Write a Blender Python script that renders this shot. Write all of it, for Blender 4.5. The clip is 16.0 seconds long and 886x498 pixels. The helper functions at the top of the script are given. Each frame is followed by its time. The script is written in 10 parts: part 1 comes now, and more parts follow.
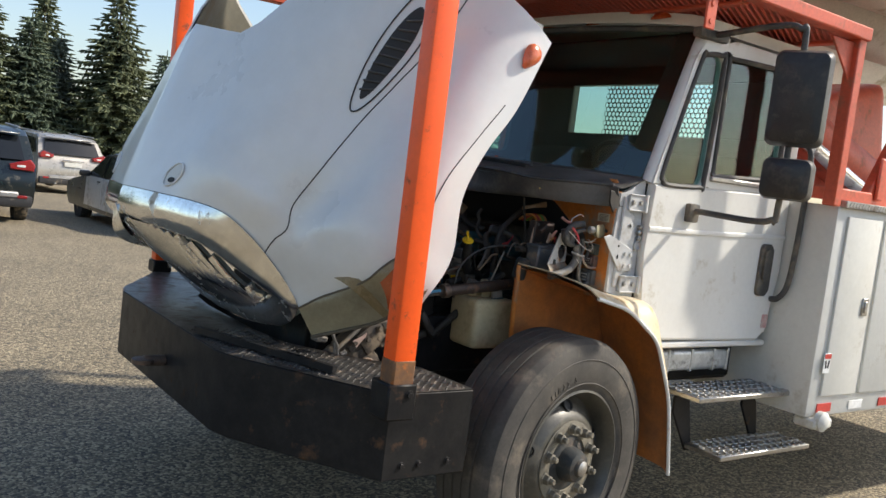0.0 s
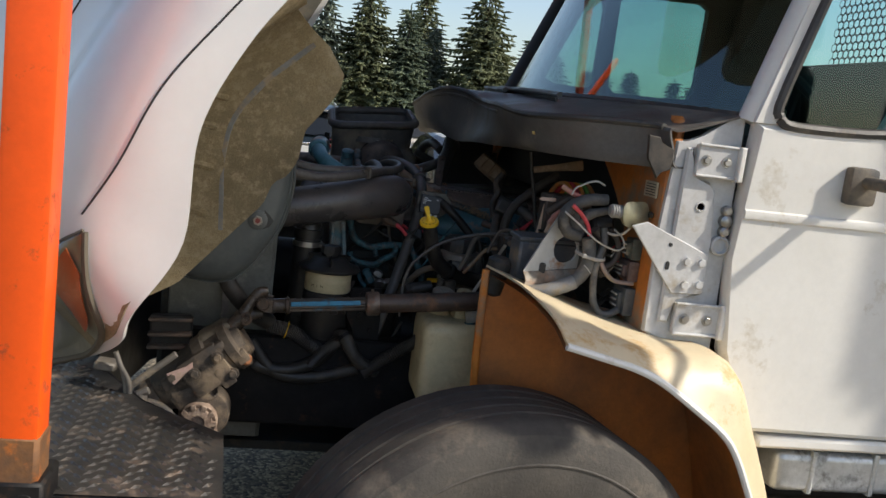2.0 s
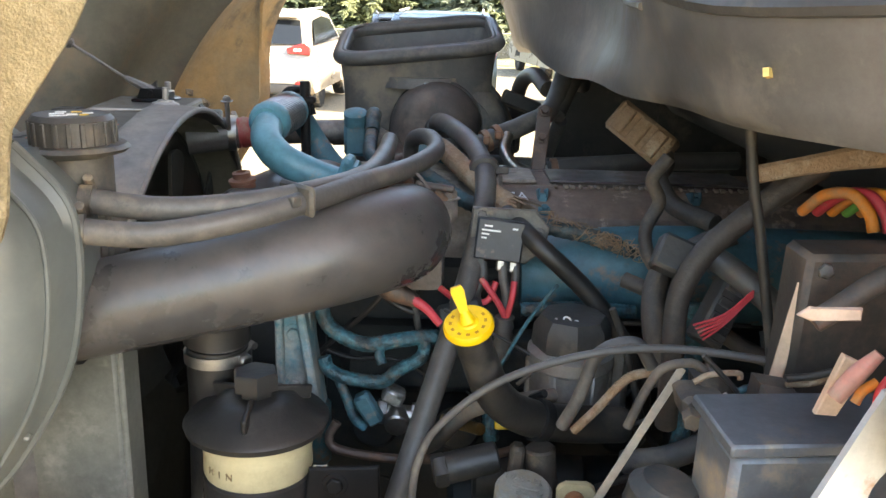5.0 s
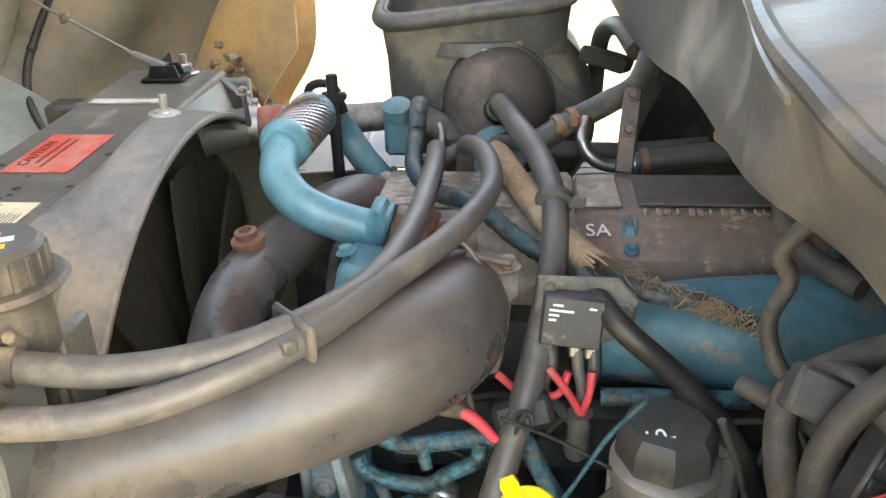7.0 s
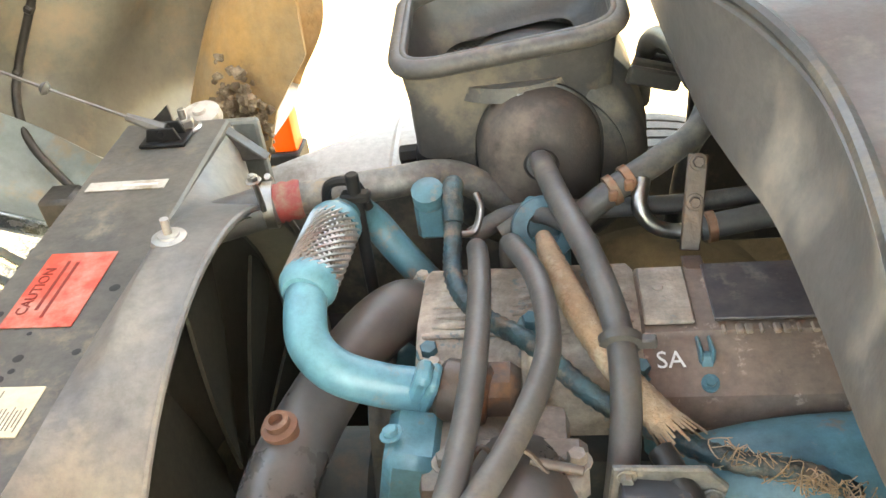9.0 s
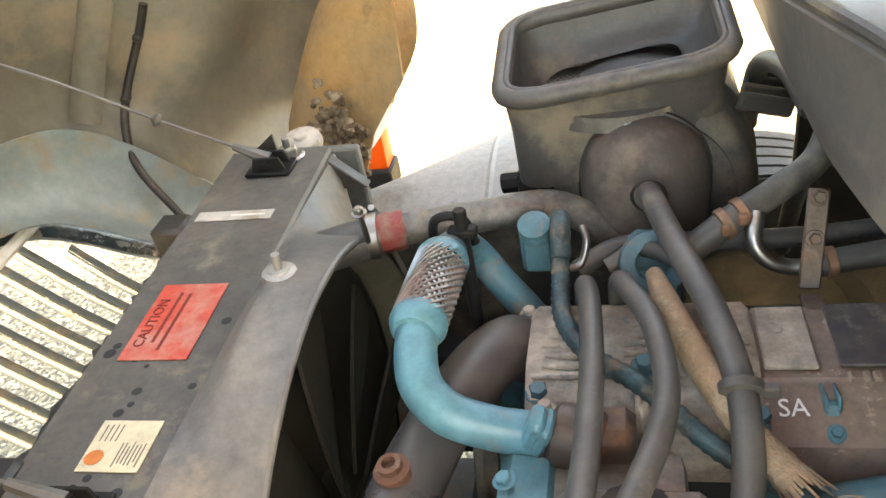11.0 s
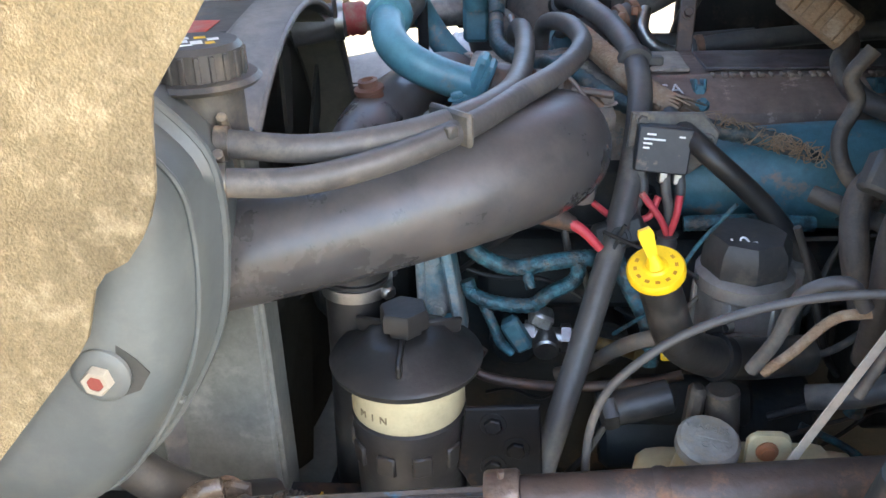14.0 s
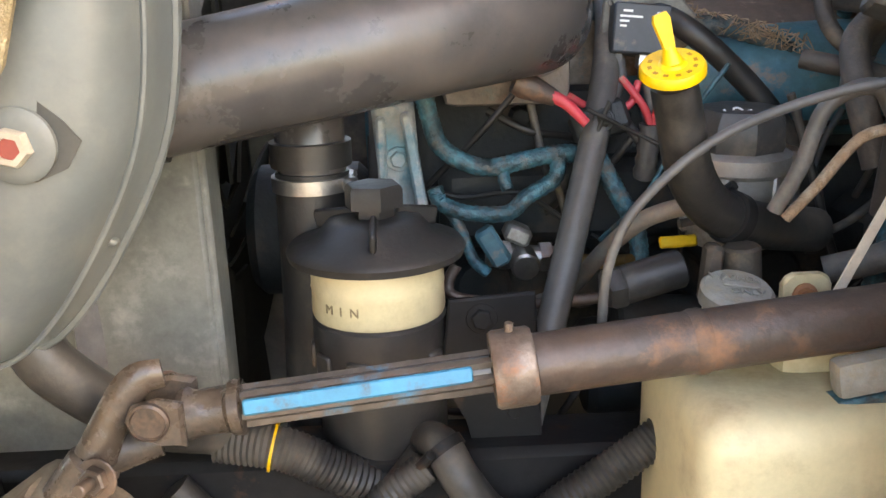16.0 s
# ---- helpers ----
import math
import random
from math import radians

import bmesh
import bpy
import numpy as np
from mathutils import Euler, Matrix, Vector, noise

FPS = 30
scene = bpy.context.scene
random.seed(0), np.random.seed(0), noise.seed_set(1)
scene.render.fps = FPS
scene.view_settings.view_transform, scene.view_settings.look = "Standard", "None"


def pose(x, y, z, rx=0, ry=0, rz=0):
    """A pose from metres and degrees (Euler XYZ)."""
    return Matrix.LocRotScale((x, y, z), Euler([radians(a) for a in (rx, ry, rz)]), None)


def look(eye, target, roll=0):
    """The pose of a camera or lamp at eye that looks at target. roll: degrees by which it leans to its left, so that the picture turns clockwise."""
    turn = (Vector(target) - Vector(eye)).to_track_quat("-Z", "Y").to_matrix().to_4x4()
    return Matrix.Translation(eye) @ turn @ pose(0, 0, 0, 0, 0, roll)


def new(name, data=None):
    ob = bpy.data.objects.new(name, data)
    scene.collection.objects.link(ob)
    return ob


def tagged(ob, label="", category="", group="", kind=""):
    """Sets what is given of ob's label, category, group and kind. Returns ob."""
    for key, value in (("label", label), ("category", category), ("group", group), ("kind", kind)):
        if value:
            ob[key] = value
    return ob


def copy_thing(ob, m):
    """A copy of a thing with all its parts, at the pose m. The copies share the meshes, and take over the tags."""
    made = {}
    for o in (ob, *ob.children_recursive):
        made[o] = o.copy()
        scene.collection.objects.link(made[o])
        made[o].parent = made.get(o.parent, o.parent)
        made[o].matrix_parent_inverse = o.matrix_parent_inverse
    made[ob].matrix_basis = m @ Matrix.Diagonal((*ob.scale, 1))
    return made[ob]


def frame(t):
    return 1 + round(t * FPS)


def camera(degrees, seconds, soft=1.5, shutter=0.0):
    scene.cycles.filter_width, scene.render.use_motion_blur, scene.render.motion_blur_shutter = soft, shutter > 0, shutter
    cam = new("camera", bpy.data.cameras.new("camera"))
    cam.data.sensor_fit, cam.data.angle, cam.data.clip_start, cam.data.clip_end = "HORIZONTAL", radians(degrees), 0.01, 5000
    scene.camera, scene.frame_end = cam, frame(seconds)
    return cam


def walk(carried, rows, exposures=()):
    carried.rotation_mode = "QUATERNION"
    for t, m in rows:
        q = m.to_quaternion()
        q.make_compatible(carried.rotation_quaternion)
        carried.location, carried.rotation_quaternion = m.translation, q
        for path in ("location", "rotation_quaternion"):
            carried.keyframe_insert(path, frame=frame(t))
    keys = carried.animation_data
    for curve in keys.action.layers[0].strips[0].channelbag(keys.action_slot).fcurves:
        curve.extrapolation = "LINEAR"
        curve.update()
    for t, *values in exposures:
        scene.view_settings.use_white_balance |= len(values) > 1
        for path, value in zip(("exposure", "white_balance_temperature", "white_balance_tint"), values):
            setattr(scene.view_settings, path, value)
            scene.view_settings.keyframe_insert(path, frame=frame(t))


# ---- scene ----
cam = camera(54.4, 16.0)
PATH = [
    (0, (-2.467, -3.477, 1.577), (-1.287, -1.871, 1.407), 7.09),
    (0.5, (-1.869, -3.535, 1.604), (-0.92, -1.786, 1.401), 7.36),
    (1, (-1.303, -3.41, 1.612), (-0.56, -1.569, 1.369), 7.65),
    (1.5, (-0.853, -3.095, 1.621), (-0.308, -1.193, 1.331), 7.69),
    (2, (-0.533, -2.699, 1.588), (-0.148, -0.76, 1.281), 7.25),
    (2.5, (-0.334, -2.297, 1.566), (-0.085, -0.339, 1.248), 6.60),
    (3, (-0.264, -1.927, 1.559), (-0.108, 0.036, 1.21), 5.80),
    (3.2, (-0.235, -1.828, 1.556), (-0.117, 0.135, 1.196), 5.50),
    (5.3, (-0.131, -1.229, 1.626), (-0.160, 0.687, 1.053), 0.87),
    (5.5, (-0.104, -1.195, 1.638), (-0.161, 0.715, 1.049), 0.64),
    (6, (-0.089, -1.111, 1.673), (-0.203, 0.774, 1.013), -0.23),
    (6.5, (-0.131, -1.030, 1.704), (-0.266, 0.821, 0.959), -0.35),
    (7, (-0.141, -0.971, 1.750), (-0.336, 0.830, 0.902), -1.83),
    (7.5, (-0.141, -0.898, 1.800), (-0.379, 0.850, 0.857), -3.50),
    (8, (-0.149, -0.845, 1.852), (-0.416, 0.852, 0.827), -5.15),
    (8.5, (-0.155, -0.789, 1.908), (-0.421, 0.871, 0.825), -6.47),
    (9, (-0.168, -0.718, 1.955), (-0.434, 0.913, 0.828), -7.78),
    (9.2, (-0.164, -0.691, 1.975), (-0.441, 0.930, 0.837), -8.50),
    (11.3, (-0.224, -0.695, 1.985), (-0.690, 0.920, 0.901), -10.1),
    (11.5, (-0.242, -0.725, 1.980), (-0.721, 0.892, 0.906), -9.4),
    (12, (-0.240, -0.807, 1.936), (-0.701, 0.824, 0.874), -6.8),
    (12.5, (-0.242, -0.899, 1.882), (-0.645, 0.756, 0.833), -4.3),
    (13, (-0.212, -1.018, 1.839), (-0.567, 0.665, 0.818), -3.1),
    (13.5, (-0.209, -1.125, 1.779), (-0.472, 0.608, 0.816), -2.2),
    (14, (-0.262, -1.160, 1.655), (-0.426, 0.629, 0.777), -1.9),
    (14.5, (-0.329, -1.169, 1.567), (-0.395, 0.672, 0.787), -1.7),
    (15, (-0.355, -1.166, 1.489), (-0.345, 0.710, 0.795), -1.5),
    (15.5, (-0.344, -1.151, 1.423), (-0.289, 0.751, 0.806), -1.6),
    (16, (-0.343, -1.150, 1.368), (-0.275, 0.765, 0.793), -1.7),
]
walk(cam, [(t, look(eye, target, roll)) for t, eye, target, roll in PATH],
     exposures=[(0, 0.25, 6500, 10), (1.4, 0.22, 6500, 10), (2.1, 0.08, 6600, 11), (2.6, 0.34, 6600, 13), (3.0, 0.95, 6800, 14), (3.2, 1.25, 7000, 15), (5.3, 3.03, 7800, 8), (6.0, 3.34, 8400, 8), (7.0, 3.70, 9000, 7), (8.0, 4.12, 9800, 6), (9.0, 4.18, 10300, 6), (11.4, 3.55, 10200, 9), (12.4, 3.42, 8700, 11), (13.0, 3.38, 6900, 11), (13.5, 3.28, 6300, 10), (14.3, 3.0, 6900, 12), (16.0, 3.2, 7900, 14)])

# ---- world, sun, exposure ----
SUN_EL, SUN_AZ = radians(40), radians(112)
world = bpy.data.worlds.new("sky")
scene.world = world
world.use_nodes = True
wt = world.node_tree
sky = wt.nodes.new("ShaderNodeTexSky")
sky.sky_type, sky.sun_disc = "NISHITA", False
sky.sun_elevation, sky.sun_rotation = SUN_EL, SUN_AZ
sky.air_density, sky.dust_density = 1.0, 1.5
wt.links.new(sky.outputs[0], wt.nodes["Background"].inputs[0])
wt.nodes["Background"].inputs[1].default_value = 0.17
sun_data = bpy.data.lights.new("sun", "SUN")
sun_data.energy, sun_data.angle, sun_data.color = 4.8, radians(1.8), (1.0, 0.93, 0.82)
sun = new("sun", sun_data)
to_sun = Vector((math.sin(SUN_AZ) * math.cos(SUN_EL), math.cos(SUN_AZ) * math.cos(SUN_EL), math.sin(SUN_EL)))
sun.matrix_world = look(to_sun * 30, (0, 0, 0))


# ---- materials ----
def mat(name, base, rough=0.5, metal=0.0, second=None, scale=9.0, amount=0.5, dust=None, dust_amount=0.35,
        dust_scale=5.0, bump=0.15, grain=140.0, coat=0.0, bump_dist=0.004, speck=0.18, spec=0.5, soft=0.14):
    """Base colour broken by a second tone (medium noise), an optional dust or rust layer with ragged
    edges, uneven roughness and a fine bump."""
    m = bpy.data.materials.new(name)
    m.use_nodes = True
    nt = m.node_tree
    n, k = nt.nodes, nt.links
    bsdf = n["Principled BSDF"]
    co = n.new("ShaderNodeTexCoord")
    second = second or tuple(c * 0.72 for c in base)
    n1 = n.new("ShaderNodeTexNoise")
    n1.inputs["Scale"].default_value, n1.inputs["Detail"].default_value, n1.inputs["Roughness"].default_value = scale, 6, 0.62
    k.new(co.outputs["Object"], n1.inputs["Vector"])
    r1 = n.new("ShaderNodeValToRGB")
    r1.color_ramp.elements[0].position, r1.color_ramp.elements[1].position = 0.5 - 0.13, 0.5 + 0.13
    r1.color_ramp.elements[0].color = (*second, 1)
    r1.color_ramp.elements[1].color = (*base, 1)
    k.new(n1.outputs["Fac"], r1.inputs["Fac"])
    mix0 = n.new("ShaderNodeMix")
    mix0.data_type = "RGBA"
    mix0.inputs["Factor"].default_value = amount
    mix0.inputs["A"].default_value = (*base, 1)
    k.new(r1.outputs["Color"], mix0.inputs["B"])
    colour = mix0.outputs["Result"]
    rmap = n.new("ShaderNodeMapRange")
    rmap.inputs["To Min"].default_value, rmap.inputs["To Max"].default_value = max(0.02, rough - 0.12), min(1.0, rough + 0.14)
    k.new(n1.outputs["Fac"], rmap.inputs["Value"])
    rough_out = rmap.outputs["Result"]
    # fine speckle and broad grime, so that no surface is one even tone
    grit = n.new("ShaderNodeTexNoise")
    grit.inputs["Scale"].default_value, grit.inputs["Detail"].default_value, grit.inputs["Roughness"].default_value = grain * 0.55, 5, 0.75
    k.new(co.outputs["Object"], grit.inputs["Vector"])
    broad = n.new("ShaderNodeTexNoise")
    broad.inputs["Scale"].default_value, broad.inputs["Detail"].default_value, broad.inputs["Distortion"].default_value = scale * 0.35, 5, 0.8
    k.new(co.outputs["Object"], broad.inputs["Vector"])
    for src, lo, hi in ((grit, 1 - 0.9 * speck, 1 + 0.9 * speck), (broad, 1 - 0.8 * speck, 1 + 0.8 * speck)):
        mp = n.new("ShaderNodeMapRange")
        mp.inputs["From Min"].default_value, mp.inputs["From Max"].default_value = 0.28, 0.72
        mp.inputs["To Min"].default_value, mp.inputs["To Max"].default_value = lo, hi
        k.new(src.outputs["Fac"], mp.inputs["Value"])
        mu = n.new("ShaderNodeMix")
        mu.data_type, mu.blend_type = "RGBA", "MULTIPLY"
        mu.inputs["Factor"].default_value = 1.0
        k.new(colour, mu.inputs["A"])
        k.new(mp.outputs["Result"], mu.inputs["B"])
        colour = mu.outputs["Result"]
    if dust:
        n2 = n.new("ShaderNodeTexNoise")
        n2.inputs["Scale"].default_value, n2.inputs["Detail"].default_value, n2.inputs["Roughness"].default_value = dust_scale, 9, 0.7
        off = n.new("ShaderNodeVectorMath")
        off.operation = "ADD"
        off.inputs[1].default_value = (3.7, 9.1, 5.3)
        k.new(co.outputs["Object"], off.inputs[0])
        k.new(off.outputs[0], n2.inputs["Vector"])
        r2 = n.new("ShaderNodeValToRGB")
        mid = 0.64 - 0.36 * dust_amount
        r2.color_ramp.elements[0].position, r2.color_ramp.elements[1].position = mid - 0.3 * soft, mid + 0.7 * soft
        k.new(n2.outputs["Fac"], r2.inputs["Fac"])
        mx = n.new("ShaderNodeMix")
        mx.data_type = "RGBA"
        k.new(r2.outputs["Color"], mx.inputs["Factor"])
        k.new(colour, mx.inputs["A"])
        mx.inputs["B"].default_value = (*dust, 1)
        colour = mx.outputs["Result"]
        mr = n.new("ShaderNodeMix")
        k.new(r2.outputs["Color"], mr.inputs["Factor"])
        k.new(rough_out, mr.inputs["A"])
        mr.inputs["B"].default_value = 0.85
        rough_out = mr.outputs["Result"]
        if metal:
            mm = n.new("ShaderNodeMix")
            k.new(r2.outputs["Color"], mm.inputs["Factor"])
            mm.inputs["A"].default_value, mm.inputs["B"].default_value = metal, 0.0
            k.new(mm.outputs["Result"], bsdf.inputs["Metallic"])
    k.new(colour, bsdf.inputs["Base Color"])
    k.new(rough_out, bsdf.inputs["Roughness"])
    if not (dust and metal):
        bsdf.inputs["Metallic"].default_value = metal
    bsdf.inputs["Coat Weight"].default_value = coat
    bsdf.inputs["Specular IOR Level"].default_value = spec
    bsdf.inputs["Coat Roughness"].default_value = 0.14
    if bump:
        n3 = n.new("ShaderNodeTexNoise")
        n3.inputs["Scale"].default_value, n3.inputs["Detail"].default_value = grain, 4
        k.new(co.outputs["Object"], n3.inputs["Vector"])
        b = n.new("ShaderNodeBump")
        b.inputs["Strength"].default_value, b.inputs["Distance"].default_value = bump, bump_dist
        k.new(n3.outputs["Fac"], b.inputs["Height"])
        k.new(b.outputs["Normal"], bsdf.inputs["Normal"])
    return m


def glass(name, tint, rough=0.02, least=0.04):
    m = bpy.data.materials.new(name)
    m.use_nodes = True
    n, k = m.node_tree.nodes, m.node_tree.links
    bsdf = n["Principled BSDF"]
    out = n["Material Output"]
    bsdf.inputs["Base Color"].default_value = (0.02, 0.03, 0.03, 1)
    bsdf.inputs["Roughness"].default_value = rough
    tr = n.new("ShaderNodeBsdfTransparent")
    tr.inputs["Color"].default_value = (*tint, 1)
    mx = n.new("ShaderNodeMixShader")
    lw = n.new("ShaderNodeLayerWeight")
    lw.inputs["Blend"].default_value = 0.5
    pw = n.new("ShaderNodeMath")
    pw.operation = "POWER"
    pw.inputs[1].default_value = 4.0
    k.new(lw.outputs["Facing"], pw.inputs[0])
    fr = n.new("ShaderNodeMapRange")
    fr.inputs["To Min"].default_value, fr.inputs["To Max"].default_value = least, 1.0
    k.new(pw.outputs[0], fr.inputs["Value"])
    gl = n.new("ShaderNodeBsdfGlossy")
    gl.inputs["Roughness"].default_value = rough
    k.new(fr.outputs[0], mx.inputs[0])
    k.new(tr.outputs[0], mx.inputs[1])
    k.new(gl.outputs[0], mx.inputs[2])
    k.new(mx.outputs[0], out.inputs["Surface"])
    return m


DUST = (0.30, 0.24, 0.165)
WHITE = mat("white_paint", (0.72, 0.72, 0.70), 0.3, 0, (0.60, 0.60, 0.585), 3.0, 0.5, None, 0, 4.0, 0.0, 40, 0.7, speck=0.02)
WHITE_CAB = mat("cab_white", (0.76, 0.75, 0.71), 0.35, 0, (0.68, 0.665, 0.62), 3.0, 0.5, (0.45, 0.39, 0.28), 0.05, 5.0, 0.03, 60, 0.2, speck=0.04)
BODYGREY = mat("body_offwhite", (0.66, 0.655, 0.61), 0.42, 0, (0.58, 0.57, 0.52), 2.5, 0.6, (0.40, 0.35, 0.27), 0.1, 3.0, 0.03, 60, speck=0.05)
ORANGE = mat("orange_paint", (0.95, 0.105, 0.006), 0.38, 0, (0.78, 0.085, 0.008), 6, 0.5, (0.10, 0.05, 0.03), 0.03, 14, 0.06, 90, speck=0.06)
ORANGE_OLD = mat("faded_orange", (0.72, 0.24, 0.03), 0.55, 0, (0.55, 0.17, 0.03), 7, 0.6, DUST, 0.22, 6, 0.12, 90)
RACK_RED = mat("rack_red", (0.62, 0.10, 0.045), 0.5, 0, (0.5, 0.085, 0.04), 5, 0.5, (0.3, 0.12, 0.07), 0.12, 8, 0.08, 90)
CHROME = mat("chrome", (0.78, 0.78, 0.77), 0.09, 1.0, (0.7, 0.7, 0.68), 12, 0.4, (0.30, 0.27, 0.2), 0.1, 9, 0.03, 60)
BLACKSTEEL = mat("black_steel", (0.012, 0.012, 0.013), 0.42, 0.0, (0.024, 0.023, 0.022), 12, 0.6, (0.10, 0.055, 0.03), 0.04, 9, 0.1, 90, spec=0.14)
BLACKPL = mat("black_plastic", (0.045, 0.044, 0.043), 0.45, 0, (0.075, 0.07, 0.063), 10, 0.7, (0.19, 0.16, 0.12), 0.26, 6, 0.12, 160)
COWLPL = mat("cowl_plastic", (0.095, 0.090, 0.085), 0.42, 0, (0.12, 0.113, 0.104), 5, 0.7, (0.24, 0.215, 0.18), 0.18, 4, 0.1, 120)
RUBBER = mat("hose_rubber", (0.070, 0.066, 0.063), 0.45, 0, (0.105, 0.097, 0.088), 14, 0.7, (0.19, 0.165, 0.135), 0.18, 8, 0.12, 150)
TYRE = mat("tyre_rubber", (0.045, 0.041, 0.036), 0.75, 0, (0.085, 0.075, 0.062), 7, 0.7, (0.15, 0.125, 0.095), 0.22, 5, 0.25, 170)
BLUE = mat("engine_blue", (0.058, 0.160, 0.195), 0.42, 0, (0.045, 0.105, 0.125), 12, 0.7, (0.24, 0.175, 0.135), 0.12, 24, 0.25, 80, soft=0.10, speck=0.3)
BLUEBR = mat("bright_engine_blue", (0.078, 0.215, 0.26), 0.33, 0, (0.062, 0.165, 0.20), 12, 0.6, (0.22, 0.19, 0.16), 0.06, 26, 0.12, 80, soft=0.12, speck=0.3)
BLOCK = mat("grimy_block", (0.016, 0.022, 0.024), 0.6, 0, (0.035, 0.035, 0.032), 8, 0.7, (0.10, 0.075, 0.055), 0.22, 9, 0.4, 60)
VALVE = mat("valve_cover", (0.40, 0.34, 0.28), 0.6, 0.0, (0.21, 0.175, 0.15), 22, 0.85, (0.13, 0.19, 0.21), 0.09, 30, 0.55, 90, soft=0.08, speck=0.4)
PIPE = mat("charge_pipe", (0.078, 0.073, 0.071), 0.26, 0.0, (0.045, 0.043, 0.043), 5, 0.8, (0.15, 0.12, 0.10), 0.30, 6, 0.05, 90, speck=0.2, soft=0.35)
PLASTIC_GREY = mat("tank_grey", (0.092, 0.104, 0.104), 0.42, 0, (0.070, 0.080, 0.080), 7, 0.7, (0.16, 0.16, 0.14), 0.12, 7, 0.05, 60, speck=0.12, soft=0.3)
SHROUD = mat("shroud_dusty", (0.19, 0.172, 0.150), 0.5, 0, (0.095, 0.095, 0.097), 6, 0.95, (0.33, 0.285, 0.22), 0.22, 5, 0.15, 90, speck=0.25, soft=0.16)
STEEL = mat("steel", (0.42, 0.41, 0.39), 0.36, 1.0, (0.34, 0.33, 0.31), 20, 0.6, (0.2, 0.16, 0.12), 0.12, 14, 0.12, 150)
ALU = mat("cast_alu", (0.44, 0.42, 0.39), 0.5, 0.7, (0.30, 0.285, 0.26), 16, 0.6, (0.20, 0.165, 0.125), 0.2, 10, 0.25, 90)
RUST = mat("rusty_steel", (0.085, 0.066, 0.056), 0.42, 0.3, (0.13, 0.085, 0.062), 14, 0.8, (0.24, 0.125, 0.07), 0.16, 16, 0.3, 110)
LINER = mat("dusty_liner", (0.262, 0.208, 0.118), 0.9, 0, (0.19, 0.148, 0.082), 9, 0.7, (0.33, 0.268, 0.165), 0.3, 40, 0.7, 480, 0, 0.003, speck=0.35)
LINER_IN = mat("hood_inside", (0.165, 0.155, 0.118), 0.42, 0, (0.11, 0.104, 0.085), 3, 0.7, (0.24, 0.19, 0.13), 0.26, 4, 0.2, 50)
YELLOW = mat("yellow_plastic", (0.85, 0.52, 0.01), 0.38, 0, (0.75, 0.43, 0.01), 20, 0.4, (0.3, 0.2, 0.03), 0.04, 20, 0.05, 90)
CREAM = mat("cream_plastic", (0.60, 0.51, 0.31), 0.4, 0, (0.53, 0.43, 0.24), 6, 0.6, (0.30, 0.21, 0.11), 0.10, 8, 0.06, 90, speck=0.1, soft=0.3)
RED = mat("red_paint", (0.55, 0.04, 0.03), 0.5, 0, (0.45, 0.05, 0.035), 9, 0.5, None, 0, 5, 0.05)
REDWIRE = mat("red_wire", (0.60, 0.05, 0.07), 0.5, 0, (0.45, 0.06, 0.06), 40, 0.6, DUST, 0.1, 30, 0.05)
PAPER = mat("label_paper", (0.62, 0.56, 0.40), 0.6, 0, (0.5, 0.44, 0.3), 20, 0.5, DUST, 0.08, 20, 0.05)
CLOTH = mat("worn_wrap", (0.30, 0.20, 0.125), 0.9, 0, (0.20, 0.135, 0.085), 30, 0.7, (0.36, 0.28, 0.2), 0.25, 25, 0.6, 300)
INK = mat("ink", (0.02, 0.02, 0.02), 0.6, 0, None, 20, 0.2, None, 0, 5, 0)
WHITEINK = mat("white_ink", (0.78, 0.78, 0.76), 0.6, 0, None, 20, 0.2, None, 0, 5, 0)
GLASS = glass("cab_glass", (0.70, 0.86, 0.83))
BOARD = mat("grimy_board", (0.040, 0.036, 0.033), 0.45, 0, (0.07, 0.058, 0.048), 7, 0.8, (0.16, 0.11, 0.08), 0.25, 6, 0.15, 100)
SOOT = mat("sooty_black", (0.018, 0.017, 0.016), 0.42, 0, (0.035, 0.032, 0.029), 14, 0.7, (0.085, 0.072, 0.058), 0.2, 9, 0.15, 120)
GREASE = mat("greasy_steel", (0.075, 0.055, 0.043), 0.32, 0.25, (0.035, 0.028, 0.024), 16, 0.9, (0.15, 0.095, 0.06), 0.2, 18, 0.35, 70, speck=0.3)
LENS = glass("lamp_lens", (0.85, 0.83, 0.75), 0.06)
AMBER = mat("amber_lens", (0.62, 0.13, 0.04), 0.25, 0, None, 10, 0.3, None, 0, 5, 0.05, 60, 0.5)
REDLENS = mat("red_lens", (0.33, 0.02, 0.022), 0.2, 0, None, 10, 0.3, None, 0, 5, 0.03, 60, 0.6)
INTERIOR = mat("dark_interior", (0.03, 0.035, 0.042), 0.7, 0, None, 10, 0.4, None, 0, 5, 0.1)


# ---- mesh helpers ----
def start():
    return bmesh.new()


BASE = Vector((0, 0, 0))          # where the group being built stands


def part(name, bm, material, parent=None, label="", sharp=38):
    bmesh.ops.recalc_face_normals(bm, faces=bm.faces)
    bmesh.ops.translate(bm, verts=bm.verts, vec=BASE)
    me = bpy.data.meshes.new(name)
    bm.to_mesh(me)
    bm.free()
    me.materials.append(material)
    me.shade_smooth()
    me.set_sharp_from_angle(angle=radians(sharp))
    ob = new(name, me)
    if parent:
        ob.parent = parent
    if label:
        ob["label"] = label
    return ob


def thing(name, label, category, group="", at=(0, 0, 0)):
    ob = new(name)
    ob.empty_display_size = 0.2
    ob.location = at
    return tagged(ob, label, category, group)


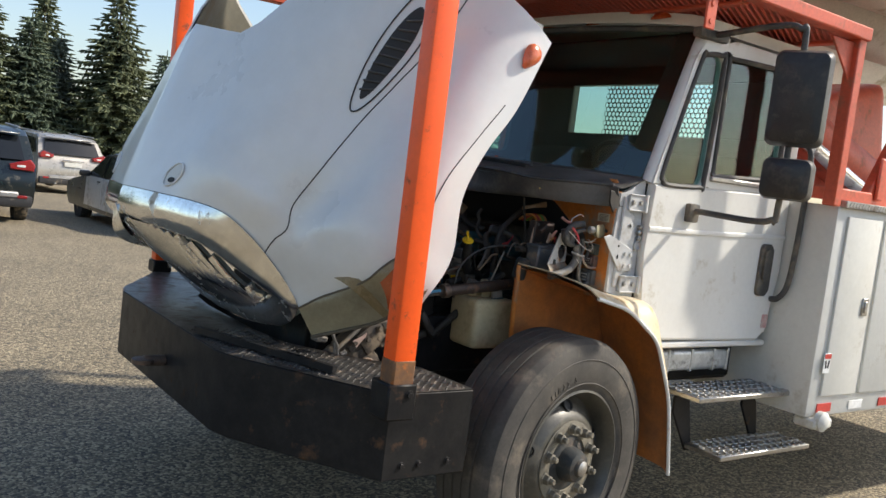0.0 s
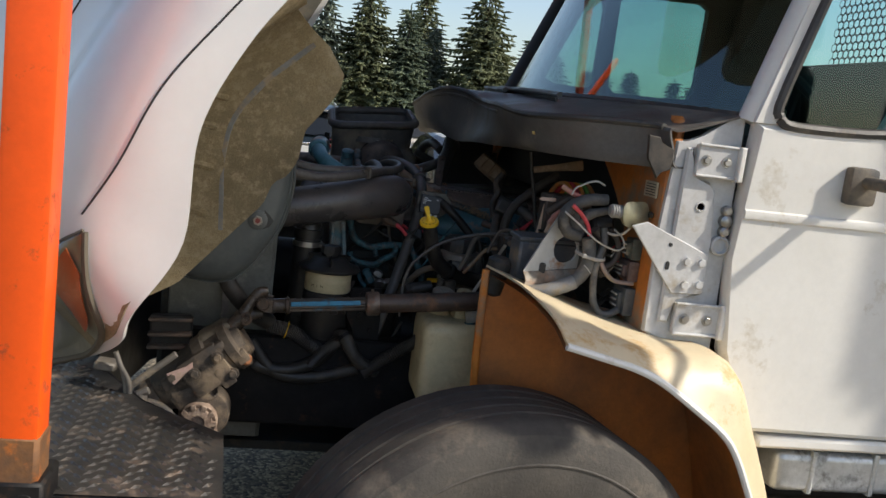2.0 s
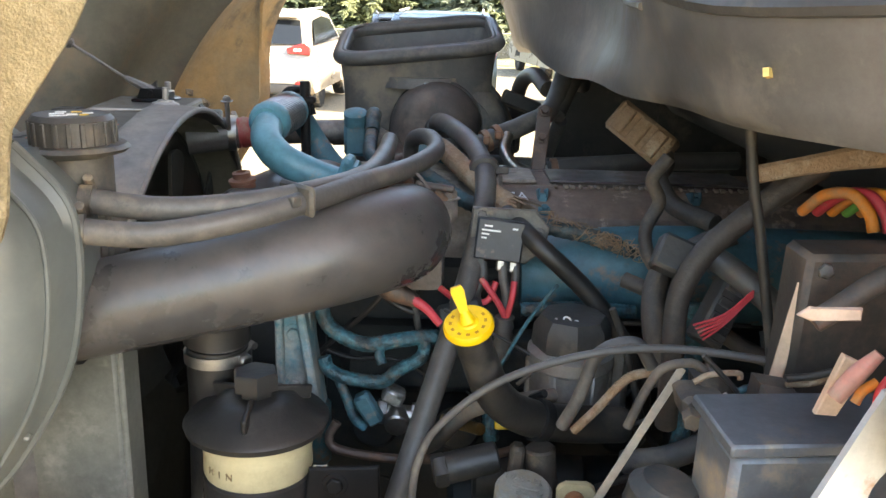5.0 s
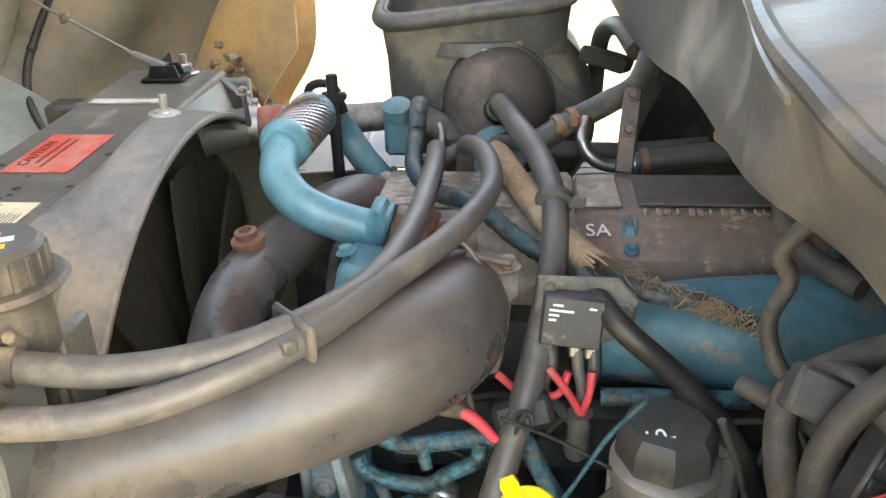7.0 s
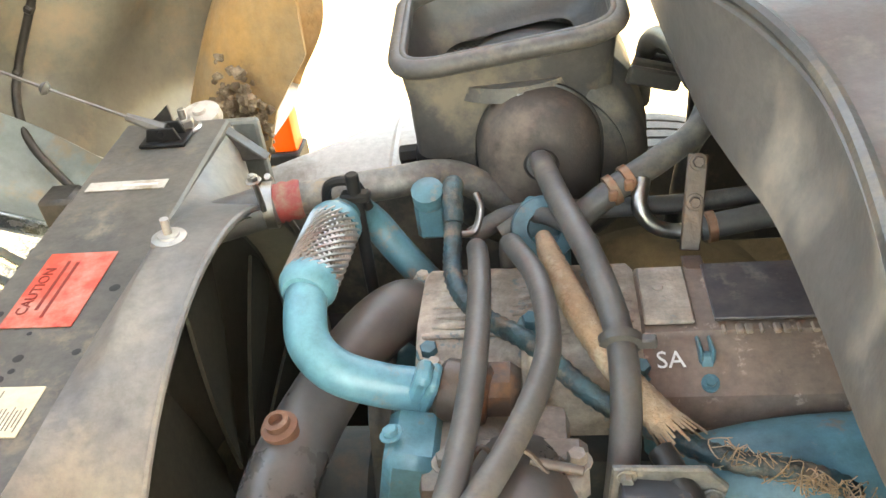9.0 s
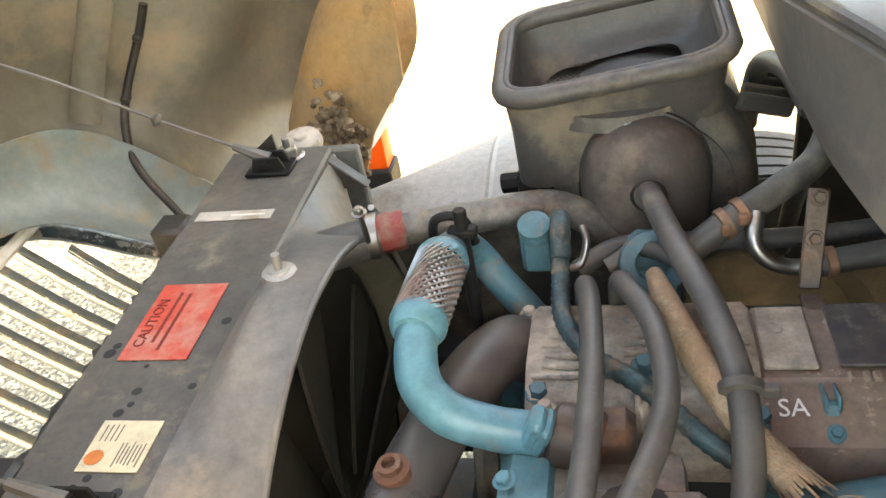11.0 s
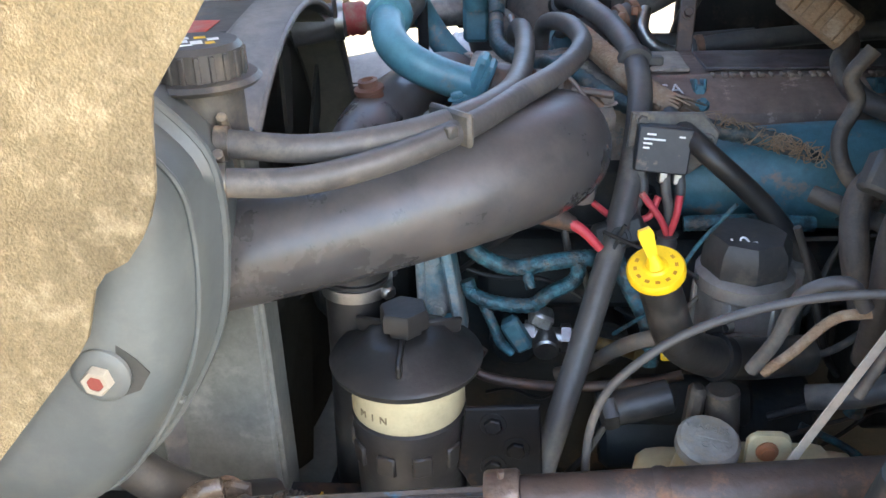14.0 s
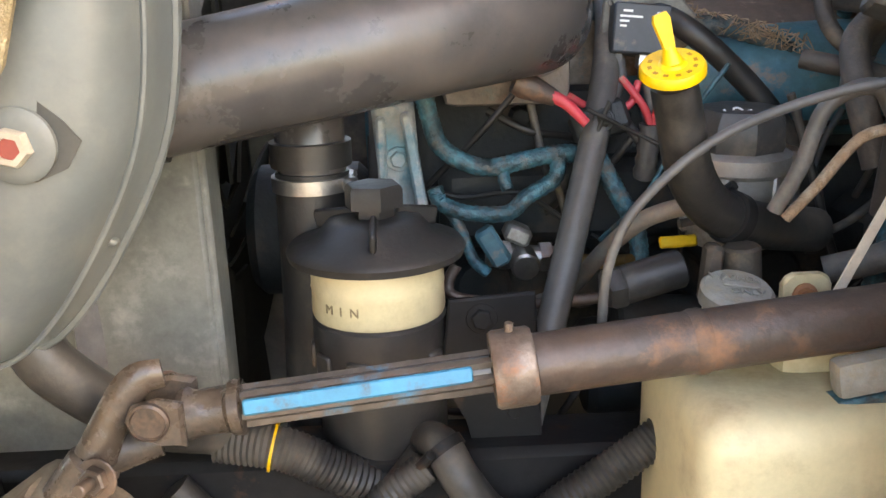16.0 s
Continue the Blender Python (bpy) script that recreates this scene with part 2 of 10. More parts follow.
def box(bm, c, s, rot=(0, 0, 0), bevel=0.004, seg=1):
    m = Matrix.LocRotScale(Vector(c), Euler([radians(a) for a in rot]), Vector(s))
    vs = bmesh.ops.create_cube(bm, size=1.0, matrix=m)["verts"]
    if bevel:
        es = list({e for v in vs for e in v.link_edges})
        bmesh.ops.bevel(bm, geom=es, offset=min(bevel, min(s) * 0.45), segments=seg, affect="EDGES", profile=0.6)


def ring_frames(pts):
    """Frames carried along a line of points without twist."""
    t = [(pts[min(i + 1, len(pts) - 1)] - pts[max(i - 1, 0)]).normalized() for i in range(len(pts))]
    a = Vector((0, 0, 1)) if abs(t[0].z) < 0.9 else Vector((1, 0, 0))
    nrm = (a - t[0] * a.dot(t[0])).normalized()
    out = []
    for d in t:
        nrm = (nrm - d * nrm.dot(d)).normalized()
        out.append((d, nrm, d.cross(nrm)))
    return out


def spline(ctrl, n=6):
    """Catmull-Rom through the control tuples (any width)."""
    c = [np.array(p, float) for p in ctrl]
    if len(c) == 2:
        return [c[0] + (c[1] - c[0]) * i / n for i in range(n + 1)]
    c = [2 * c[0] - c[1]] + c + [2 * c[-1] - c[-2]]
    out = []
    for i in range(1, len(c) - 2):
        for j in range(n):
            u = j / n
            out.append(0.5 * (2 * c[i] + (c[i + 1] - c[i - 1]) * u + (2 * c[i - 1] - 5 * c[i] + 4 * c[i + 1] - c[i + 2]) * u * u
                              + (3 * c[i] - c[i - 1] - 3 * c[i + 1] + c[i + 2]) * u ** 3))
    out.append(c[-2])
    return out


def tube(bm, pts, r, seg=12, n=6, caps=True, ripple=0.0, pitch=0.01, flat=1.0):
    """A hose or pipe along a smooth line. r: radius, or one per point. ripple: corrugation."""
    rs = r if isinstance(r, (list, tuple)) else [r] * len(pts)
    line = spline([(*p, q) for p, q in zip(pts, rs)], n)
    ps, rr = [Vector(v[:3]) for v in line], [max(0.0005, v[3]) for v in line]
    if ripple:
        length = sum((ps[i + 1] - ps[i]).length for i in range(len(ps) - 1))
        cnt = max(8, int(length / pitch) * 2)
        idx = np.linspace(0, len(ps) - 1, cnt)
        ps2 = []
        rr2 = []
        for k, v in enumerate(idx):
            i = min(int(v), len(ps) - 2)
            ps2.append(ps[i].lerp(ps[i + 1], v - i))
            rr2.append((rr[i] + (rr[i + 1] - rr[i]) * (v - i)) * (1 - ripple * (k % 2)))
        ps, rr = ps2, rr2
    rings = []
    for p, q, (d, a, b) in zip(ps, rr, ring_frames(ps)):
        rings.append([bm.verts.new(p + (a * math.cos(2 * math.pi * i / seg) + b * math.sin(2 * math.pi * i / seg) * flat) * q) for i in range(seg)])
    for r0, r1 in zip(rings, rings[1:]):
        for i in range(seg):
            bm.faces.new((r0[i], r0[(i + 1) % seg], r1[(i + 1) % seg], r1[i]))
    if caps:
        bm.faces.new(rings[0])
        bm.faces.new(rings[-1])


def lathe(bm, profile, origin, axis=(0, 0, 1), seg=32):
    """Turn a profile of (radius, height) about an axis."""
    d = Vector(axis).normalized()
    a = d.orthogonal().normalized()
    b = d.cross(a)
    o = Vector(origin)
    rings = []
    for r, h in profile:
        if r < 1e-5:
            rings.append([bm.verts.new(o + d * h)])
        else:
            rings.append([bm.verts.new(o + d * h + (a * math.cos(2 * math.pi * i / seg) + b * math.sin(2 * math.pi * i / seg)) * r) for i in range(seg)])
    for r0, r1 in zip(rings, rings[1:]):
        if len(r0) == 1 and len(r1) == 1:
            continue
        for i in range(seg):
            j = (i + 1) % seg
            if len(r0) == 1:
                bm.faces.new((r0[0], r1[j], r1[i]))
            elif len(r1) == 1:
                bm.faces.new((r0[i], r0[j], r1[0]))
            else:
                bm.faces.new((r0[i], r0[j], r1[j], r1[i]))
    for rg in (rings[0], rings[-1]):
        if len(rg) > 2:
            bm.faces.new(rg)


def rod(bm, p0, p1, r, seg=16, chamfer=0.15):
    p0, p1 = Vector(p0), Vector(p1)
    ln = (p1 - p0).length
    c = min(r * chamfer, ln * 0.4)
    lathe(bm, [(r - c, 0), (r, c), (r, ln - c), (r - c, ln)], p0, p1 - p0, seg)


def hexbolt(bm, p, axis=(0, 0, 1), r=0.009, h=0.008, washer=True):
    d = Vector(axis).normalized()
    if washer:
        rod(bm, p, Vector(p) + d * 0.002, r * 1.5, 14)
    lathe(bm, [(r, 0.002), (r, h * 0.85), (r * 0.85, h)], p, axis, 6)


def prism(bm, poly, plane, a0, a1, bevel=0.004):
    """An outline in one plane, given thickness along the other axis."""
    def at(p, a):
        return {"xz": (p[0], a, p[1]), "xy": (p[0], p[1], a), "yz": (a, p[0], p[1])}[plane]
    v0, v1 = [bm.verts.new(at(p, a0)) for p in poly], [bm.verts.new(at(p, a1)) for p in poly]
    fs = [bm.faces.new(v0), bm.faces.new(v1)]
    k = len(poly)
    for i in range(k):
        fs.append(bm.faces.new((v0[i], v0[(i + 1) % k], v1[(i + 1) % k], v1[i])))
    if bevel:
        es = [e for f in fs[:2] for e in f.edges]
        bmesh.ops.bevel(bm, geom=es, offset=bevel, segments=1, affect="EDGES")


def sheet(bm, fn, nu, nv, thick=0.0):
    """A surface fn(u, v), u and v from 0 to 1, with thickness to its inner side."""
    g = [[Vector(fn(i / nu, j / nv)) for j in range(nv + 1)] for i in range(nu + 1)]
    v = [[bm.verts.new(p) for p in row] for row in g]
    for i in range(nu):
        for j in range(nv):
            bm.faces.new((v[i][j], v[i + 1][j], v[i + 1][j + 1], v[i][j + 1]))
    if thick:
        def nrm(i, j):
            a = g[min(i + 1, nu)][j] - g[max(i - 1, 0)][j]
            b = g[i][min(j + 1, nv)] - g[i][max(j - 1, 0)]
            c = a.cross(b)
            return c.normalized() if c.length > 1e-9 else Vector((0, 0, 1))
        w = [[bm.verts.new(g[i][j] + nrm(i, j) * thick) for j in range(nv + 1)] for i in range(nu + 1)]
        for i in range(nu):
            for j in range(nv):
                bm.faces.new((w[i][j], w[i][j + 1], w[i + 1][j + 1], w[i + 1][j]))
        for i in range(nu):
            bm.faces.new((v[i][0], w[i][0], w[i + 1][0], v[i + 1][0]))
            bm.faces.new((v[i][nv], v[i + 1][nv], w[i + 1][nv], w[i][nv]))
        for j in range(nv):
            bm.faces.new((v[0][j], v[0][j + 1], w[0][j + 1], w[0][j]))
            bm.faces.new((v[nu][j], w[nu][j], w[nu][j + 1], v[nu][j + 1]))


def rounded(w, h, r, n=5):
    """Outline of a rounded rectangle about the origin."""
    out = []
    for cx, cy, a0 in ((w / 2 - r, h / 2 - r, 0), (-w / 2 + r, h / 2 - r, 90), (-w / 2 + r, -h / 2 + r, 180), (w / 2 - r, -h / 2 + r, 270)):
        for i in range(n + 1):
            a = radians(a0 + 90 * i / n)
            out.append((cx + r * math.cos(a), cy + r * math.sin(a)))
    return out


def shift(poly, dx, dy):
    return [(x + dx, y + dy) for x, y in poly]

# ---- ground ----
def gravel_asphalt():
    m = bpy.data.materials.new("worn_asphalt")
    m.use_nodes = True
    n, k = m.node_tree.nodes, m.node_tree.links
    b = n["Principled BSDF"]
    co = n.new("ShaderNodeTexCoord")
    vo = n.new("ShaderNodeTexVoronoi")
    vo.inputs["Scale"].default_value = 75
    big = n.new("ShaderNodeTexNoise")
    big.inputs["Scale"].default_value, big.inputs["Detail"].default_value = 0.8, 6
    fine = n.new("ShaderNodeTexNoise")
    fine.inputs["Scale"].default_value, fine.inputs["Detail"].default_value = 190, 3
    for t in (vo, big, fine):
        k.new(co.outputs["Object"], t.inputs["Vector"])
    r = n.new("ShaderNodeValToRGB")
    e = r.color_ramp.elements
    e[0].position, e[0].color = 0.0, (0.075, 0.066, 0.052, 1)
    e[1].position, e[1].color = 1.0, (0.58, 0.475, 0.30, 1)
    e2 = r.color_ramp.elements.new(0.55)
    e2.color = (0.235, 0.19, 0.122, 1)
    sep = n.new("ShaderNodeSeparateColor")
    k.new(vo.outputs["Color"], sep.inputs[0])
    k.new(sep.outputs[0], r.inputs["Fac"])
    mx = n.new("ShaderNodeMix")
    mx.data_type, mx.blend_type = "RGBA", "MULTIPLY"
    mx.inputs["Factor"].default_value = 0.45
    k.new(r.outputs["Color"], mx.inputs["A"])
    k.new(big.outputs["Fac"], mx.inputs["B"])
    k.new(mx.outputs["Result"], b.inputs["Base Color"])
    b.inputs["Roughness"].default_value = 0.9
    bp = n.new("ShaderNodeBump")
    bp.inputs["Strength"].default_value, bp.inputs["Distance"].default_value = 0.8, 0.006
    bp.invert = True
    k.new(vo.outputs["Distance"], bp.inputs["Height"])
    bp2 = n.new("ShaderNodeBump")
    bp2.inputs["Strength"].default_value, bp2.inputs["Distance"].default_value = 0.4, 0.003
    k.new(fine.outputs["Fac"], bp2.inputs["Height"])
    k.new(bp.outputs["Normal"], bp2.inputs["Normal"])
    k.new(bp2.outputs["Normal"], b.inputs["Normal"])
    return m


def lot_z(y):
    """The lot falls gently away beyond the truck."""
    return -0.02 * (min(max(y, 6.0), 45.0) - 6.0)


bm = start()
rows_y = [-400, -60, -10, 0, 1, 2, 3, 6, 12, 20, 29, 36, 45, 60, 150, 700]
gv = [[bm.verts.new((x, y, lot_z(y))) for x in (-500, -60, -12, -4, 0, 4, 12, 60, 500)] for y in rows_y]
for r0, r1 in zip(gv, gv[1:]):
    for i in range(8):
        bm.faces.new((r0[i], r0[i + 1], r1[i + 1], r1[i]))
tagged(part("ground", bm, gravel_asphalt()), "worn tan gravelly asphalt parking lot", "ground", kind="structure")
GRASS = mat("dry_grass", (0.30, 0.27, 0.10), 0.95, 0, (0.20, 0.21, 0.07), 0.8, 0.7, (0.36, 0.31, 0.17), 0.3, 1.5, 0.8, 30, 0, 0.05)
bm = start()
prism(bm, [(30.2, lot_z(30.2) - 0.05), (30.2, lot_z(30.2) + 0.05), (46, lot_z(46) + 0.06), (46, lot_z(46) - 0.1)], "yz", -150, 150, 0.01)
tagged(part("lawn", bm, GRASS), "strip of dry yellowing grass beyond the fence", "lawn", kind="structure")

# ---- truck ----
truck = thing("utility_truck", "white utility bucket truck with orange rack and hood tilted open", "truck")
YC = 0.05


def hood_point(u, dy, v):
    return Vector((-1.36 + 0.616 * u - 0.788 * v, YC + dy, 1.25 + 0.788 * u + 0.616 * v))


HOOD = [
    (None, (.03, 0, .18), (.05, .30, .155), (.09, .50, .09), (.115, .60, .02), (.115, .65, -.08), (.10, .68, -.18), (.065, .725, -.31), (-.02, .80, -.485)),
    (.20, (0, .245), (.36, .185), (.58, .125), (.70, .0), (.77, -.14), (.88, -.22), (1.03, -.345), (1.09, -.540)),
    (.29, (0, .275), (.38, .205), (.60, .145), (.73, .0), (.82, -.14), (.98, -.19), (1.125, -.335), (1.165, -.518)),
    (.45, (0, .33), (.40, .24), (.64, .165), (.78, .02), (.90, -.12), (1.05, -.17), (1.15, -.30), (1.17, -.495)),
    (.62, (0, .39), (.42, .29), (.68, .185), (.82, .035), (.95, -.09), (1.08, -.15), (1.16, -.26), (1.17, -.380)),
    (.80, (0, .44), (.44, .335), (.72, .22), (.87, .08), (.98, -.06), (1.10, -.13), (1.16, -.23), (1.17, -.336)),
    (1.0, (0, .48), (.46, .38), (.76, .262), (.92, .128), (1.02, -.03), (1.11, -.11), (1.155, -.20), (1.17, -.325)),
    (1.28, (0, .53), (.48, .43), (.80, .315), (.97, .195), (1.06, .03), (1.12, -.08), (1.15, -.17), (1.16, -.268)),
]
HOOD_LINES = [spline([row[1 + i] if row[0] is None else (row[0], *row[1 + i]) for row in HOOD], 8) for i in range(8)]


HOOD_CACHE = {}


def hood_row(a, w):
    x = a * (len(HOOD_LINES[0]) - 1)
    i = min(int(x), len(HOOD_LINES[0]) - 2)
    if a not in HOOD_CACHE:
        HOOD_CACHE[a] = spline([ln[i] + (ln[i + 1] - ln[i]) * (x - i) for ln in HOOD_LINES], 6)
    c = HOOD_CACHE[a]
    y = w * (len(c) - 1)
    j = min(int(y), len(c) - 2)
    return c[j] + (c[j + 1] - c[j]) * (y - j)


def hood_uv(a, w):
    """Place on the hood's outer skin, a: nose to rear, w: crown (0) to lower edge (1).
    The rear edge is hollowed in the middle, as the cowl bows forward."""
    p = hood_row(a, w)
    t = min(1.0, max(0.0, (p[1] - 0.34) / 0.48))
    end = 0.82 + 0.46 * t * t * (3 - 2 * t)
    if p[0] > 0.45 and end < 1.279:
        u = 0.45 + (p[0] - 0.45) * (end - 0.45) / 0.83
        p = hood_row(round(a * u / p[0], 3), w)
    ridge = 0.010 * math.exp(-((w - 0.185) / 0.035) ** 2) * min(1, max(0, (a - 0.05) / 0.1))
    return p + np.array((0, 0, ridge))


def hood_skin(a, w, side, inset=0.0):
    u, dy, v = hood_uv(a, w)
    p = hood_point(u, side * dy, v)
    if inset:
        u1, d1, v1 = hood_uv(min(1, a + 0.01), w)
        u0, d0, v0 = hood_uv(max(0, a - 0.01), w)
        u3, d3, v3 = hood_uv(a, min(1, w + 0.01))
        u2, d2, v2 = hood_uv(a, max(0, w - 0.01))
        nr = (hood_point(u1, side * d1, v1) - hood_point(u0, side * d0, v0)).cross(hood_point(u3, side * d3, v3) - hood_point(u2, side * d2, v2))
        nr = nr.normalized() * side
        p = p - nr * inset * (-1 if nr.dot(p - hood_point(u, 0, -0.2)) < 0 else 1)
    return p


bm = start()
NU, NV = 44, 38
grid = [[None] * (2 * NV + 1) for _ in range(NU + 1)]
inner = [[None] * (2 * NV + 1) for _ in range(NU + 1)]
for i in range(NU + 1):
    for j in range(-NV, NV + 1):
        sd = -1 if j < 0 else 1
        grid[i][j + NV] = bm.verts.new(hood_skin(i / NU, abs(j) / NV, sd))
        inner[i][j + NV] = bm.verts.new(hood_skin(i / NU, abs(j) / NV, sd, 0.008))
for i in range(NU):
    for j in range(2 * NV):
        bm.faces.new((grid[i][j], grid[i + 1][j], grid[i + 1][j + 1], grid[i][j + 1]))
        bm.faces.new((inner[i][j], inner[i][j + 1], inner[i + 1][j + 1], inner[i + 1][j]))
for i in range(NU):
    for j in (0, 2 * NV):
        bm.faces.new((grid[i][j], inner[i][j], inner[i + 1][j], grid[i + 1][j]))
for j in range(2 * NV):
    for i in (0, NU):
        bm.faces.new((grid[i][j], grid[i][j + 1], inner[i][j + 1], inner[i][j]))
hood = part("hood", bm, WHITE, truck, "white fibreglass hood tilted fully forward", 60)

# inner skin of the hood, dusty olive-grey
bm = start()
for sd in (-1, 1):
    sheet(bm, lambda a, w, sd=sd: hood_skin(0.02 + a * 0.97, w * 0.97, sd, 0.014), 30, 26)
part("hood_lining", bm, LINER_IN, hood, "dusty olive-grey inside of the hood", 60)

# panel seam and fender crease, thin dark gaps
for line, r in (((0, .71), (.05, .645), (.10, .597), (.24, .525), (.40, .503), (.57, .50), (.70, .52), (.85, .54), (1.0, .55)), 0.0024), (((.36, .87), (.46, .88), (.59, .89), (.73, .925), (.84, .945)), 0.002):
    for sd in (-1, 1):
        bm = start()
        tube(bm, [hood_skin(float(q[0]), float(q[1]), sd, 0.0) for q in spline(line, 6)], r, 6, 2)
        part("panel_seam", bm, INK, hood)

# side air intakes: white rim round a dark louvred mouth
for sd in (-1, 1):
    ctr_a, ctr_w = 0.757, 0.462
    bm = start()
    loop = []
    for i in range(41):
        t = 2 * math.pi * i / 40
        loop.append(hood_skin(ctr_a + 0.170 * math.cos(t), ctr_w + 0.046 * math.sin(t) * (1 + 0.25 * math.cos(t)), sd, -0.004))
    tube(bm, loop, 0.0028, 8, 1, caps=False)
    rim = part("intake_rim", bm, INK, hood)
    bm = start()
    sheet(bm, lambda a, b, sd=sd: hood_skin(ctr_a + 0.130 * (0.02 + 0.98 * b) * math.cos(2 * math.pi * a), ctr_w + 0.028 * (0.02 + 0.98 * b) * math.sin(2 * math.pi * a) * (1 + 0.25 * math.cos(2 * math.pi * a)), sd, -0.003), 40, 5)
    part("intake_mouth", bm, INK, hood, "dark mouth of the side air intake")
    for i in range(9):
        bm = start()
        a = ctr_a - 0.10 + 0.025 * i
        hw = 0.026 * math.sqrt(max(0.05, 1 - ((a - ctr_a) / 0.130) ** 2))
        tube(bm, [hood_skin(a - 0.01, ctr_w - hw, sd, -0.005), hood_skin(a, ctr_w, sd, -0.007), hood_skin(a + 0.01, ctr_w + hw, sd, -0.005)], 0.004, 6, 3)
        part("intake_louvre", bm, BLACKPL, hood)
    # amber marker lamp near the rear corner
    bm = start()
    c = hood_skin(0.945, 0.93, sd, -0.004)
    mk = Vector((0, sd, 0.15)).normalized()
    tip, wide = Vector((-0.55, 0, -0.83)), Vector((0.83, 0, -0.55))
    rings_ = []
    for f_, h_ in ((1.0, 0.0), (0.96, 0.010), (0.75, 0.020), (0.4, 0.025)):
        ring_ = []
        for q in range(24):
            t_ = 2 * math.pi * q / 24
            along, across = math.cos(t_) * 0.050, math.sin(t_) * 0.034 * (1 - 0.45 * math.cos(t_))
            ring_.append(bm.verts.new(c + (tip * along + wide * across) * f_ + mk * h_))
        rings_.append(ring_)
    for ra, rb in zip(rings_, rings_[1:]):
        for q in range(24):
            bm.faces.new((ra[q], ra[(q + 1) % 24], rb[(q + 1) % 24], rb[q]))
    bm.faces.new(rings_[0])
    bm.faces.new(rings_[-1])
    part("marker_lamp", bm, AMBER, hood, "amber side marker lamp")
    # bracket at the rear corner
    bm = start()
    box(bm, hood_skin(0.97, 0.80, sd, 0.02) + Vector((0.05, 0, 0.03)), (0.13, 0.012, 0.03), (0, 8, 0), 0.004)
    part("hood_latch_bracket", bm, STEEL, hood)

# finger recess for lifting the hood, near the nose
for sd in (-1, 1):
    bm = start()
    rim_ = [hood_skin(0.075 + 0.045 * math.cos(2 * math.pi * i / 20), 0.165 + 0.026 * math.sin(2 * math.pi * i / 20), sd, -0.004) for i in range(21)]
    tube(bm, rim_, 0.0035, 8, 1, caps=False)
    part("lift_recess", bm, WHITE, hood, "white-rimmed finger recess")
    bm = start()
    sheet(bm, lambda a, b, sd=sd: hood_skin(0.078 + 0.040 * (0.02 + 0.98 * b) * math.cos(2 * math.pi * a), 0.167 + 0.022 * (0.02 + 0.98 * b) * math.sin(2 * math.pi * a), sd, -0.003), 20, 3)
    part("recess_floor", bm, BODYGREY, hood)
    bm = start()
    sheet(bm, lambda a, b, sd=sd: hood_skin(0.054 + 0.010 * (0.02 + 0.98 * b) * math.cos(2 * math.pi * a), 0.172 + 0.012 * (0.02 + 0.98 * b) * math.sin(2 * math.pi * a), sd, -0.006), 20, 3)
    part("recess_mouth", bm, INK, hood)

# chrome surround of the grille
CHROME_OUT = [(.03, 0, .172), (.05, .31, .148), (.09, .51, .082), (.115, .612, .01), (.113, .66, -.09), (.098, .69, -.19), (.066, .728, -.31), (.03, .745, -.385), (-.02, .60, -.465), (-.045, .30, -.53), (-.05, 0, -.545)]
CH_HALF = spline(CHROME_OUT, 6)
CH_FULL = CH_HALF + [np.array((q[0], -q[1], q[2])) for q in reversed(CH_HALF[:-1])]


def chrome_at(a, b):
    """Surround of the grille, a: round the loop, b: outer edge to inner edge."""
    x = a * (len(CH_FULL) - 1)
    i = min(int(x), len(CH_FULL) - 2)
    o = CH_FULL[i] + (CH_FULL[i + 1] - CH_FULL[i]) * (x - i)
    bow = 0.07 * (o[1] / 0.7) ** 2
    crest = np.array((-0.085 + bow, o[1] * 0.93, -0.19 + (o[2] + 0.19) * 0.90))
    inn = np.array((-0.045 + bow, o[1] * 0.76, -0.20 + (o[2] + 0.20) * 0.72))
    p = o * (1 - b) ** 2 + crest * 2 * b * (1 - b) + inn * b * b
    return hood_point(*p)


bm = start()
sheet(bm, chrome_at, 96, 10, 0.006)
part("grille_surround", bm, CHROME, hood, "bright chrome grille surround", 60)
bm = start()
tube(bm, [hood_point(-0.045, 0, 0.150), hood_point(-0.100, 0, 0.055), hood_point(-0.085, 0, -0.075)], [0.003, 0.034, 0.003], 4, 6)
part("badge", bm, CHROME, hood, "plain chrome diamond badge")
SLATE = mat("slate_plastic", (0.10, 0.13, 0.145), 0.5, 0, (0.07, 0.09, 0.10), 8, 0.6, DUST, 0.15, 8, 0.1)
TOP_V = [(0, .172), (.31, .148), (.51, .082), (.612, .01), (.66, -.09), (.728, -.31), (.745, -.385)]
LOW_EDGE = [(0, -.545), (.30, -.53), (.60, -.465), (.745, -.385)]
for i in range(21):
    dy = -0.54 + 0.054 * i
    out_y = min(abs(dy) / 0.745, 0.74)
    v_top = -0.20 + (float(np.interp(out_y, *zip(*TOP_V))) + 0.20) * 0.735
    v_low = -0.20 + (float(np.interp(out_y, *zip(*LOW_EDGE))) + 0.20) * 0.735
    bow = 0.07 * (dy / .7) ** 2
    for nm_, mt_, push_, r_b in (("grille_bar", CHROME, 0.0, 0.0165), ("bar_back", SLATE, 0.013, 0.0125)):
        bm = start()
        tube(bm, [hood_point(-0.043 + bow + push_, dy, v_top), hood_point(-0.055 + bow + push_, dy, (v_top + v_low) / 2), hood_point(-0.043 + bow + push_, dy, v_low)], r_b, 8, 4, flat=0.42)
        part(nm_, bm, mt_, hood)
bm = start()
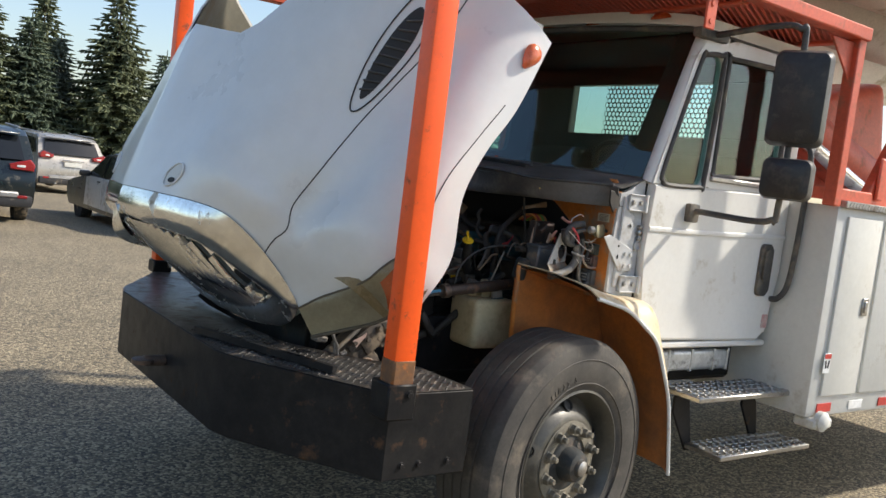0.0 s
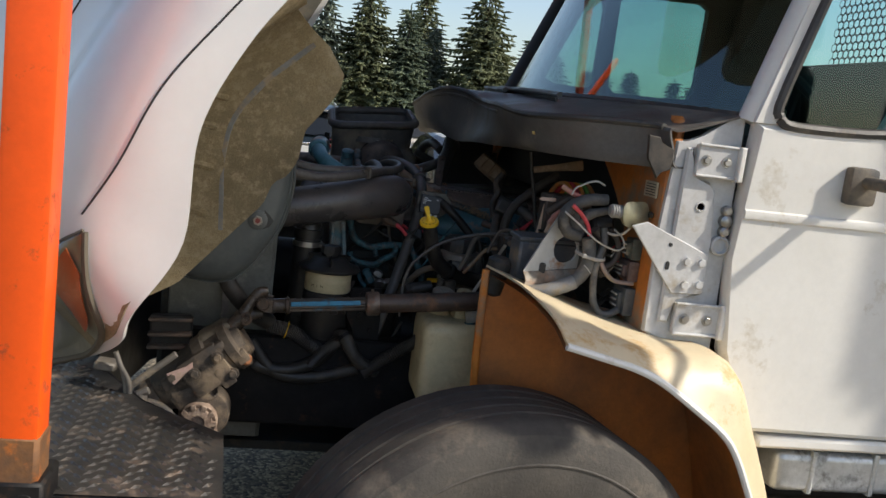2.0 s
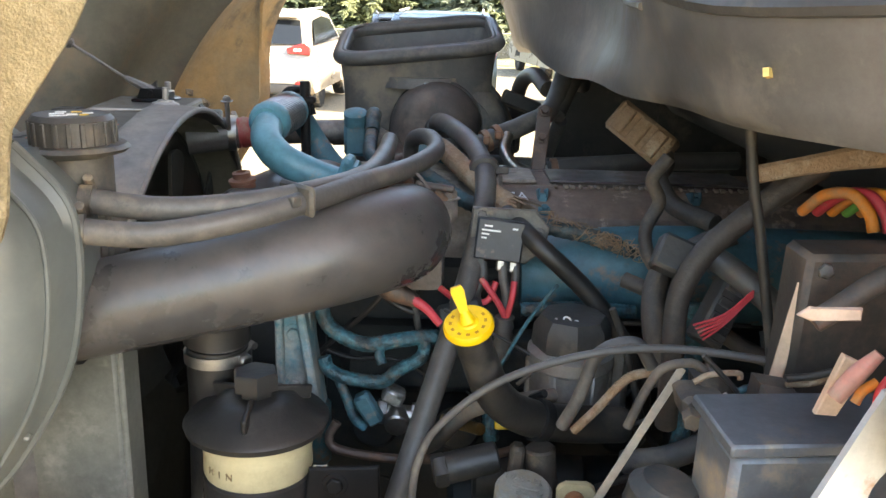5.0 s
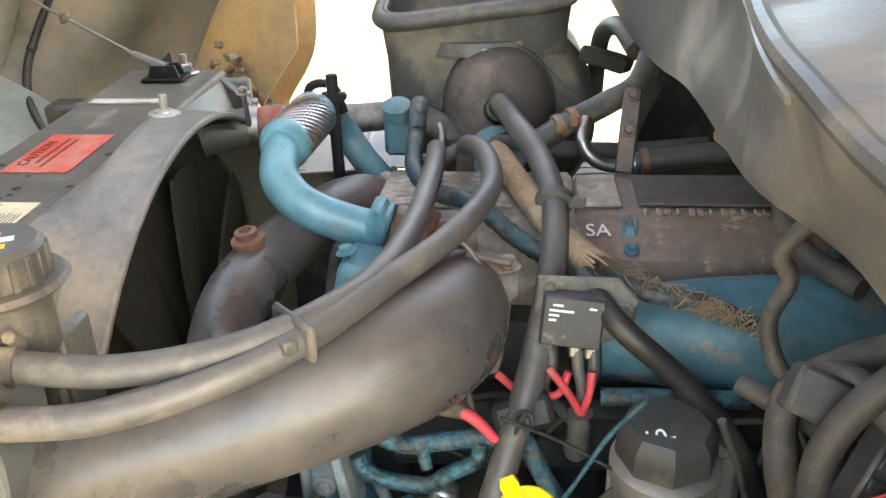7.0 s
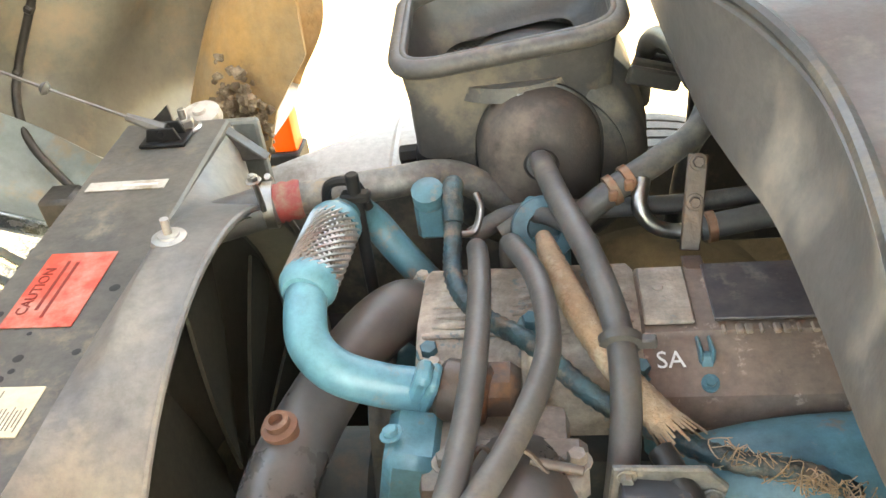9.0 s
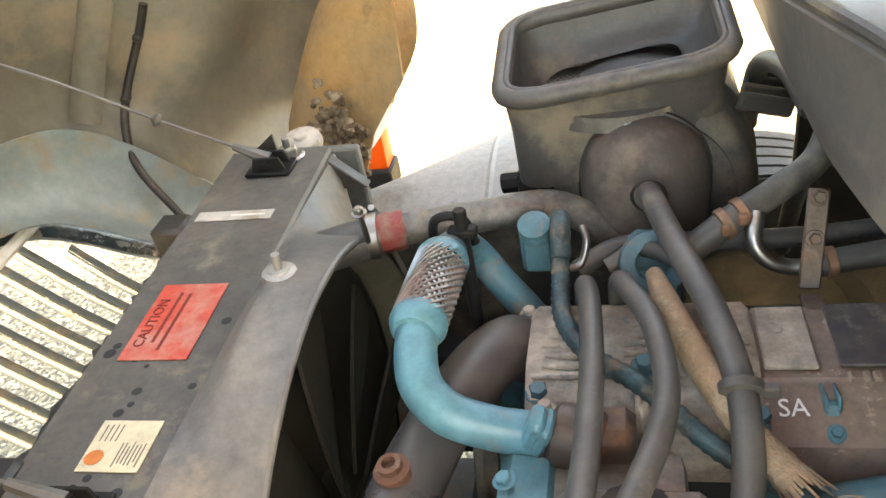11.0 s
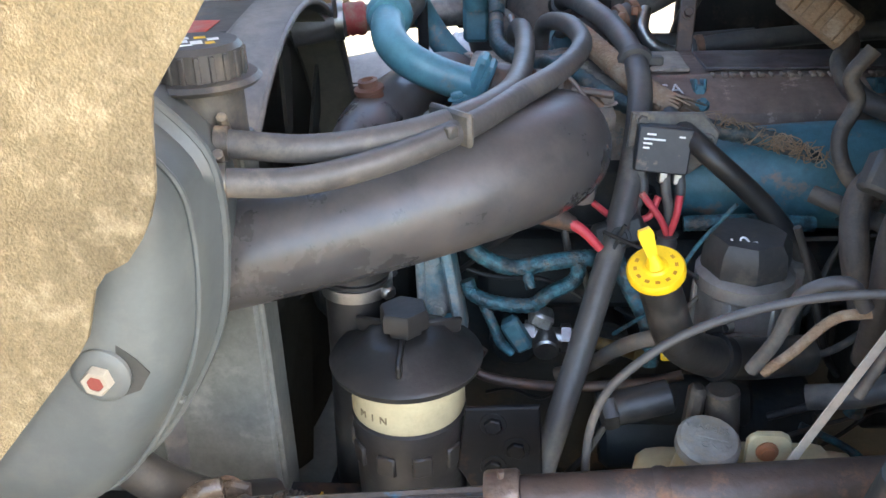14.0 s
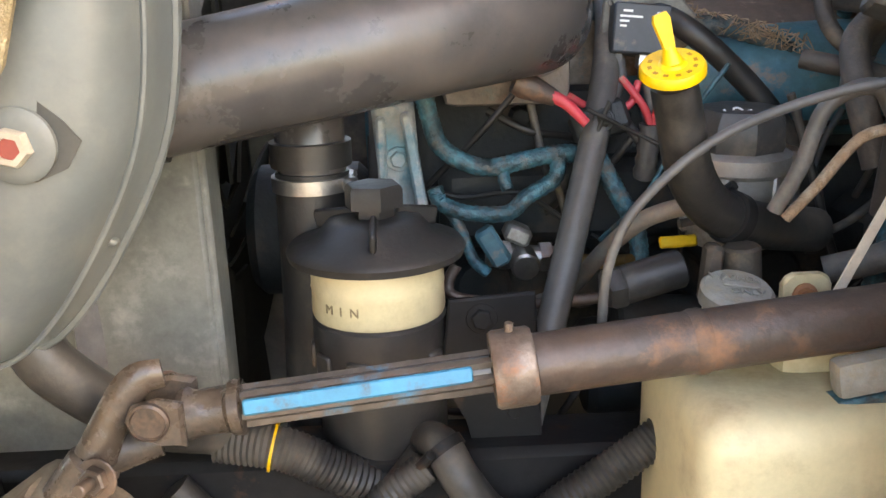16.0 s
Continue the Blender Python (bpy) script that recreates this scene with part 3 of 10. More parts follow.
for v in (-0.03, -0.40):
    tube(bm, [hood_point(-0.02 + .07 * (d / .7) ** 2, d, v) for d in (-.50, -.2, 0, .2, .50)], 0.012, 8, 4)
part("grille_crossbar", bm, BODYGREY, hood)
# inner nose panel round the grille opening, pale paint
bm = start()
sheet(bm, lambda a, b: chrome_at(a, b) + Vector((0.035, 0, 0.03)), 96, 8, 0.004)
part("nose_panel", bm, mat("pale_nose", (0.22, 0.27, 0.27), 0.45, 0, (0.16, 0.20, 0.20), 6, 0.6, DUST, 0.18, 6, 0.1, 70), hood, "pale grey-green panel behind the grille")

# headlamps, wrapped round the lower front corners of the hood
LAMP_TOP = spline([(0, .92), (.07, .89), (.20, .858), (.29, .862), (.345, .885)], 6)
LAMP_LOW = spline([(0, .995), (.06, .995), (.11, .99), (.24, .945), (.345, .888)], 6)


def lamp(a, b, sd, push):
    x = a * (len(LAMP_TOP) - 1)
    i = min(int(x), len(LAMP_TOP) - 2)
    t = LAMP_TOP[i] + (LAMP_TOP[i + 1] - LAMP_TOP[i]) * (x - i)
    l = LAMP_LOW[i] + (LAMP_LOW[i + 1] - LAMP_LOW[i]) * (x - i)
    q = t + (l - t) * b
    bul = 0.004 + push * min(1.0, 2.2 * math.sin(math.pi * b)) * min(1.0, 4 * min(a, 1 - a) + 0.2)
    return hood_skin(float(q[0]), float(q[1]), sd, -bul)


for sd in (-1, 1):
    bm = start()
    sheet(bm, lambda a, b, sd=sd: lamp(a, b, sd, 0.0), 24, 10)
    part("headlamp", bm, mat("lamp_bowl", (0.44, 0.43, 0.36), 0.35, 0.6, (0.30, 0.29, 0.23), 5, 0.6, None, 0, 5, 0.05), hood, "hazy headlamp with an amber turn signal")
    bm = start()
    sheet(bm, lambda a, b, sd=sd: lamp(0.52 + 0.32 * a, 0.20 + 0.6 * b, sd, 0.008), 8, 8, 0.003)
    part("turn_signal", bm, AMBER, hood)
    bm = start()
    sheet(bm, lambda a, b, sd=sd: lamp(a, b, sd, 0.022), 24, 10)
    ln = part("lamp_lens", bm, LENS, hood)
    ln.visible_shadow = False
    bm = start()
    tube(bm, [lamp(i / 20, 0, sd, 0) for i in range(21)], 0.004, 6, 2)
    tube(bm, [lamp(i / 20, 1, sd, 0) for i in range(21)], 0.007, 6, 2)
    part("lamp_rim", bm, mat("rim_rubber", (0.10, 0.085, 0.06), 0.6, 0, None, 9, 0.4, None, 0, 5, 0.05), hood, "grey-brown rubber rim of the headlamp")

# wheelhouse liners inside the hood: rough, dusty, ribbed
ORANGE_LINER = mat("orange_liner", (0.46, 0.26, 0.10), 0.8, 0, (0.34, 0.25, 0.15), 7, 0.8, (0.12, 0.09, 0.06), 0.12, 5, 0.5, 60)
LOW_U = [.15, .20, .27, .41, .54, .597, .61, .65, .68, .73, .80, .835, .87, .886, .895, .903]
FAR_U = [.27, .326, .44, .50, .57, .645, .738, .80, .915]
FAR_V = [-.55, -.546, -.51, -.508, -.508, -.452, -.387, -.36, -.35]
LOW_V = [-.50, -.555, -.583, -.59, -.597, -.577, -.59, -.59, -.58, -.549, -.547, -.544, -.535, -.521, -.499, -.459]
HOOD_U = [-.02, .20, .29, .45, .62, .80, 1.0, 1.28]
HOOD_A = [i / 7 for i in range(8)]
for sd in (-1, 1):
    BASE = Vector((-0.010, -0.012, 0.022)) if sd < 0 else Vector((0, 0, 0))

    def wheelhouse(a, b, sd=sd):
        u0 = 0.15 if sd < 0 else 0.27
        u = u0 + (0.915 - u0 - (0.012 if sd < 0 else 0.04) * b) * a
        _, db, vb = hood_uv(float(np.interp(u, HOOD_U, HOOD_A)), 1.0)
        crest = -0.34 + 0.05 * math.sin(math.pi * max(0.0, (u - 0.27) / 0.645))
        low = float(np.interp(u, LOW_U, LOW_V)) if sd < 0 else float(np.interp(u, FAR_U, FAR_V))
        pts = spline([(min(1.155, db - 0.006), vb - 0.004), (min(1.05, db - 0.06), crest - 0.03), (0.88, crest), (0.76, max(crest - 0.05, low + 0.02)), (0.71, max(crest - 0.13, low + 0.01)), (0.69, low)], 4)
        x = b * (len(pts) - 1)
        i = min(int(x), len(pts) - 2)
        p = pts[i] + (pts[i + 1] - pts[i]) * (x - i)
        return hood_point(u, sd * p[0], p[1])
    bm = start()
    sheet(bm, wheelhouse, 40, 24, 0.006 * sd)
    part("wheelhouse_liner", bm, LINER if sd < 0 else ORANGE_LINER, hood, "dusty tan undercoated wheelhouse liner with ribs", 60)
    for (a0_, b0_), (a1_, b1_) in () if sd > 0 else (((.675, .28), (.75, .56)), ((.612, .44), (.685, .71)), ((.515, .54), (.60, .78)), ((.40, .65), (.50, .86)), ((.295, .74), (.385, .93))):
        bm = start()
        tube(bm, [wheelhouse(a0_ + (a1_ - a0_) * q / 12, b0_ + (b1_ - b0_) * q / 12) for q in range(13)], [0.003] + [0.011] * 11 + [0.003], 8, 2)
        part("liner_rib", bm, LINER, hood)
    if sd > 0:
        continue
    bm = start()
    tube(bm, [wheelhouse(0.157 + 0.843 * a_, b_) for a_, b_ in ((.97, .70), (.883, .717), (.75, .733), (.583, .783), (.45, .85), (.333, .917), (.25, .97))], 0.013, 8, 6, flat=0.5)
    part("liner_seam", bm, mat("seam_sealer", (0.20, 0.21, 0.21), 0.8, 0, (0.15, 0.15, 0.14), 12, 0.6, DUST, 0.3, 20, 0.4, 90), hood, "grey sealer bead along the liner")

BASE = Vector((0, 0, 0))
# ---- front bumper ----
OUT = [(-0.58, -1.19), (-0.92, -1.19), (-1.24, -0.65), (-1.27, -0.55), (-1.27, 0.65), (-1.24, 0.75), (-0.92, 1.29), (-0.58, 1.29)]
INN = [(-0.60, 0.98), (-0.80, 0.80), (-0.95, 0.55), (-0.98, 0.3), (-0.98, -0.2), (-0.95, -0.45), (-0.80, -0.70), (-0.60, -0.88)]
bm = start()
prism(bm, OUT + INN, "xy", 0.55, 0.85, 0.006)
bumper = part("bumper", bm, BLACKSTEEL, truck, "black steel bumper with tread plate top and rust streaks")
TREAD = mat("tread_plate", (0.060, 0.058, 0.056), 0.36, 0.5, (0.085, 0.08, 0.073), 14, 0.7, (0.17, 0.125, 0.09), 0.2, 12, 0.2, 90)


def inside(pt, poly):
    hit = False
    for (x0, y0), (x1, y1) in zip(poly, poly[1:] + poly[:1]):
        if (y0 > pt[1]) != (y1 > pt[1]) and pt[0] < (x1 - x0) * (pt[1] - y0) / (y1 - y0) + x0:
            hit = not hit
    return hit


verts, faces = [], []
row = 0
y = -1.17
while y < -0.2:
    x = -1.26 + (0.018 if row % 2 else 0)
    while x < -0.58:
        if all(inside((x + a, y + b), OUT + INN) for a in (-.02, .02) for b in (-.02, .02)):
            ang = radians(45 if (row + int(round(x / 0.036))) % 2 else -45)
            ca, sa = math.cos(ang), math.sin(ang)
            o = len(verts)
            for lx, ly, lz in ((-.015, 0, .8503), (0, -.006, .8503), (.015, 0, .8503), (0, .006, .8503), (0, 0, .8550)):
                verts.append((x + lx * ca - ly * sa, y + lx * sa + ly * ca, lz))
            faces += [(o, o + 1, o + 4), (o + 1, o + 2, o + 4), (o + 2, o + 3, o + 4), (o + 3, o, o + 4)]
        x += 0.036
    y += 0.018
    row += 1
me = bpy.data.meshes.new("tread_pattern")
me.from_pydata(verts, [], faces)
me.materials.append(TREAD)
tp = new("tread_pattern", me)
tp.parent = bumper
tp["kind"] = "stuff"
bm = start()
prism(bm, OUT + INN, "xy", 0.8501, 0.8505, 0)
part("tread_top", bm, TREAD, bumper, "raised-lozenge tread plate")
# angle bar and tow pin on the bumper
bm = start()
rod(bm, (-1.25, -0.28, 0.868), (-0.995, -0.935, 0.868), 0.018, 4, 0.1)
part("angle_bar", bm, BLACKSTEEL, bumper, "black square tube lying on the bumper")
bm = start()
rod(bm, (-1.27, -0.02, 0.68), (-1.36, -0.02, 0.68), 0.022, 12)
lathe(bm, [(0.02, 0), (0.045, 0.004), (0.045, 0.02), (0.02, 0.024)], (-1.36, -0.02, 0.668), (0, 0, 1), 16)
part("tow_pin", bm, RUST, bumper)
for x in (-0.66, -0.78, -0.85):
    bm = start()
    hexbolt(bm, (x, -1.19, 0.60), (0, -1, 0), 0.009)
    part("bolt", bm, BLACKSTEEL, bumper)

# ---- rack: posts, beams and expanded-metal deck ----
bm = start()
box(bm, (-0.925, -1.215, 1.85), (0.082, 0.075, 2.0), bevel=0.01, seg=2)
post = part("rack_post", bm, ORANGE, truck, "bright orange square steel post")
bm = start()
box(bm, (-0.925, -1.215, 0.93), (0.087, 0.080, 0.10), bevel=0.008)
part("post_wrap", bm, mat("worn_tape", (0.19, 0.085, 0.03), 0.7, 0, (0.09, 0.05, 0.03), 25, 0.8, (0.5, 0.14, 0.02), 0.15, 20, 0.2), post, "scorched and scraped foot of the post")
bm = start()
box(bm, (-0.925, -1.205, 0.84), (0.11, 0.11, 0.12), bevel=0.006)
hexbolt(bm, (-0.90, -1.26, 0.865), (0, -1, 0), 0.011)
part("post_socket", bm, BLACKSTEEL, post, "rusty black steel socket")
bm = start()
box(bm, (-0.89, 1.315, 1.85), (0.082, 0.075, 2.0), bevel=0.01, seg=2)
fpost = part("rack_post", bm, ORANGE, truck)
bm = start()
box(bm, (-0.89, 1.31, 0.88), (0.10, 0.10, 0.07), bevel=0.006)
part("post_socket", bm, BLACKSTEEL, fpost)
for yy in (-1.215, 1.315):
    bm = start()
    box(bm, (0.28, yy, 2.475), (2.45, 0.075, 0.06), bevel=0.006)
    part("rack_beam", bm, RACK_RED, truck, "weathered red steel rack beam")
for xx in (0.20, 0.62, 1.47):
    bm = start()
    box(bm, (xx, YC, 2.46), (0.06, 2.45, 0.05), bevel=0.005)
    part("rack_crossbar", bm, RACK_RED, truck)
bm = start()
box(bm, (0.36, -1.215, 2.36), (0.06, 0.012, 0.16), bevel=0.003)
for z in (2.31, 2.38):
    rod(bm, (0.36, -1.225, z), (0.36, -1.205, z), 0.012)
part("rack_tab", bm, RACK_RED, truck)
for yy in (-1.2, 1.3):
    bm = start()
    box(bm, (1.47, yy, 2.06), (0.065, 0.065, 0.80), bevel=0.006)
    prism(bm, [(1.44, 2.43), (1.25, 2.43), (1.44, 2.25)], "xz", yy - 0.006, yy + 0.006, 0.002)
    part("rack_upright", bm, RACK_RED, truck)
verts, faces = [], []
x0, x1, y0, y1 = 0.10, 1.47, -1.18, 1.28
def bar(p, q, w=0.0078):
    d = (Vector(q) - Vector(p)).normalized()
    s = Vector((-d.y, d.x, 0)) * w
    o = len(verts)
    for pt in (p, q):
        for sg, zz in ((1, -.002), (1, .002), (-1, .002), (-1, -.002)):
            verts.append(tuple(Vector(pt) + s * sg + Vector((0, 0, zz))))
    for i in range(4):
        faces.append((o + i, o + (i + 1) % 4, o + 4 + (i + 1) % 4, o + 4 + i))
slope = 0.5
cc = y0 - (x1 - x0) * slope
while cc < y1 + (x1 - x0) * slope:
    for sg in (1, -1):
        pts = [(x, cc + sg * slope * (x - x0)) for x in np.linspace(x0, x1, 60)]
        ok = [q for q in pts if y0 <= q[1] <= y1]
        if len(ok) > 1:
            bar((*ok[0], 2.45), (*ok[-1], 2.45))
    cc += 0.030
me = bpy.data.meshes.new("expanded_metal")
me.from_pydata(verts, [], faces)
me.materials.append(RACK_RED)
ex = new("expanded_metal", me)
ex.parent = truck
ex["label"], ex["kind"] = "red expanded-metal mesh deck over the cab", "stuff"

# ---- cab ----
CY0, CY1 = -0.965, 1.065          # outer faces of the cab's two sides
# lower shell: firewall, floor, back, far side
bm = start()
prism(bm, [(-0.92, 1.13), (-0.92, 1.60), (-0.50, 1.60), (-0.505, 1.53), (-0.56, 1.505), (-0.61, 1.48), (-0.645, 1.44), (-0.69, 1.41), (-0.735, 1.38), (-0.75, 1.30), (-0.755, 1.13)], "yz", 0.297, 0.325, 0.006)
prism(bm, [(1.02, 1.13), (1.02, 1.60), (0.60, 1.60), (0.605, 1.53), (0.70, 1.48), (0.78, 1.40), (0.85, 1.30), (0.855, 1.13)], "yz", 0.297, 0.325, 0.006)
box(bm, (0.33, YC, 1.60), (0.03, 1.86, 0.10), bevel=0.01)
cab = part("cab", bm, mat("firewall_orange", (0.60, 0.20, 0.035), 0.5, 0, (0.42, 0.15, 0.04), 6, 0.6, DUST, 0.3, 6, 0.15, 60), truck, "faded orange cab firewall behind the engine")
bm = start()
box(bm, (1.06, YC, 1.0), (0.94, 1.9, 0.06), bevel=0.01)
part("cab_floor", bm, INTERIOR, cab)
bm = start()
for inner_ in (False, True):
    bm = bm if not inner_ else start()
    xx, th = (1.47, 0.05) if not inner_ else (1.436, 0.012)
    box(bm, (xx, YC, 1.465), (th, 1.98, 0.97), bevel=0.004)
    box(bm, (xx, YC, 2.315), (th, 1.98, 0.13), bevel=0.004)
    box(bm, (xx, (CY0 - 0.45) / 2, 2.10), (th, -0.45 - CY0 - 0.02, 0.30), bevel=0.004)
    box(bm, (xx, (CY1 + 0.63) / 2, 2.10), (th, CY1 - 0.63 - 0.02, 0.30), bevel=0.004)
    part("cab_lining" if inner_ else "cab_back", bm, INTERIOR if inner_ else WHITE_CAB, cab)
bm = start()
box(bm, (1.08, YC, 2.355), (0.70, 1.92, 0.012), bevel=0.004)
part("headliner", bm, INTERIOR, cab)
# roof, gently crowned
bm = start()
sheet(bm, lambda a, b: (0.70 - 0.17 * (1 - (2 * b - 1) ** 2) + (0.80 + 0.17 * (1 - (2 * b - 1) ** 2)) * a, CY0 + 0.03 + (CY1 - CY0 - 0.06) * b, 2.365 + 0.075 * max(0.0, math.sin(math.pi * b)) ** 0.5 * max(0.0, math.sin(math.pi * (0.10 + 0.80 * a))) ** 0.5), 14, 24, 0.05)
part("cab_roof", bm, WHITE_CAB, cab, "white cab roof", 60)
for yy in (-0.72, -0.3, YC, 0.4, 0.82):
    bm = start()
    lathe(bm, [(0.0, 0.028), (0.03, 0.024), (0.05, 0.008), (0.052, 0)], (0.64, yy, 2.415), (-0.3, 0, 1), 18)
    part("roof_marker", bm, AMBER, cab, "amber roof marker lamp")
# hinge pillar, white, with a pressed panel and two folded hinges
PILLAR = mat("pillar_white", (0.56, 0.56, 0.55), 0.5, 0, (0.46, 0.455, 0.44), 6, 0.6, (0.36, 0.30, 0.21), 0.14, 7, 0.05, 60, speck=0.15)
bm = start()
prism(bm, [(0.298, 1.165), (0.470, 1.10), (0.462, 1.35), (0.458, 1.675), (0.415, 1.648), (0.365, 1.612), (0.345, 1.598), (0.306, 1.595), (0.297, 1.40)], "xz", CY0 + 0.038, CY0 + 0.06, 0.004)
pil = part("hinge_pillar", bm, PILLAR, cab, "dusty white hinge pillar with pressings")
bm = start()
prism(bm, [(0.324, 1.19), (0.352, 1.19), (0.352, 1.25), (0.418, 1.26), (0.420, 1.38), (0.412, 1.495), (0.396, 1.513), (0.352, 1.515), (0.345, 1.585), (0.328, 1.585)], "xz", CY0 + 0.029, CY0 + 0.040, 0.006)
part("pillar_pressing", bm, PILLAR, pil)
bm = start()
lathe(bm, [(0.012, 0), (0.012, 0.003), (0.009, 0.0035), (0.008, 0.001), (0, 0.001)], (0.381, CY0 + 0.030, 1.458), (0, -1, 0), 20)
part("pillar_plug", bm, PILLAR, pil)
for x0_, x1_, z0_, z1_ in ((0.350, 0.447, 1.527, 1.594), (0.358, 0.468, 1.170, 1.239)):
    bm = start()
    prism(bm, [(x0_, z0_), (x1_, z0_), (x1_, z1_), (x0_, z1_)], "xz", CY0 + 0.020, CY0 + 0.036, 0.003)
    hg_ = part("door_hinge", bm, PILLAR, pil, "dusty white folded steel door hinge")
    for zz_ in (z0_, z1_):
        bm = start()
        rod(bm, (x0_, CY0 + 0.018, zz_), (x1_, CY0 + 0.018, zz_), 0.0035, 8)
        part("rolled_edge", bm, PILLAR, hg_)
    bm = start()
    prism(bm, [(x1_ - 0.004, z0_ - 0.006), (x1_ + 0.010, z0_ - 0.006), (x1_ + 0.010, z1_ + 0.004), (x1_ - 0.004, z1_ + 0.004)], "xz", CY0 + 0.006, CY0 + 0.030, 0.003)
    part("hinge_leaf", bm, WHITE_CAB, hg_)
    for fx in (0.22, 0.72):
        bm = start()
        hexbolt(bm, (x0_ + (x1_ - x0_) * fx, CY0 + 0.020, (z0_ + z1_) / 2), (0, -1, 0), 0.0085, 0.007)
        part("hinge_bolt", bm, STEEL, hg_)
bm = start()
for z_, r_c in ((1.455, 0.012), (1.432, 0.014), (1.408, 0.012)):
    lathe(bm, [(r_c, 0), (r_c, 0.014), (r_c * 0.6, 0.018), (0, 0.018)], (0.446, CY0 + 0.038, z_), (0, -1, 0), 14)
part("door_check", bm, STEEL, pil, "greasy door check")
bm = start()
lathe(bm, [(0.022, 0), (0.022, 0.012), (0.018, 0.015), (0.015, 0.006), (0, 0.006)], (0.442, CY0 + 0.038, 1.376), (0, -1, 0), 22)
part("door_stop", bm, PILLAR, pil)
# black end cap of the cowl, torn open at the corner
bm = start()
prism(bm, [(0.236, 1.60), (0.262, 1.598), (0.266, 1.585), (0.300, 1.575), (0.296, 1.530), (0.276, 1.525), (0.268, 1.508), (0.252, 1.535), (0.240, 1.55)], "xz", -0.935, -0.925, 0.002)
part("cowl_end_cap", bm, SOOT, cab, "broken black plastic end of the cowl")

# near door with two panes
DZ0 = 0.955
bm = start()
prism(bm, [(0.478, 1.14), (0.552, 0.99), (0.566, DZ0), (1.40, DZ0 - 0.01), (1.455, 0.99), (1.50, 1.30), (1.505, 1.69), (0.47, 1.655), (0.462, 1.35)], "xz", CY0, CY0 + 0.05, 0.012)
tube(bm, [(0.47, CY0 - 0.001, 1.455), (0.95, CY0 - 0.003, 1.46), (1.50, CY0 - 0.001, 1.475)], 0.012, 8, 4, flat=0.5)
door = part("door", bm, WHITE_CAB, truck, "white cab door with scratches and black pull handle")
# window surround: sill strip, A-pillar, divider, header
bm = start()
tube(bm, [(0.462, CY0 + 0.040, 1.655), (0.555, CY0 + 0.034, 1.95), (0.672, CY0 + 0.036, 2.27), (0.735, CY0 + 0.05, 2.36)], [0.024, 0.030, 0.034, 0.036], 10, 5)
part("windscreen_pillar", bm, WHITE_CAB, cab)
bm = start()
rim1 = [(0.515, 1.67), (0.56, 1.655), (0.775, 1.665), (0.80, 1.70), (0.825, 2.22), (0.80, 2.262), (0.70, 2.25), (0.66, 2.21), (0.52, 1.74)]
rim2 = [(0.855, 1.735), (0.88, 1.725), (1.33, 1.75), (1.36, 1.78), (1.36, 2.24), (1.33, 2.275), (0.88, 2.262), (0.858, 2.24)]
def strip_between(bm, loop_a, loop_b, ya, yb):
    k = len(loop_a)
    va = [bm.verts.new((x, ya, z)) for x, z in loop_a]
    vb = [bm.verts.new((x, ya, z)) for x, z in loop_b]
    wa = [bm.verts.new((x, yb, z)) for x, z in loop_a]
    wb = [bm.verts.new((x, yb, z)) for x, z in loop_b]
    for i in range(k):
        j = (i + 1) % k
        bm.faces.new((va[i], va[j], vb[j], vb[i]))
        bm.faces.new((wa[i], wb[i], wb[j], wa[j]))
        bm.faces.new((va[i], wa[i], wa[j], va[j]))
        bm.faces.new((vb[i], vb[j], wb[j], wb[i]))
def resample(loop, n, a0=0.0):
    c = [np.array(p) for p in loop]
    c.append(c[0])
    d = [0]
    for p, q in zip(c, c[1:]):
        d.append(d[-1] + np.linalg.norm(q - p))
    out = []
    for i in range(n):
        t = (i / n + a0) % 1 * d[-1]
        k = max(j for j in range(len(d)) if d[j] <= t + 1e-9)
        k = min(k, len(c) - 2)
        out.append(tuple(c[k] + (c[k + 1] - c[k]) * (t - d[k]) / max(1e-9, d[k + 1] - d[k])))
    return out
edge_a = [(0.462, 1.655), (0.84, 1.665), (0.845, 2.345), (0.72, 2.345), (0.63, 2.24)]
edge_b = [(0.84, 1.665), (1.505, 1.69), (1.50, 2.34), (0.845, 2.345)]
strip_between(bm, resample(edge_a, 40), resample(rim1, 40), CY0 + 0.004, CY0 + 0.045)
strip_between(bm, resample(edge_b, 40), resample(rim2, 40), CY0 + 0.004, CY0 + 0.045)
part("window_surround", bm, WHITE_CAB, door)
for rim in (rim1, rim2):
    bm = start()
    tube(bm, [(x, CY0 + 0.004, z) for x, z in rim + rim[:1]], 0.012, 8, 4)
    part("window_seal", bm, BLACKPL, door)
    bm = start()
    prism(bm, rim, "xz", CY0 + 0.02, CY0 + 0.024, 0)
    p = part("window_pane", bm, GLASS, door)
    p.visible_shadow = False
bm = start()
box(bm, (1.09, CY0 - 0.001, 1.712), (0.5, 0.02, 0.026), bevel=0.006)
part("window_ledge", bm, STEEL, door)
bm = start()
prism(bm, shift(rounded(0.10, 0.26, 0.03), 1.36, 1.305), "xz", CY0 - 0.014, CY0 + 0.01, 0.006)
part("handle_plate", bm, BLACKPL, door, "black plastic recessed door handle")
bm = start()
prism(bm, shift(rounded(0.05, 0.16, 0.02), 1.355, 1.33), "xz", CY0 - 0.026, CY0 - 0.012, 0.006)
part("door_handle", bm, BLACKPL, door)
bm = start()
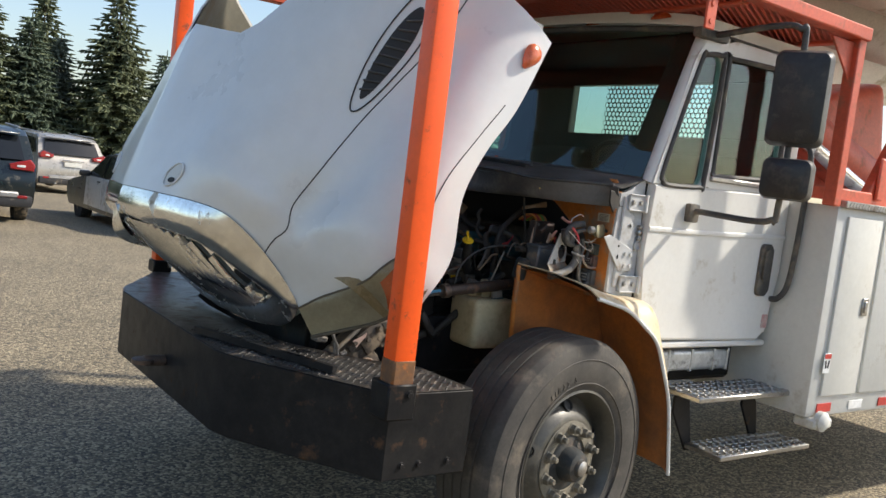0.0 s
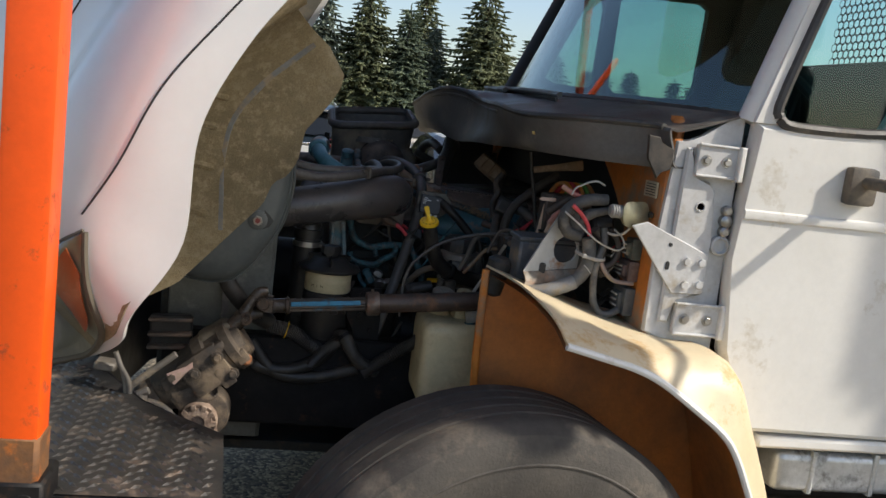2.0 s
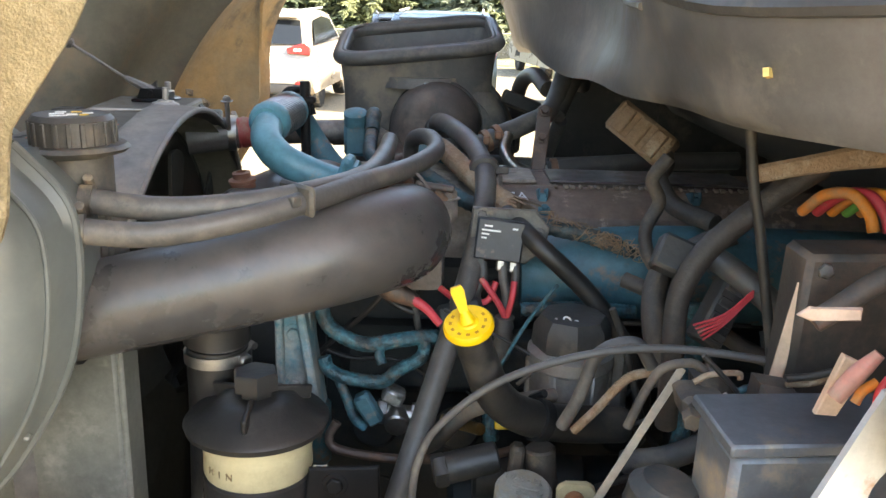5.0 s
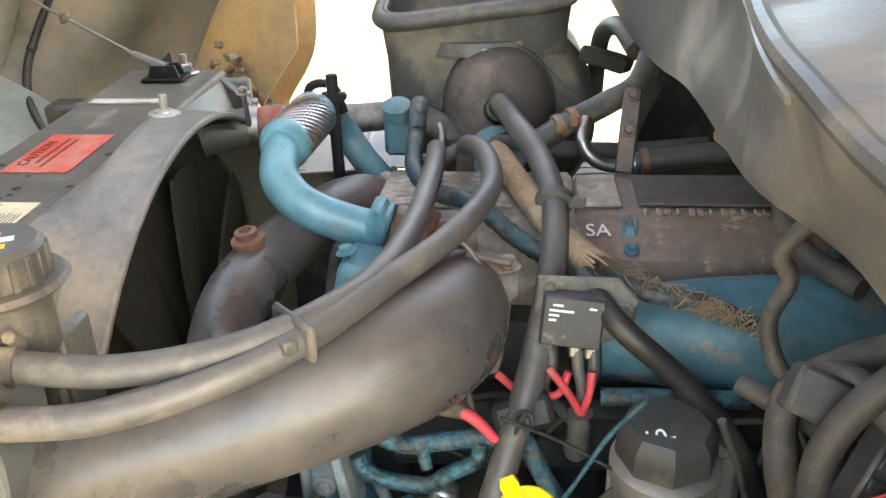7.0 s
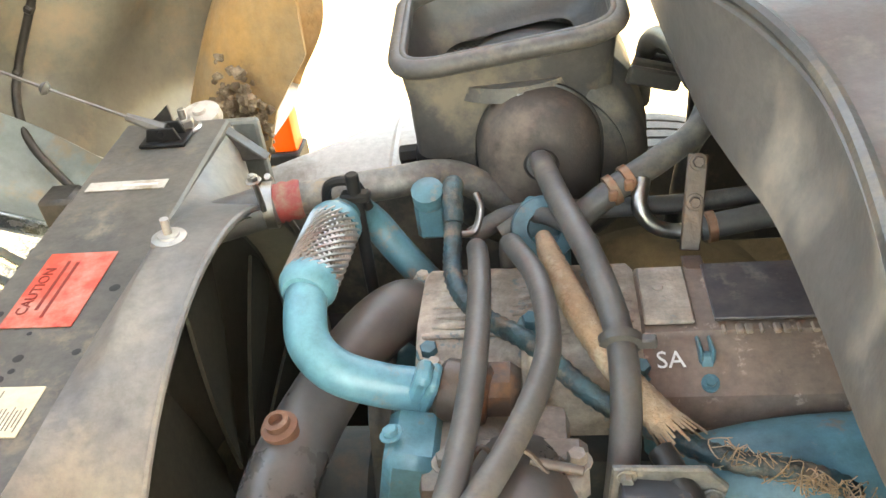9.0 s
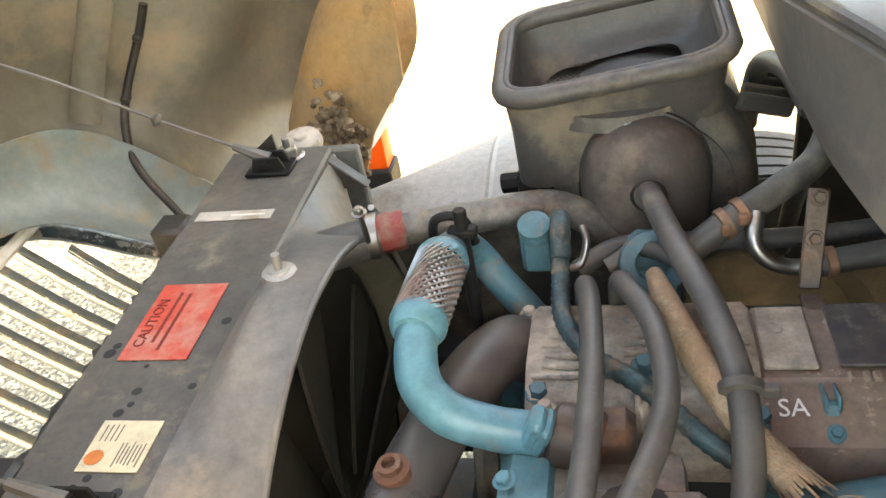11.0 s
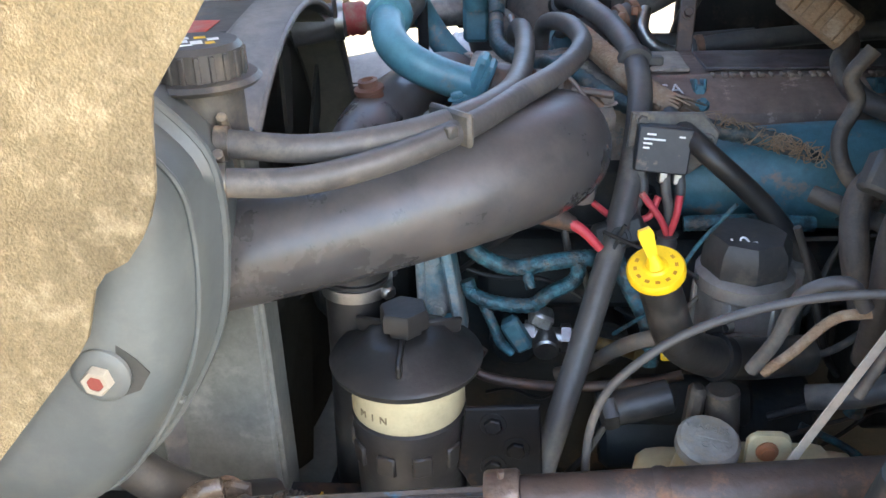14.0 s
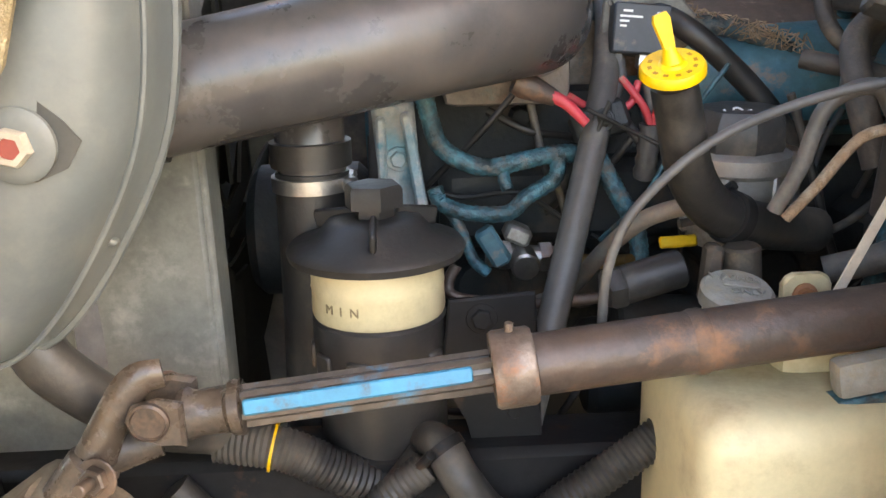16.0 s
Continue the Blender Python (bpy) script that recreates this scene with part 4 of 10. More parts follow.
tube(bm, [(1.455, CY0 - 0.002, 1.16), (1.458, CY0 - 0.045, 1.175), (1.475, CY0 - 0.075, 1.26), (1.485, CY0 - 0.085, 1.55), (1.488, CY0 - 0.08, 1.90), (1.485, CY0 - 0.002, 1.95)], 0.015, 10, 5)
part("grab_rail", bm, BLACKPL, cab, "black vertical grab rail behind the door")
bm = start()
prism(bm, shift(rounded(0.05, 0.07, 0.008), 1.435, 1.045), "xz", CY0 - 0.002, CY0 + 0.002, 0.0005)
part("sticker", bm, mat("white_red_sticker", (0.6, 0.5, 0.47), 0.5, 0, (0.5, 0.1, 0.08), 50, 0.6, None, 0, 5, 0), door, "small faded red and white sticker")
# far side wall of the cab, with a vent pane and a door pane
bm = start()
prism(bm, [(0.33, 0.98), (1.48, 0.98), (1.48, 1.70), (0.40, 1.70)], "xz", CY1 - 0.05, CY1, 0.01)
tube(bm, [(0.40, CY1 - 0.05, 1.67), (0.52, CY1 - 0.04, 1.95), (0.66, CY1 - 0.04, 2.27), (0.73, CY1 - 0.05, 2.36)], 0.042, 10, 5)
far_a = [(0.42, 1.69), (0.825, 1.69), (0.825, 2.36), (0.72, 2.36), (0.63, 2.24)]
far_b = [(0.825, 1.69), (1.48, 1.69), (1.48, 2.36), (0.825, 2.36)]
pane_a = [(0.56, 1.80), (0.60, 1.78), (0.76, 1.78), (0.785, 1.81), (0.79, 2.14), (0.765, 2.18), (0.72, 2.17)]
pane_b = [(0.855, 1.80), (0.88, 1.775), (1.24, 1.785), (1.265, 1.81), (1.275, 2.19), (1.25, 2.215), (0.88, 2.20), (0.855, 2.18)]
strip_between(bm, resample(far_a, 40), resample(pane_a, 40), CY1 - 0.048, CY1 - 0.008)
strip_between(bm, resample(far_b, 40), resample(pane_b, 40), CY1 - 0.048, CY1 - 0.008)
part("far_cab_side", bm, INTERIOR, cab)
for lp in (pane_a, pane_b):
    bm = start()
    prism(bm, lp, "xz", CY1 - 0.030, CY1 - 0.026, 0)
    p = part("far_window_pane", bm, GLASS, cab)
    p.visible_shadow = False
# windscreen, curved
def ws(a, b):
    y = CY0 + 0.055 + (CY1 - CY0 - 0.11) * a
    bow = 1 - (2 * a - 1) ** 2
    return (0.462 - 0.232 * bow + (0.248 + 0.062 * bow) * b, y, 1.66 + 0.70 * b + 0.02 * bow)
bm = start()
sheet(bm, ws, 24, 8, 0.005)
p = part("windscreen", bm, glass("windscreen_glass", (0.62, 0.78, 0.74), 0.01, 0.09), cab, "curved tinted windscreen")
p.visible_shadow = False
bm = start()
tube(bm, [ws(0, i / 8) for i in range(9)] + [ws(i / 16, 1) for i in range(1, 17)] + [ws(1, 1 - i / 8) for i in range(1, 9)] + [ws(1 - i / 16, 0) for i in range(1, 17)], 0.016, 8, 2)
part("windscreen_seal", bm, BLACKPL, cab)
for a0_, a1_f in ((0.0, 0.055), (0.945, 1.0)):
    bm = start()
    sheet(bm, lambda a, b: Vector(ws(a0_ + (a1_f - a0_) * a, b)) + Vector((0.007, 0, -0.003)), 3, 8, 0.002)
    part("glass_border", bm, SOOT, cab, "black printed border of the windscreen")
# interior: dashboard, wheel, seats, perforated guard behind the rear window
bm = start()
box(bm, (0.50, YC, 1.50), (0.32, 1.80, 0.26), bevel=0.06, seg=3)
part("dashboard", bm, INTERIOR, cab)
bm = start()
wp, wn = Vector((0.80, -0.52, 1.68)), Vector((0.75, 0, 0.66)).normalized()
a1 = wn.orthogonal().normalized()
a2 = wn.cross(a1)
tube(bm, [wp + (a1 * math.cos(2 * math.pi * i / 24) + a2 * math.sin(2 * math.pi * i / 24)) * 0.215 for i in range(25)], 0.014, 8, 1, caps=False)
rod(bm, wp, wp - wn * 0.25, 0.03)
for i in range(3):
    a = 2 * math.pi * (i / 3 + 0.25)
    tube(bm, [wp, wp + (a1 * math.cos(a) + a2 * math.sin(a)) * 0.215], 0.012, 6, 3)
part("steering_wheel", bm, INTERIOR, cab)
for yy in (-0.50, 0.55):
    bm = start()
    box(bm, (1.12, yy, 1.30), (0.45, 0.48, 0.16), bevel=0.05, seg=3)
    box(bm, (1.34, yy, 1.60), (0.14, 0.46, 0.50), (0, -8, 0), bevel=0.05, seg=3)
    part("seat", bm, INTERIOR, cab)
verts, faces = [], []
HR = 0.0185
def hexcell(cy, cz, x=1.505, ro=HR, ri=HR * 0.76):
    o = len(verts)
    for i in range(6):
        a = radians(60 * i + 30)
        for r in (ro, ri):
            verts.append((x, cy + r * math.cos(a), cz + r * math.sin(a)))
    for i in range(6):
        j = (i + 1) % 6
        faces.append((o + 2 * i, o + 2 * j, o + 2 * j + 1, o + 2 * i + 1))
r_ = 0
z = 1.72
while z < 2.26:
    y = -0.52 + (HR * 0.866 if r_ % 2 else 0)
    while y < 0.40:
        hexcell(y, z)
        y += HR * 1.732
    z += HR * 1.5
    r_ += 1
me = bpy.data.meshes.new("perforated_guard")
me.from_pydata(verts, [], faces)
me.materials.append(BLACKSTEEL)
pg = new("perforated_guard", me)
pg.parent = cab
pg["label"], pg["kind"] = "dark perforated steel guard behind the rear window", "stuff"

# cowl panel: black plastic, bowed forward, under the windscreen
COWL = [(0.29, -0.93, 1.615, 0.31, 1.535), (0.262, -0.87, 1.62, 0.27, 1.53), (0.13, -0.80, 1.615, 0.15, 1.528), (0.03, -0.67, 1.61, 0.055, 1.528), (0.012, -0.50, 1.625, 0.045, 1.525),
        (0.02, -0.37, 1.63, 0.018, 1.522), (0.045, -0.20, 1.635, 0.02, 1.52), (0.05, -0.06, 1.645, 0.02, 1.515), (0.02, 0.04, 1.665, 0.008, 1.51), (-0.02, 0.15, 1.67, -0.012, 1.52),
        (-0.045, 0.30, 1.655, -0.02, 1.53), (-0.05, 0.50, 1.63, -0.022, 1.53), (-0.04, 0.70, 1.61, -0.01, 1.51), (0.05, 0.87, 1.61, 0.07, 1.51), (0.27, 1.03, 1.61, 0.29, 1.52)]
CL = spline(COWL, 5)
def cowl_at(a, b):
    x = a * (len(CL) - 1)
    i = min(int(x), len(CL) - 2)
    c = CL[i] + (CL[i + 1] - CL[i]) * (x - i)
    bow = max(0, 1 - (2 * (c[1] - CY0) / (CY1 - CY0) - 1) ** 2)
    back = (0.462 - 0.232 * bow, c[1], 1.665 + 0.02 * bow)
    lip = spline([(c[3] + 0.06, c[1], c[4] + 0.012), (c[3], c[1], c[4]), ((c[0] * 1.4 + c[3] * 0.6) / 2, c[1], (c[2] + c[4]) / 2), (c[0] - 0.004, c[1], c[2] - 0.014), (c[0] - 0.004, c[1], c[2] + 0.004), (c[0] + 0.03, c[1], c[2] + 0.006), back], 3)
    y = b * (len(lip) - 1)
    j = min(int(y), len(lip) - 2)
    return tuple(lip[j] + (lip[j + 1] - lip[j]) * (y - j))
bm = start()
sheet(bm, cowl_at, 66, 18, 0.005)
cowl = part("cowl", bm, COWLPL, truck, "dusty black plastic cowl panel below the windscreen", 50)
bm = start()
tube(bm, [cowl_at(0.03 + 0.94 * i / 30, 0.66) for i in range(31)], 0.008, 8, 2)
part("weather_strip", bm, BLACKPL, cowl)
for pts in ([(0.16, -0.50, 1.675), (0.19, -0.15, 1.69), (0.18, 0.25, 1.70)], [(0.15, 0.05, 1.69), (0.18, 0.35, 1.70), (0.22, 0.65, 1.71)]):
    bm = start()
    tube(bm, pts, 0.008, 8, 5)
    tube(bm, [(p[0] + 0.012, p[1] + 0.06, p[2] - 0.006) for p in pts], 0.012, 6, 5, flat=0.4)
    part("wiper", bm, BLACKPL, cab, "black windscreen wiper")

# mirrors on a bent arm
bm = start()
tube(bm, [(0.72, CY0, 1.555), (0.74, CY0 - 0.05, 1.555), (0.78, CY0 - 0.28, 1.545), (0.80, CY0 - 0.37, 1.56), (0.81, CY0 - 0.385, 1.62), (0.82, CY0 - 0.385, 2.30), (0.80, CY0 - 0.37, 2.36), (0.78, CY0 - 0.28, 2.375), (0.70, CY0 + 0.02, 2.33)], 0.014, 10, 6)
mir = part("mirror_arm", bm, BLACKPL, truck, "black door mirrors on a bent tube arm")
bm = start()
box(bm, (0.73, CY0 - 0.012, 1.545), (0.07, 0.035, 0.085), bevel=0.012, seg=2)
part("arm_foot", bm, BLACKPL, mir)
bm = start()
box(bm, (0.70, CY0 - 0.0, 2.335), (0.20, 0.05, 0.045), bevel=0.012, seg=2)
part("arm_foot", bm, BLACKPL, mir)
for cz, hh, ww in ((2.07, 0.40, 0.23), (1.735, 0.175, 0.21)):
    bm = start()
    m = Matrix.Translation((0.80, CY0 - 0.41, cz)) @ Euler((0, 0, radians(22))).to_matrix().to_4x4()
    lo = rounded(ww, hh, 0.035)
    ring = []
    for d, f in ((-0.055, 0.72), (-0.04, 0.92), (0.0, 1.0), (0.035, 0.98), (0.04, 0.95)):
        ring.append([bm.verts.new(m @ Vector((d, x * f, z * f))) for x, z in lo])
    for r0, r1 in zip(ring, ring[1:]):
        for i in range(len(lo)):
            bm.faces.new((r0[i], r0[(i + 1) % len(lo)], r1[(i + 1) % len(lo)], r1[i]))
    bm.faces.new(ring[0])
    bm.faces.new(ring[-1])
    part("mirror_head", bm, SOOT, mir, "black mirror housing")

# quarter fender: arched band behind the wheel, pale outside and rusty orange within
QF = [  # inner edge, middle, ridge and wheel-arch edge of each section: x, y, z
    ((-.027, -.705, 1.24), (.018, -.864, 1.23), (.042, -1.04, 1.205), (.054, -1.12, 1.167)),
    ((.06, -.705, 1.215), (.08, -.87, 1.212), (.10, -1.04, 1.192), (.12, -1.12, 1.152)),
    ((.20, -.705, 1.175), (.21, -.88, 1.172), (.225, -1.05, 1.158), (.24, -1.12, 1.120)),
    ((.34, -.705, 1.15), (.345, -.88, 1.148), (.35, -1.05, 1.138), (.35, -1.12, 1.055)),
    ((.455, -.705, 1.13), (.458, -.88, 1.128), (.462, -1.05, 1.117), (.444, -1.12, .983)),
    ((.525, -.705, .99), (.528, -.88, .99), (.53, -1.05, .985), (.512, -1.12, .863)),
    ((.575, -.705, .86), (.578, -.88, .86), (.58, -1.06, .85), (.577, -1.12, .723)),
    ((.62, -.705, .68), (.62, -.88, .68), (.622, -1.07, .66), (.615, -1.12, .56)),
    ((.652, -.705, .42), (.653, -.88, .42), (.655, -1.08, .41), (.65, -1.12, .38)),
]
QF_LINES = [spline([row[c] for row in QF], 5) for c in range(4)]


def qf(a, b, off=0.0):
    x = a * (len(QF_LINES[0]) - 1)
    i = min(int(x), len(QF_LINES[0]) - 2)
    c = spline([ln[i] + (ln[i + 1] - ln[i]) * (x - i) for ln in QF_LINES], 4)
    y = b * (len(c) - 1)
    j = min(int(y), len(c) - 2)
    p = c[j] + (c[j + 1] - c[j]) * (y - j)
    return (p[0] - off * 0.5 * a, p[1], p[2] - off * (1 - 0.5 * a))


bm = start()
sheet(bm, qf, 40, 12, -0.005)
qfd = part("quarter_fender", bm, mat("cream_fender", (0.66, 0.56, 0.38), 0.42, 0, (0.56, 0.45, 0.28), 5, 0.6, (0.5, 0.27, 0.07), 0.10, 7, 0.06, 60, speck=0.05), truck, "cream quarter fender with orange showing inside", 60)
QF_ORANGE = mat("rusty_orange_lining", (0.58, 0.20, 0.04), 0.5, 0, (0.42, 0.15, 0.045), 3, 0.8, (0.13, 0.085, 0.055), 0.30, 2.5, 0.12, 60, soft=0.35)
bm = start()
sheet(bm, lambda a, b: qf(a, 0.02 + 0.95 * b, 0.014), 40, 12)
part("fender_lining", bm, QF_ORANGE, qfd, "rusty orange underside", 60)
bm = start()
tube(bm, [qf(i / 30, 1.0) for i in range(31)], 0.008, 8, 2)
part("fender_lip", bm, WHITE_CAB, qfd, "off-white rolled fender edge")
bm = start()
prism(bm, [(-.012, .80), (-.026, 1.0), (-.029, 1.15), (-.027, 1.236)] + [qf(i / 24, 0, 0.004)[::2] for i in range(1, 25)] + [(.60, .42), (.50, .62), (.30, .78)], "xz", -.712, -.700, 0.002)
part("inner_wall", bm, QF_ORANGE, qfd, "faded orange inner wall of the fender")
bm = start()
tube(bm, [(-.010, -.715, .80), (-.024, -.718, 1.0), (-.028, -.722, 1.15), (-.027, -.715, 1.234)], 0.010, 8, 5, flat=0.7)
part("folded_edge", bm, ORANGE_OLD, qfd)

# front wheel, steered a little
def wheel_at(o, turn, sidew):
    """sidew: -1 for the near side."""
    root = Matrix.Translation(o) @ Euler((0, 0, radians(turn))).to_matrix().to_4x4()
    ax = root.to_3x3() @ Vector((0, sidew, 0))
    bm = start()
    prof = [(0.29, 0.03), (0.30, 0.125), (0.34, 0.14), (0.40, 0.145), (0.455, 0.142), (0.488, 0.128), (0.503, 0.105)]
    for k in range(5):
        z = 0.095 - 0.045 * k
        prof += [(0.508, z), (0.508, z - 0.034), (0.5015, z - 0.036), (0.5015, z - 0.043)]
    prof += [(0.503, -0.125), (0.45, -0.142), (0.34, -0.14), (0.29, -0.10)]
    lathe(bm, prof, o, ax, 72)
    ty = part("wheel", bm, TYRE, truck, "dusty worn truck tyre on a black steel rim", 30)
    bm = start()
    for r in (0.335, 0.430):
        tube(bm, [Vector(o) + root.to_3x3() @ Vector((r * math.cos(2 * math.pi * i / 60), sidew * 0.143, r * math.sin(2 * math.pi * i / 60))) for i in range(61)], 0.0035, 6, 1, caps=False)
    part("sidewall_rib", bm, TYRE, ty)
    bm = start()
    lathe(bm, [(0.0, -0.06), (0.28, -0.06), (0.303, 0.118), (0.305, 0.13), (0.296, 0.133), (0.285, 0.12), (0.272, 0.085), (0.262, 0.045), (0.245, 0.048), (0.222, 0.072), (0.195, 0.098), (0.178, 0.104), (0.0, 0.104)], o, ax, 60)
    rim = part("rim", bm, mat("rim_black", (0.095, 0.09, 0.075), 0.34, 0.2, (0.06, 0.056, 0.047), 8, 0.7, (0.17, 0.15, 0.115), 0.15, 5, 0.1), ty, "dusty black steel wheel rim")
    for i in range(5):
        a = 2 * math.pi * (i + 0.25) / 5
        c = Vector(o) + root.to_3x3() @ Vector((0.226 * math.cos(a), sidew * 0.070, 0.226 * math.sin(a)))
        bm = start()
        lathe(bm, [(0.024, -0.004), (0.027, 0.010), (0.023, 0.011), (0.020, 0.002), (0.0, 0.002)], c, (ax + (c - Vector(o)).normalized() * 0.8).normalized(), 20)
        part("hand_hole", bm, INK, ty)
    bm = start()
    lathe(bm, [(0.118, 0.09), (0.112, 0.104), (0.100, 0.106), (0.072, 0.112), (0.066, 0.15), (0.058, 0.168), (0.038, 0.174), (0.034, 0.182), (0.0, 0.185)], o, ax, 36)
    part("hub", bm, BLOCK, ty, "dark oily hub with a round cap")
    bm = start()
    lathe(bm, [(0.030, 0.180), (0.030, 0.188), (0.018, 0.195), (0, 0.196)], o, ax, 24)
    part("hub_cap", bm, STEEL, ty)
    bm = start()
    lathe(bm, [(0.171, 0.100), (0.171, 0.108), (0.166, 0.110), (0.115, 0.110), (0.113, 0.102)], o, ax, 48)
    part("wheel_flange", bm, mat("dusty_flange", (0.16, 0.145, 0.11), 0.6, 0, (0.09, 0.08, 0.06), 9, 0.7, (0.22, 0.19, 0.14), 0.3, 7, 0.15), ty, "dusty tan mounting flange")
    for i in range(10):
        a = 2 * math.pi * (i + 0.5) / 10
        c = Vector(o) + root.to_3x3() @ Vector((0.142 * math.cos(a), sidew * 0.10, 0.142 * math.sin(a)))
        bm = start()
        lathe(bm, [(0.026, 0.006), (0.026, 0.013), (0.0205, 0.015), (0.020, 0.036), (0.013, 0.040), (0.013, 0.054), (0.010, 0.058), (0.0, 0.058)], c, ax, 6)
        part("lug_nut", bm, bpy.data.materials["dusty_flange"], ty, "dusty olive wheel nut")
    return ty
near_wheel = wheel_at((0.0, -1.0, 0.495), 9, -1)
wheel_at((0.0, 1.1, 0.495), 9, 1)
bm = start()
rod(bm, (0, -0.9, 0.495), (0, 1.0, 0.495), 0.055)
box(bm, (0, YC, 0.50), (0.12, 1.3, 0.12), bevel=0.02)
part("front_axle", bm, BLOCK, truck)
for yy in (-0.40, 0.50):
    bm = start()
    box(bm, (1.2, yy, 0.83), (4.0, 0.075, 0.25), bevel=0.008)
    part("frame_rail", bm, BLACKSTEEL, truck)

# steps with studded treads, and the bright tank under the door
def step(x0, x1, y0, y1, z, side):
    bm = start()
    box(bm, ((x0 + x1) / 2, (y0 + y1) / 2, z - 0.012), (x1 - x0, y1 - y0, 0.024), bevel=0.004)
    st = part("step", bm, STEEL, truck, "worn galvanised step with raised grip buttons")
    ny, nx = 4, int((x1 - x0) / 0.052)
    for i in range(nx):
        for j in range(ny):
            bm = start()
            lathe(bm, [(0.020, 0), (0.019, 0.004), (0.012, 0.006), (0.009, 0.001), (0, 0.001)], (x0 + 0.03 + i * 0.052 + (0.026 if j % 2 else 0), y0 + 0.025 + j * (y1 - y0 - 0.05) / (ny - 1), z), (0, 0, 1), 12)
            part("grip_button", bm, STEEL, st)
    return st
step(0.80, 1.60, -1.12, -0.88, 0.72, 1)
step(0.98, 1.72, -1.15, -0.93, 0.44, 1)
for x in (0.86, 1.40):
    bm = start()
    prism(bm, [(x, 0.70), (x + 0.10, 0.70), (x + 0.16, 0.43), (x + 0.30, 0.42), (x + 0.28, 0.40), (x + 0.13, 0.40), (x - 0.0, 0.60)], "xz", -0.94, -0.925, 0.003)
    part("step_hanger", bm, BLACKSTEEL, truck, "black steel step hanger")
BRIGHT = mat("bright_alu", (0.56, 0.58, 0.59), 0.35, 0.6, (0.42, 0.44, 0.45), 14, 0.7, (0.12, 0.11, 0.09), 0.12, 12, 0.1, 90, speck=0.2)
bm = start()
box(bm, (0.98, -0.865, 0.842), (0.56, 0.10, 0.105), bevel=0.025, seg=3)
tank_ = part("bright_tank", bm, BRIGHT, truck, "silver ribbed tank under the door")
for x in (0.80, 0.97, 1.14, 1.25):
    bm = start()
    box(bm, (x, -0.865, 0.843), (0.016, 0.108, 0.112), bevel=0.008, seg=2)
    part("tank_rib", bm, BRIGHT, tank_)
bm = start()
box(bm, (1.1, -0.70, 0.80), (0.9, 0.10, 0.22), bevel=0.02)
part("tank_guard", bm, BLACKSTEEL, truck)
bm = start()
box(bm, (1.045, CY0 + 0.03, 0.93), (0.87, 0.05, 0.03), bevel=0.008)
part("door_sill", bm, WHITE_CAB, cab)

# ---- utility body behind the cab ----
bm = start()
box(bm, (3.3, YC, 1.14), (3.58, 2.54, 1.05), bevel=0.012, seg=2)
body = part("utility_body", bm, BODYGREY, truck, "off-white utility body with compartment doors")
for x0, x1 in ((1.60, 1.925), (1.96, 2.9), (2.94, 4.0)):
    bm = start()
    box(bm, ((x0 + x1) / 2, -1.226, 1.17), (x1 - x0, 0.016, 0.90), bevel=0.008, seg=2)
    part("compartment_door", bm, BODYGREY, body)
    bm = start()
    box(bm, (x0 + (x1 - x0) * (0.82 if x0 < 1.7 else 0.5), -1.236, 1.175), (0.055, 0.012, 0.09), bevel=0.004)
    box(bm, (x0 + (x1 - x0) * (0.82 if x0 < 1.7 else 0.5), -1.241, 1.175), (0.028, 0.014, 0.06), bevel=0.004)
    part("door_latch", bm, STEEL, body, "steel paddle latch")
bm = start()
box(bm, (3.3, -1.20, 1.675), (3.55, 0.10, 0.035), bevel=0.004)
for i in range(60):
    box(bm, (1.56 + i * 0.028, -1.252, 1.675), (0.012, 0.003, 0.026), (0, 35, 0), bevel=0)
part("top_rail", bm, ALU, body, "aluminium tread trim on top of the body")
for i in range(8):
    bm = start()
    box(bm, (1.66 + i * 0.30, -1.2235, 0.658), (0.13, 0.004, 0.045), bevel=0.001)
    part("reflector_strip", bm, RED if i % 2 == 0 else WHITEINK, body)
bm = start()
box(bm, (1.60, -1.2365, 0.89), (0.06, 0.003, 0.10), bevel=0.001)
part("warning_label", bm, WHITEINK, body, "white warning label with red and black bars")
bm = start()
box(bm, (1.60, -1.239, 0.925), (0.056, 0.002, 0.022), bevel=0)
part("label_bar", bm, RED, body)
bm = start()
for dx in (-0.012, 0.012):
    box(bm, (1.60 + dx, -1.239, 0.885), (0.010, 0.002, 0.04), (0, 12 if dx > 0 else -12, 0), bevel=0)
part("label_bar", bm, INK, body)
bm = start()
box(bm, (1.62, -1.20, 0.585), (0.16, 0.12, 0.05), bevel=0.01)
lathe(bm, [(0.05, 0), (0.05, 0.03), (0.03, 0.045), (0, 0.047)], (1.60, -1.24, 0.60), (0, -1, 0), 18)
part("corner_lamp", bm, BODYGREY, body)
# boom, turret and bucket gear over the body
bm = start()
box(bm, (2.45, -0.35, 2.05), (1.3, 0.42, 0.62), (0, -14, 0), bevel=0.08, seg=3)
part("boom_turret", bm, RACK_RED, truck, "red steel boom turret")
bm = start()
rod(bm, (1.75, -0.55, 2.18), (3.4, -0.55, 1.72), 0.16, 24)
part("boom_cylinder", bm, RACK_RED, truck, "red boom arm tube")
bm = start()
rod(bm, (1.72, -0.72, 2.08), (2.6, -0.72, 1.80), 0.045, 16)
part("hydraulic_rod", bm, CHROME, truck)
bm = start()
prism(bm, [(1.85, 1.69), (2.2, 1.69), (2.4, 2.25), (2.2, 2.25)], "xz", -1.15, -1.10, 0.006)
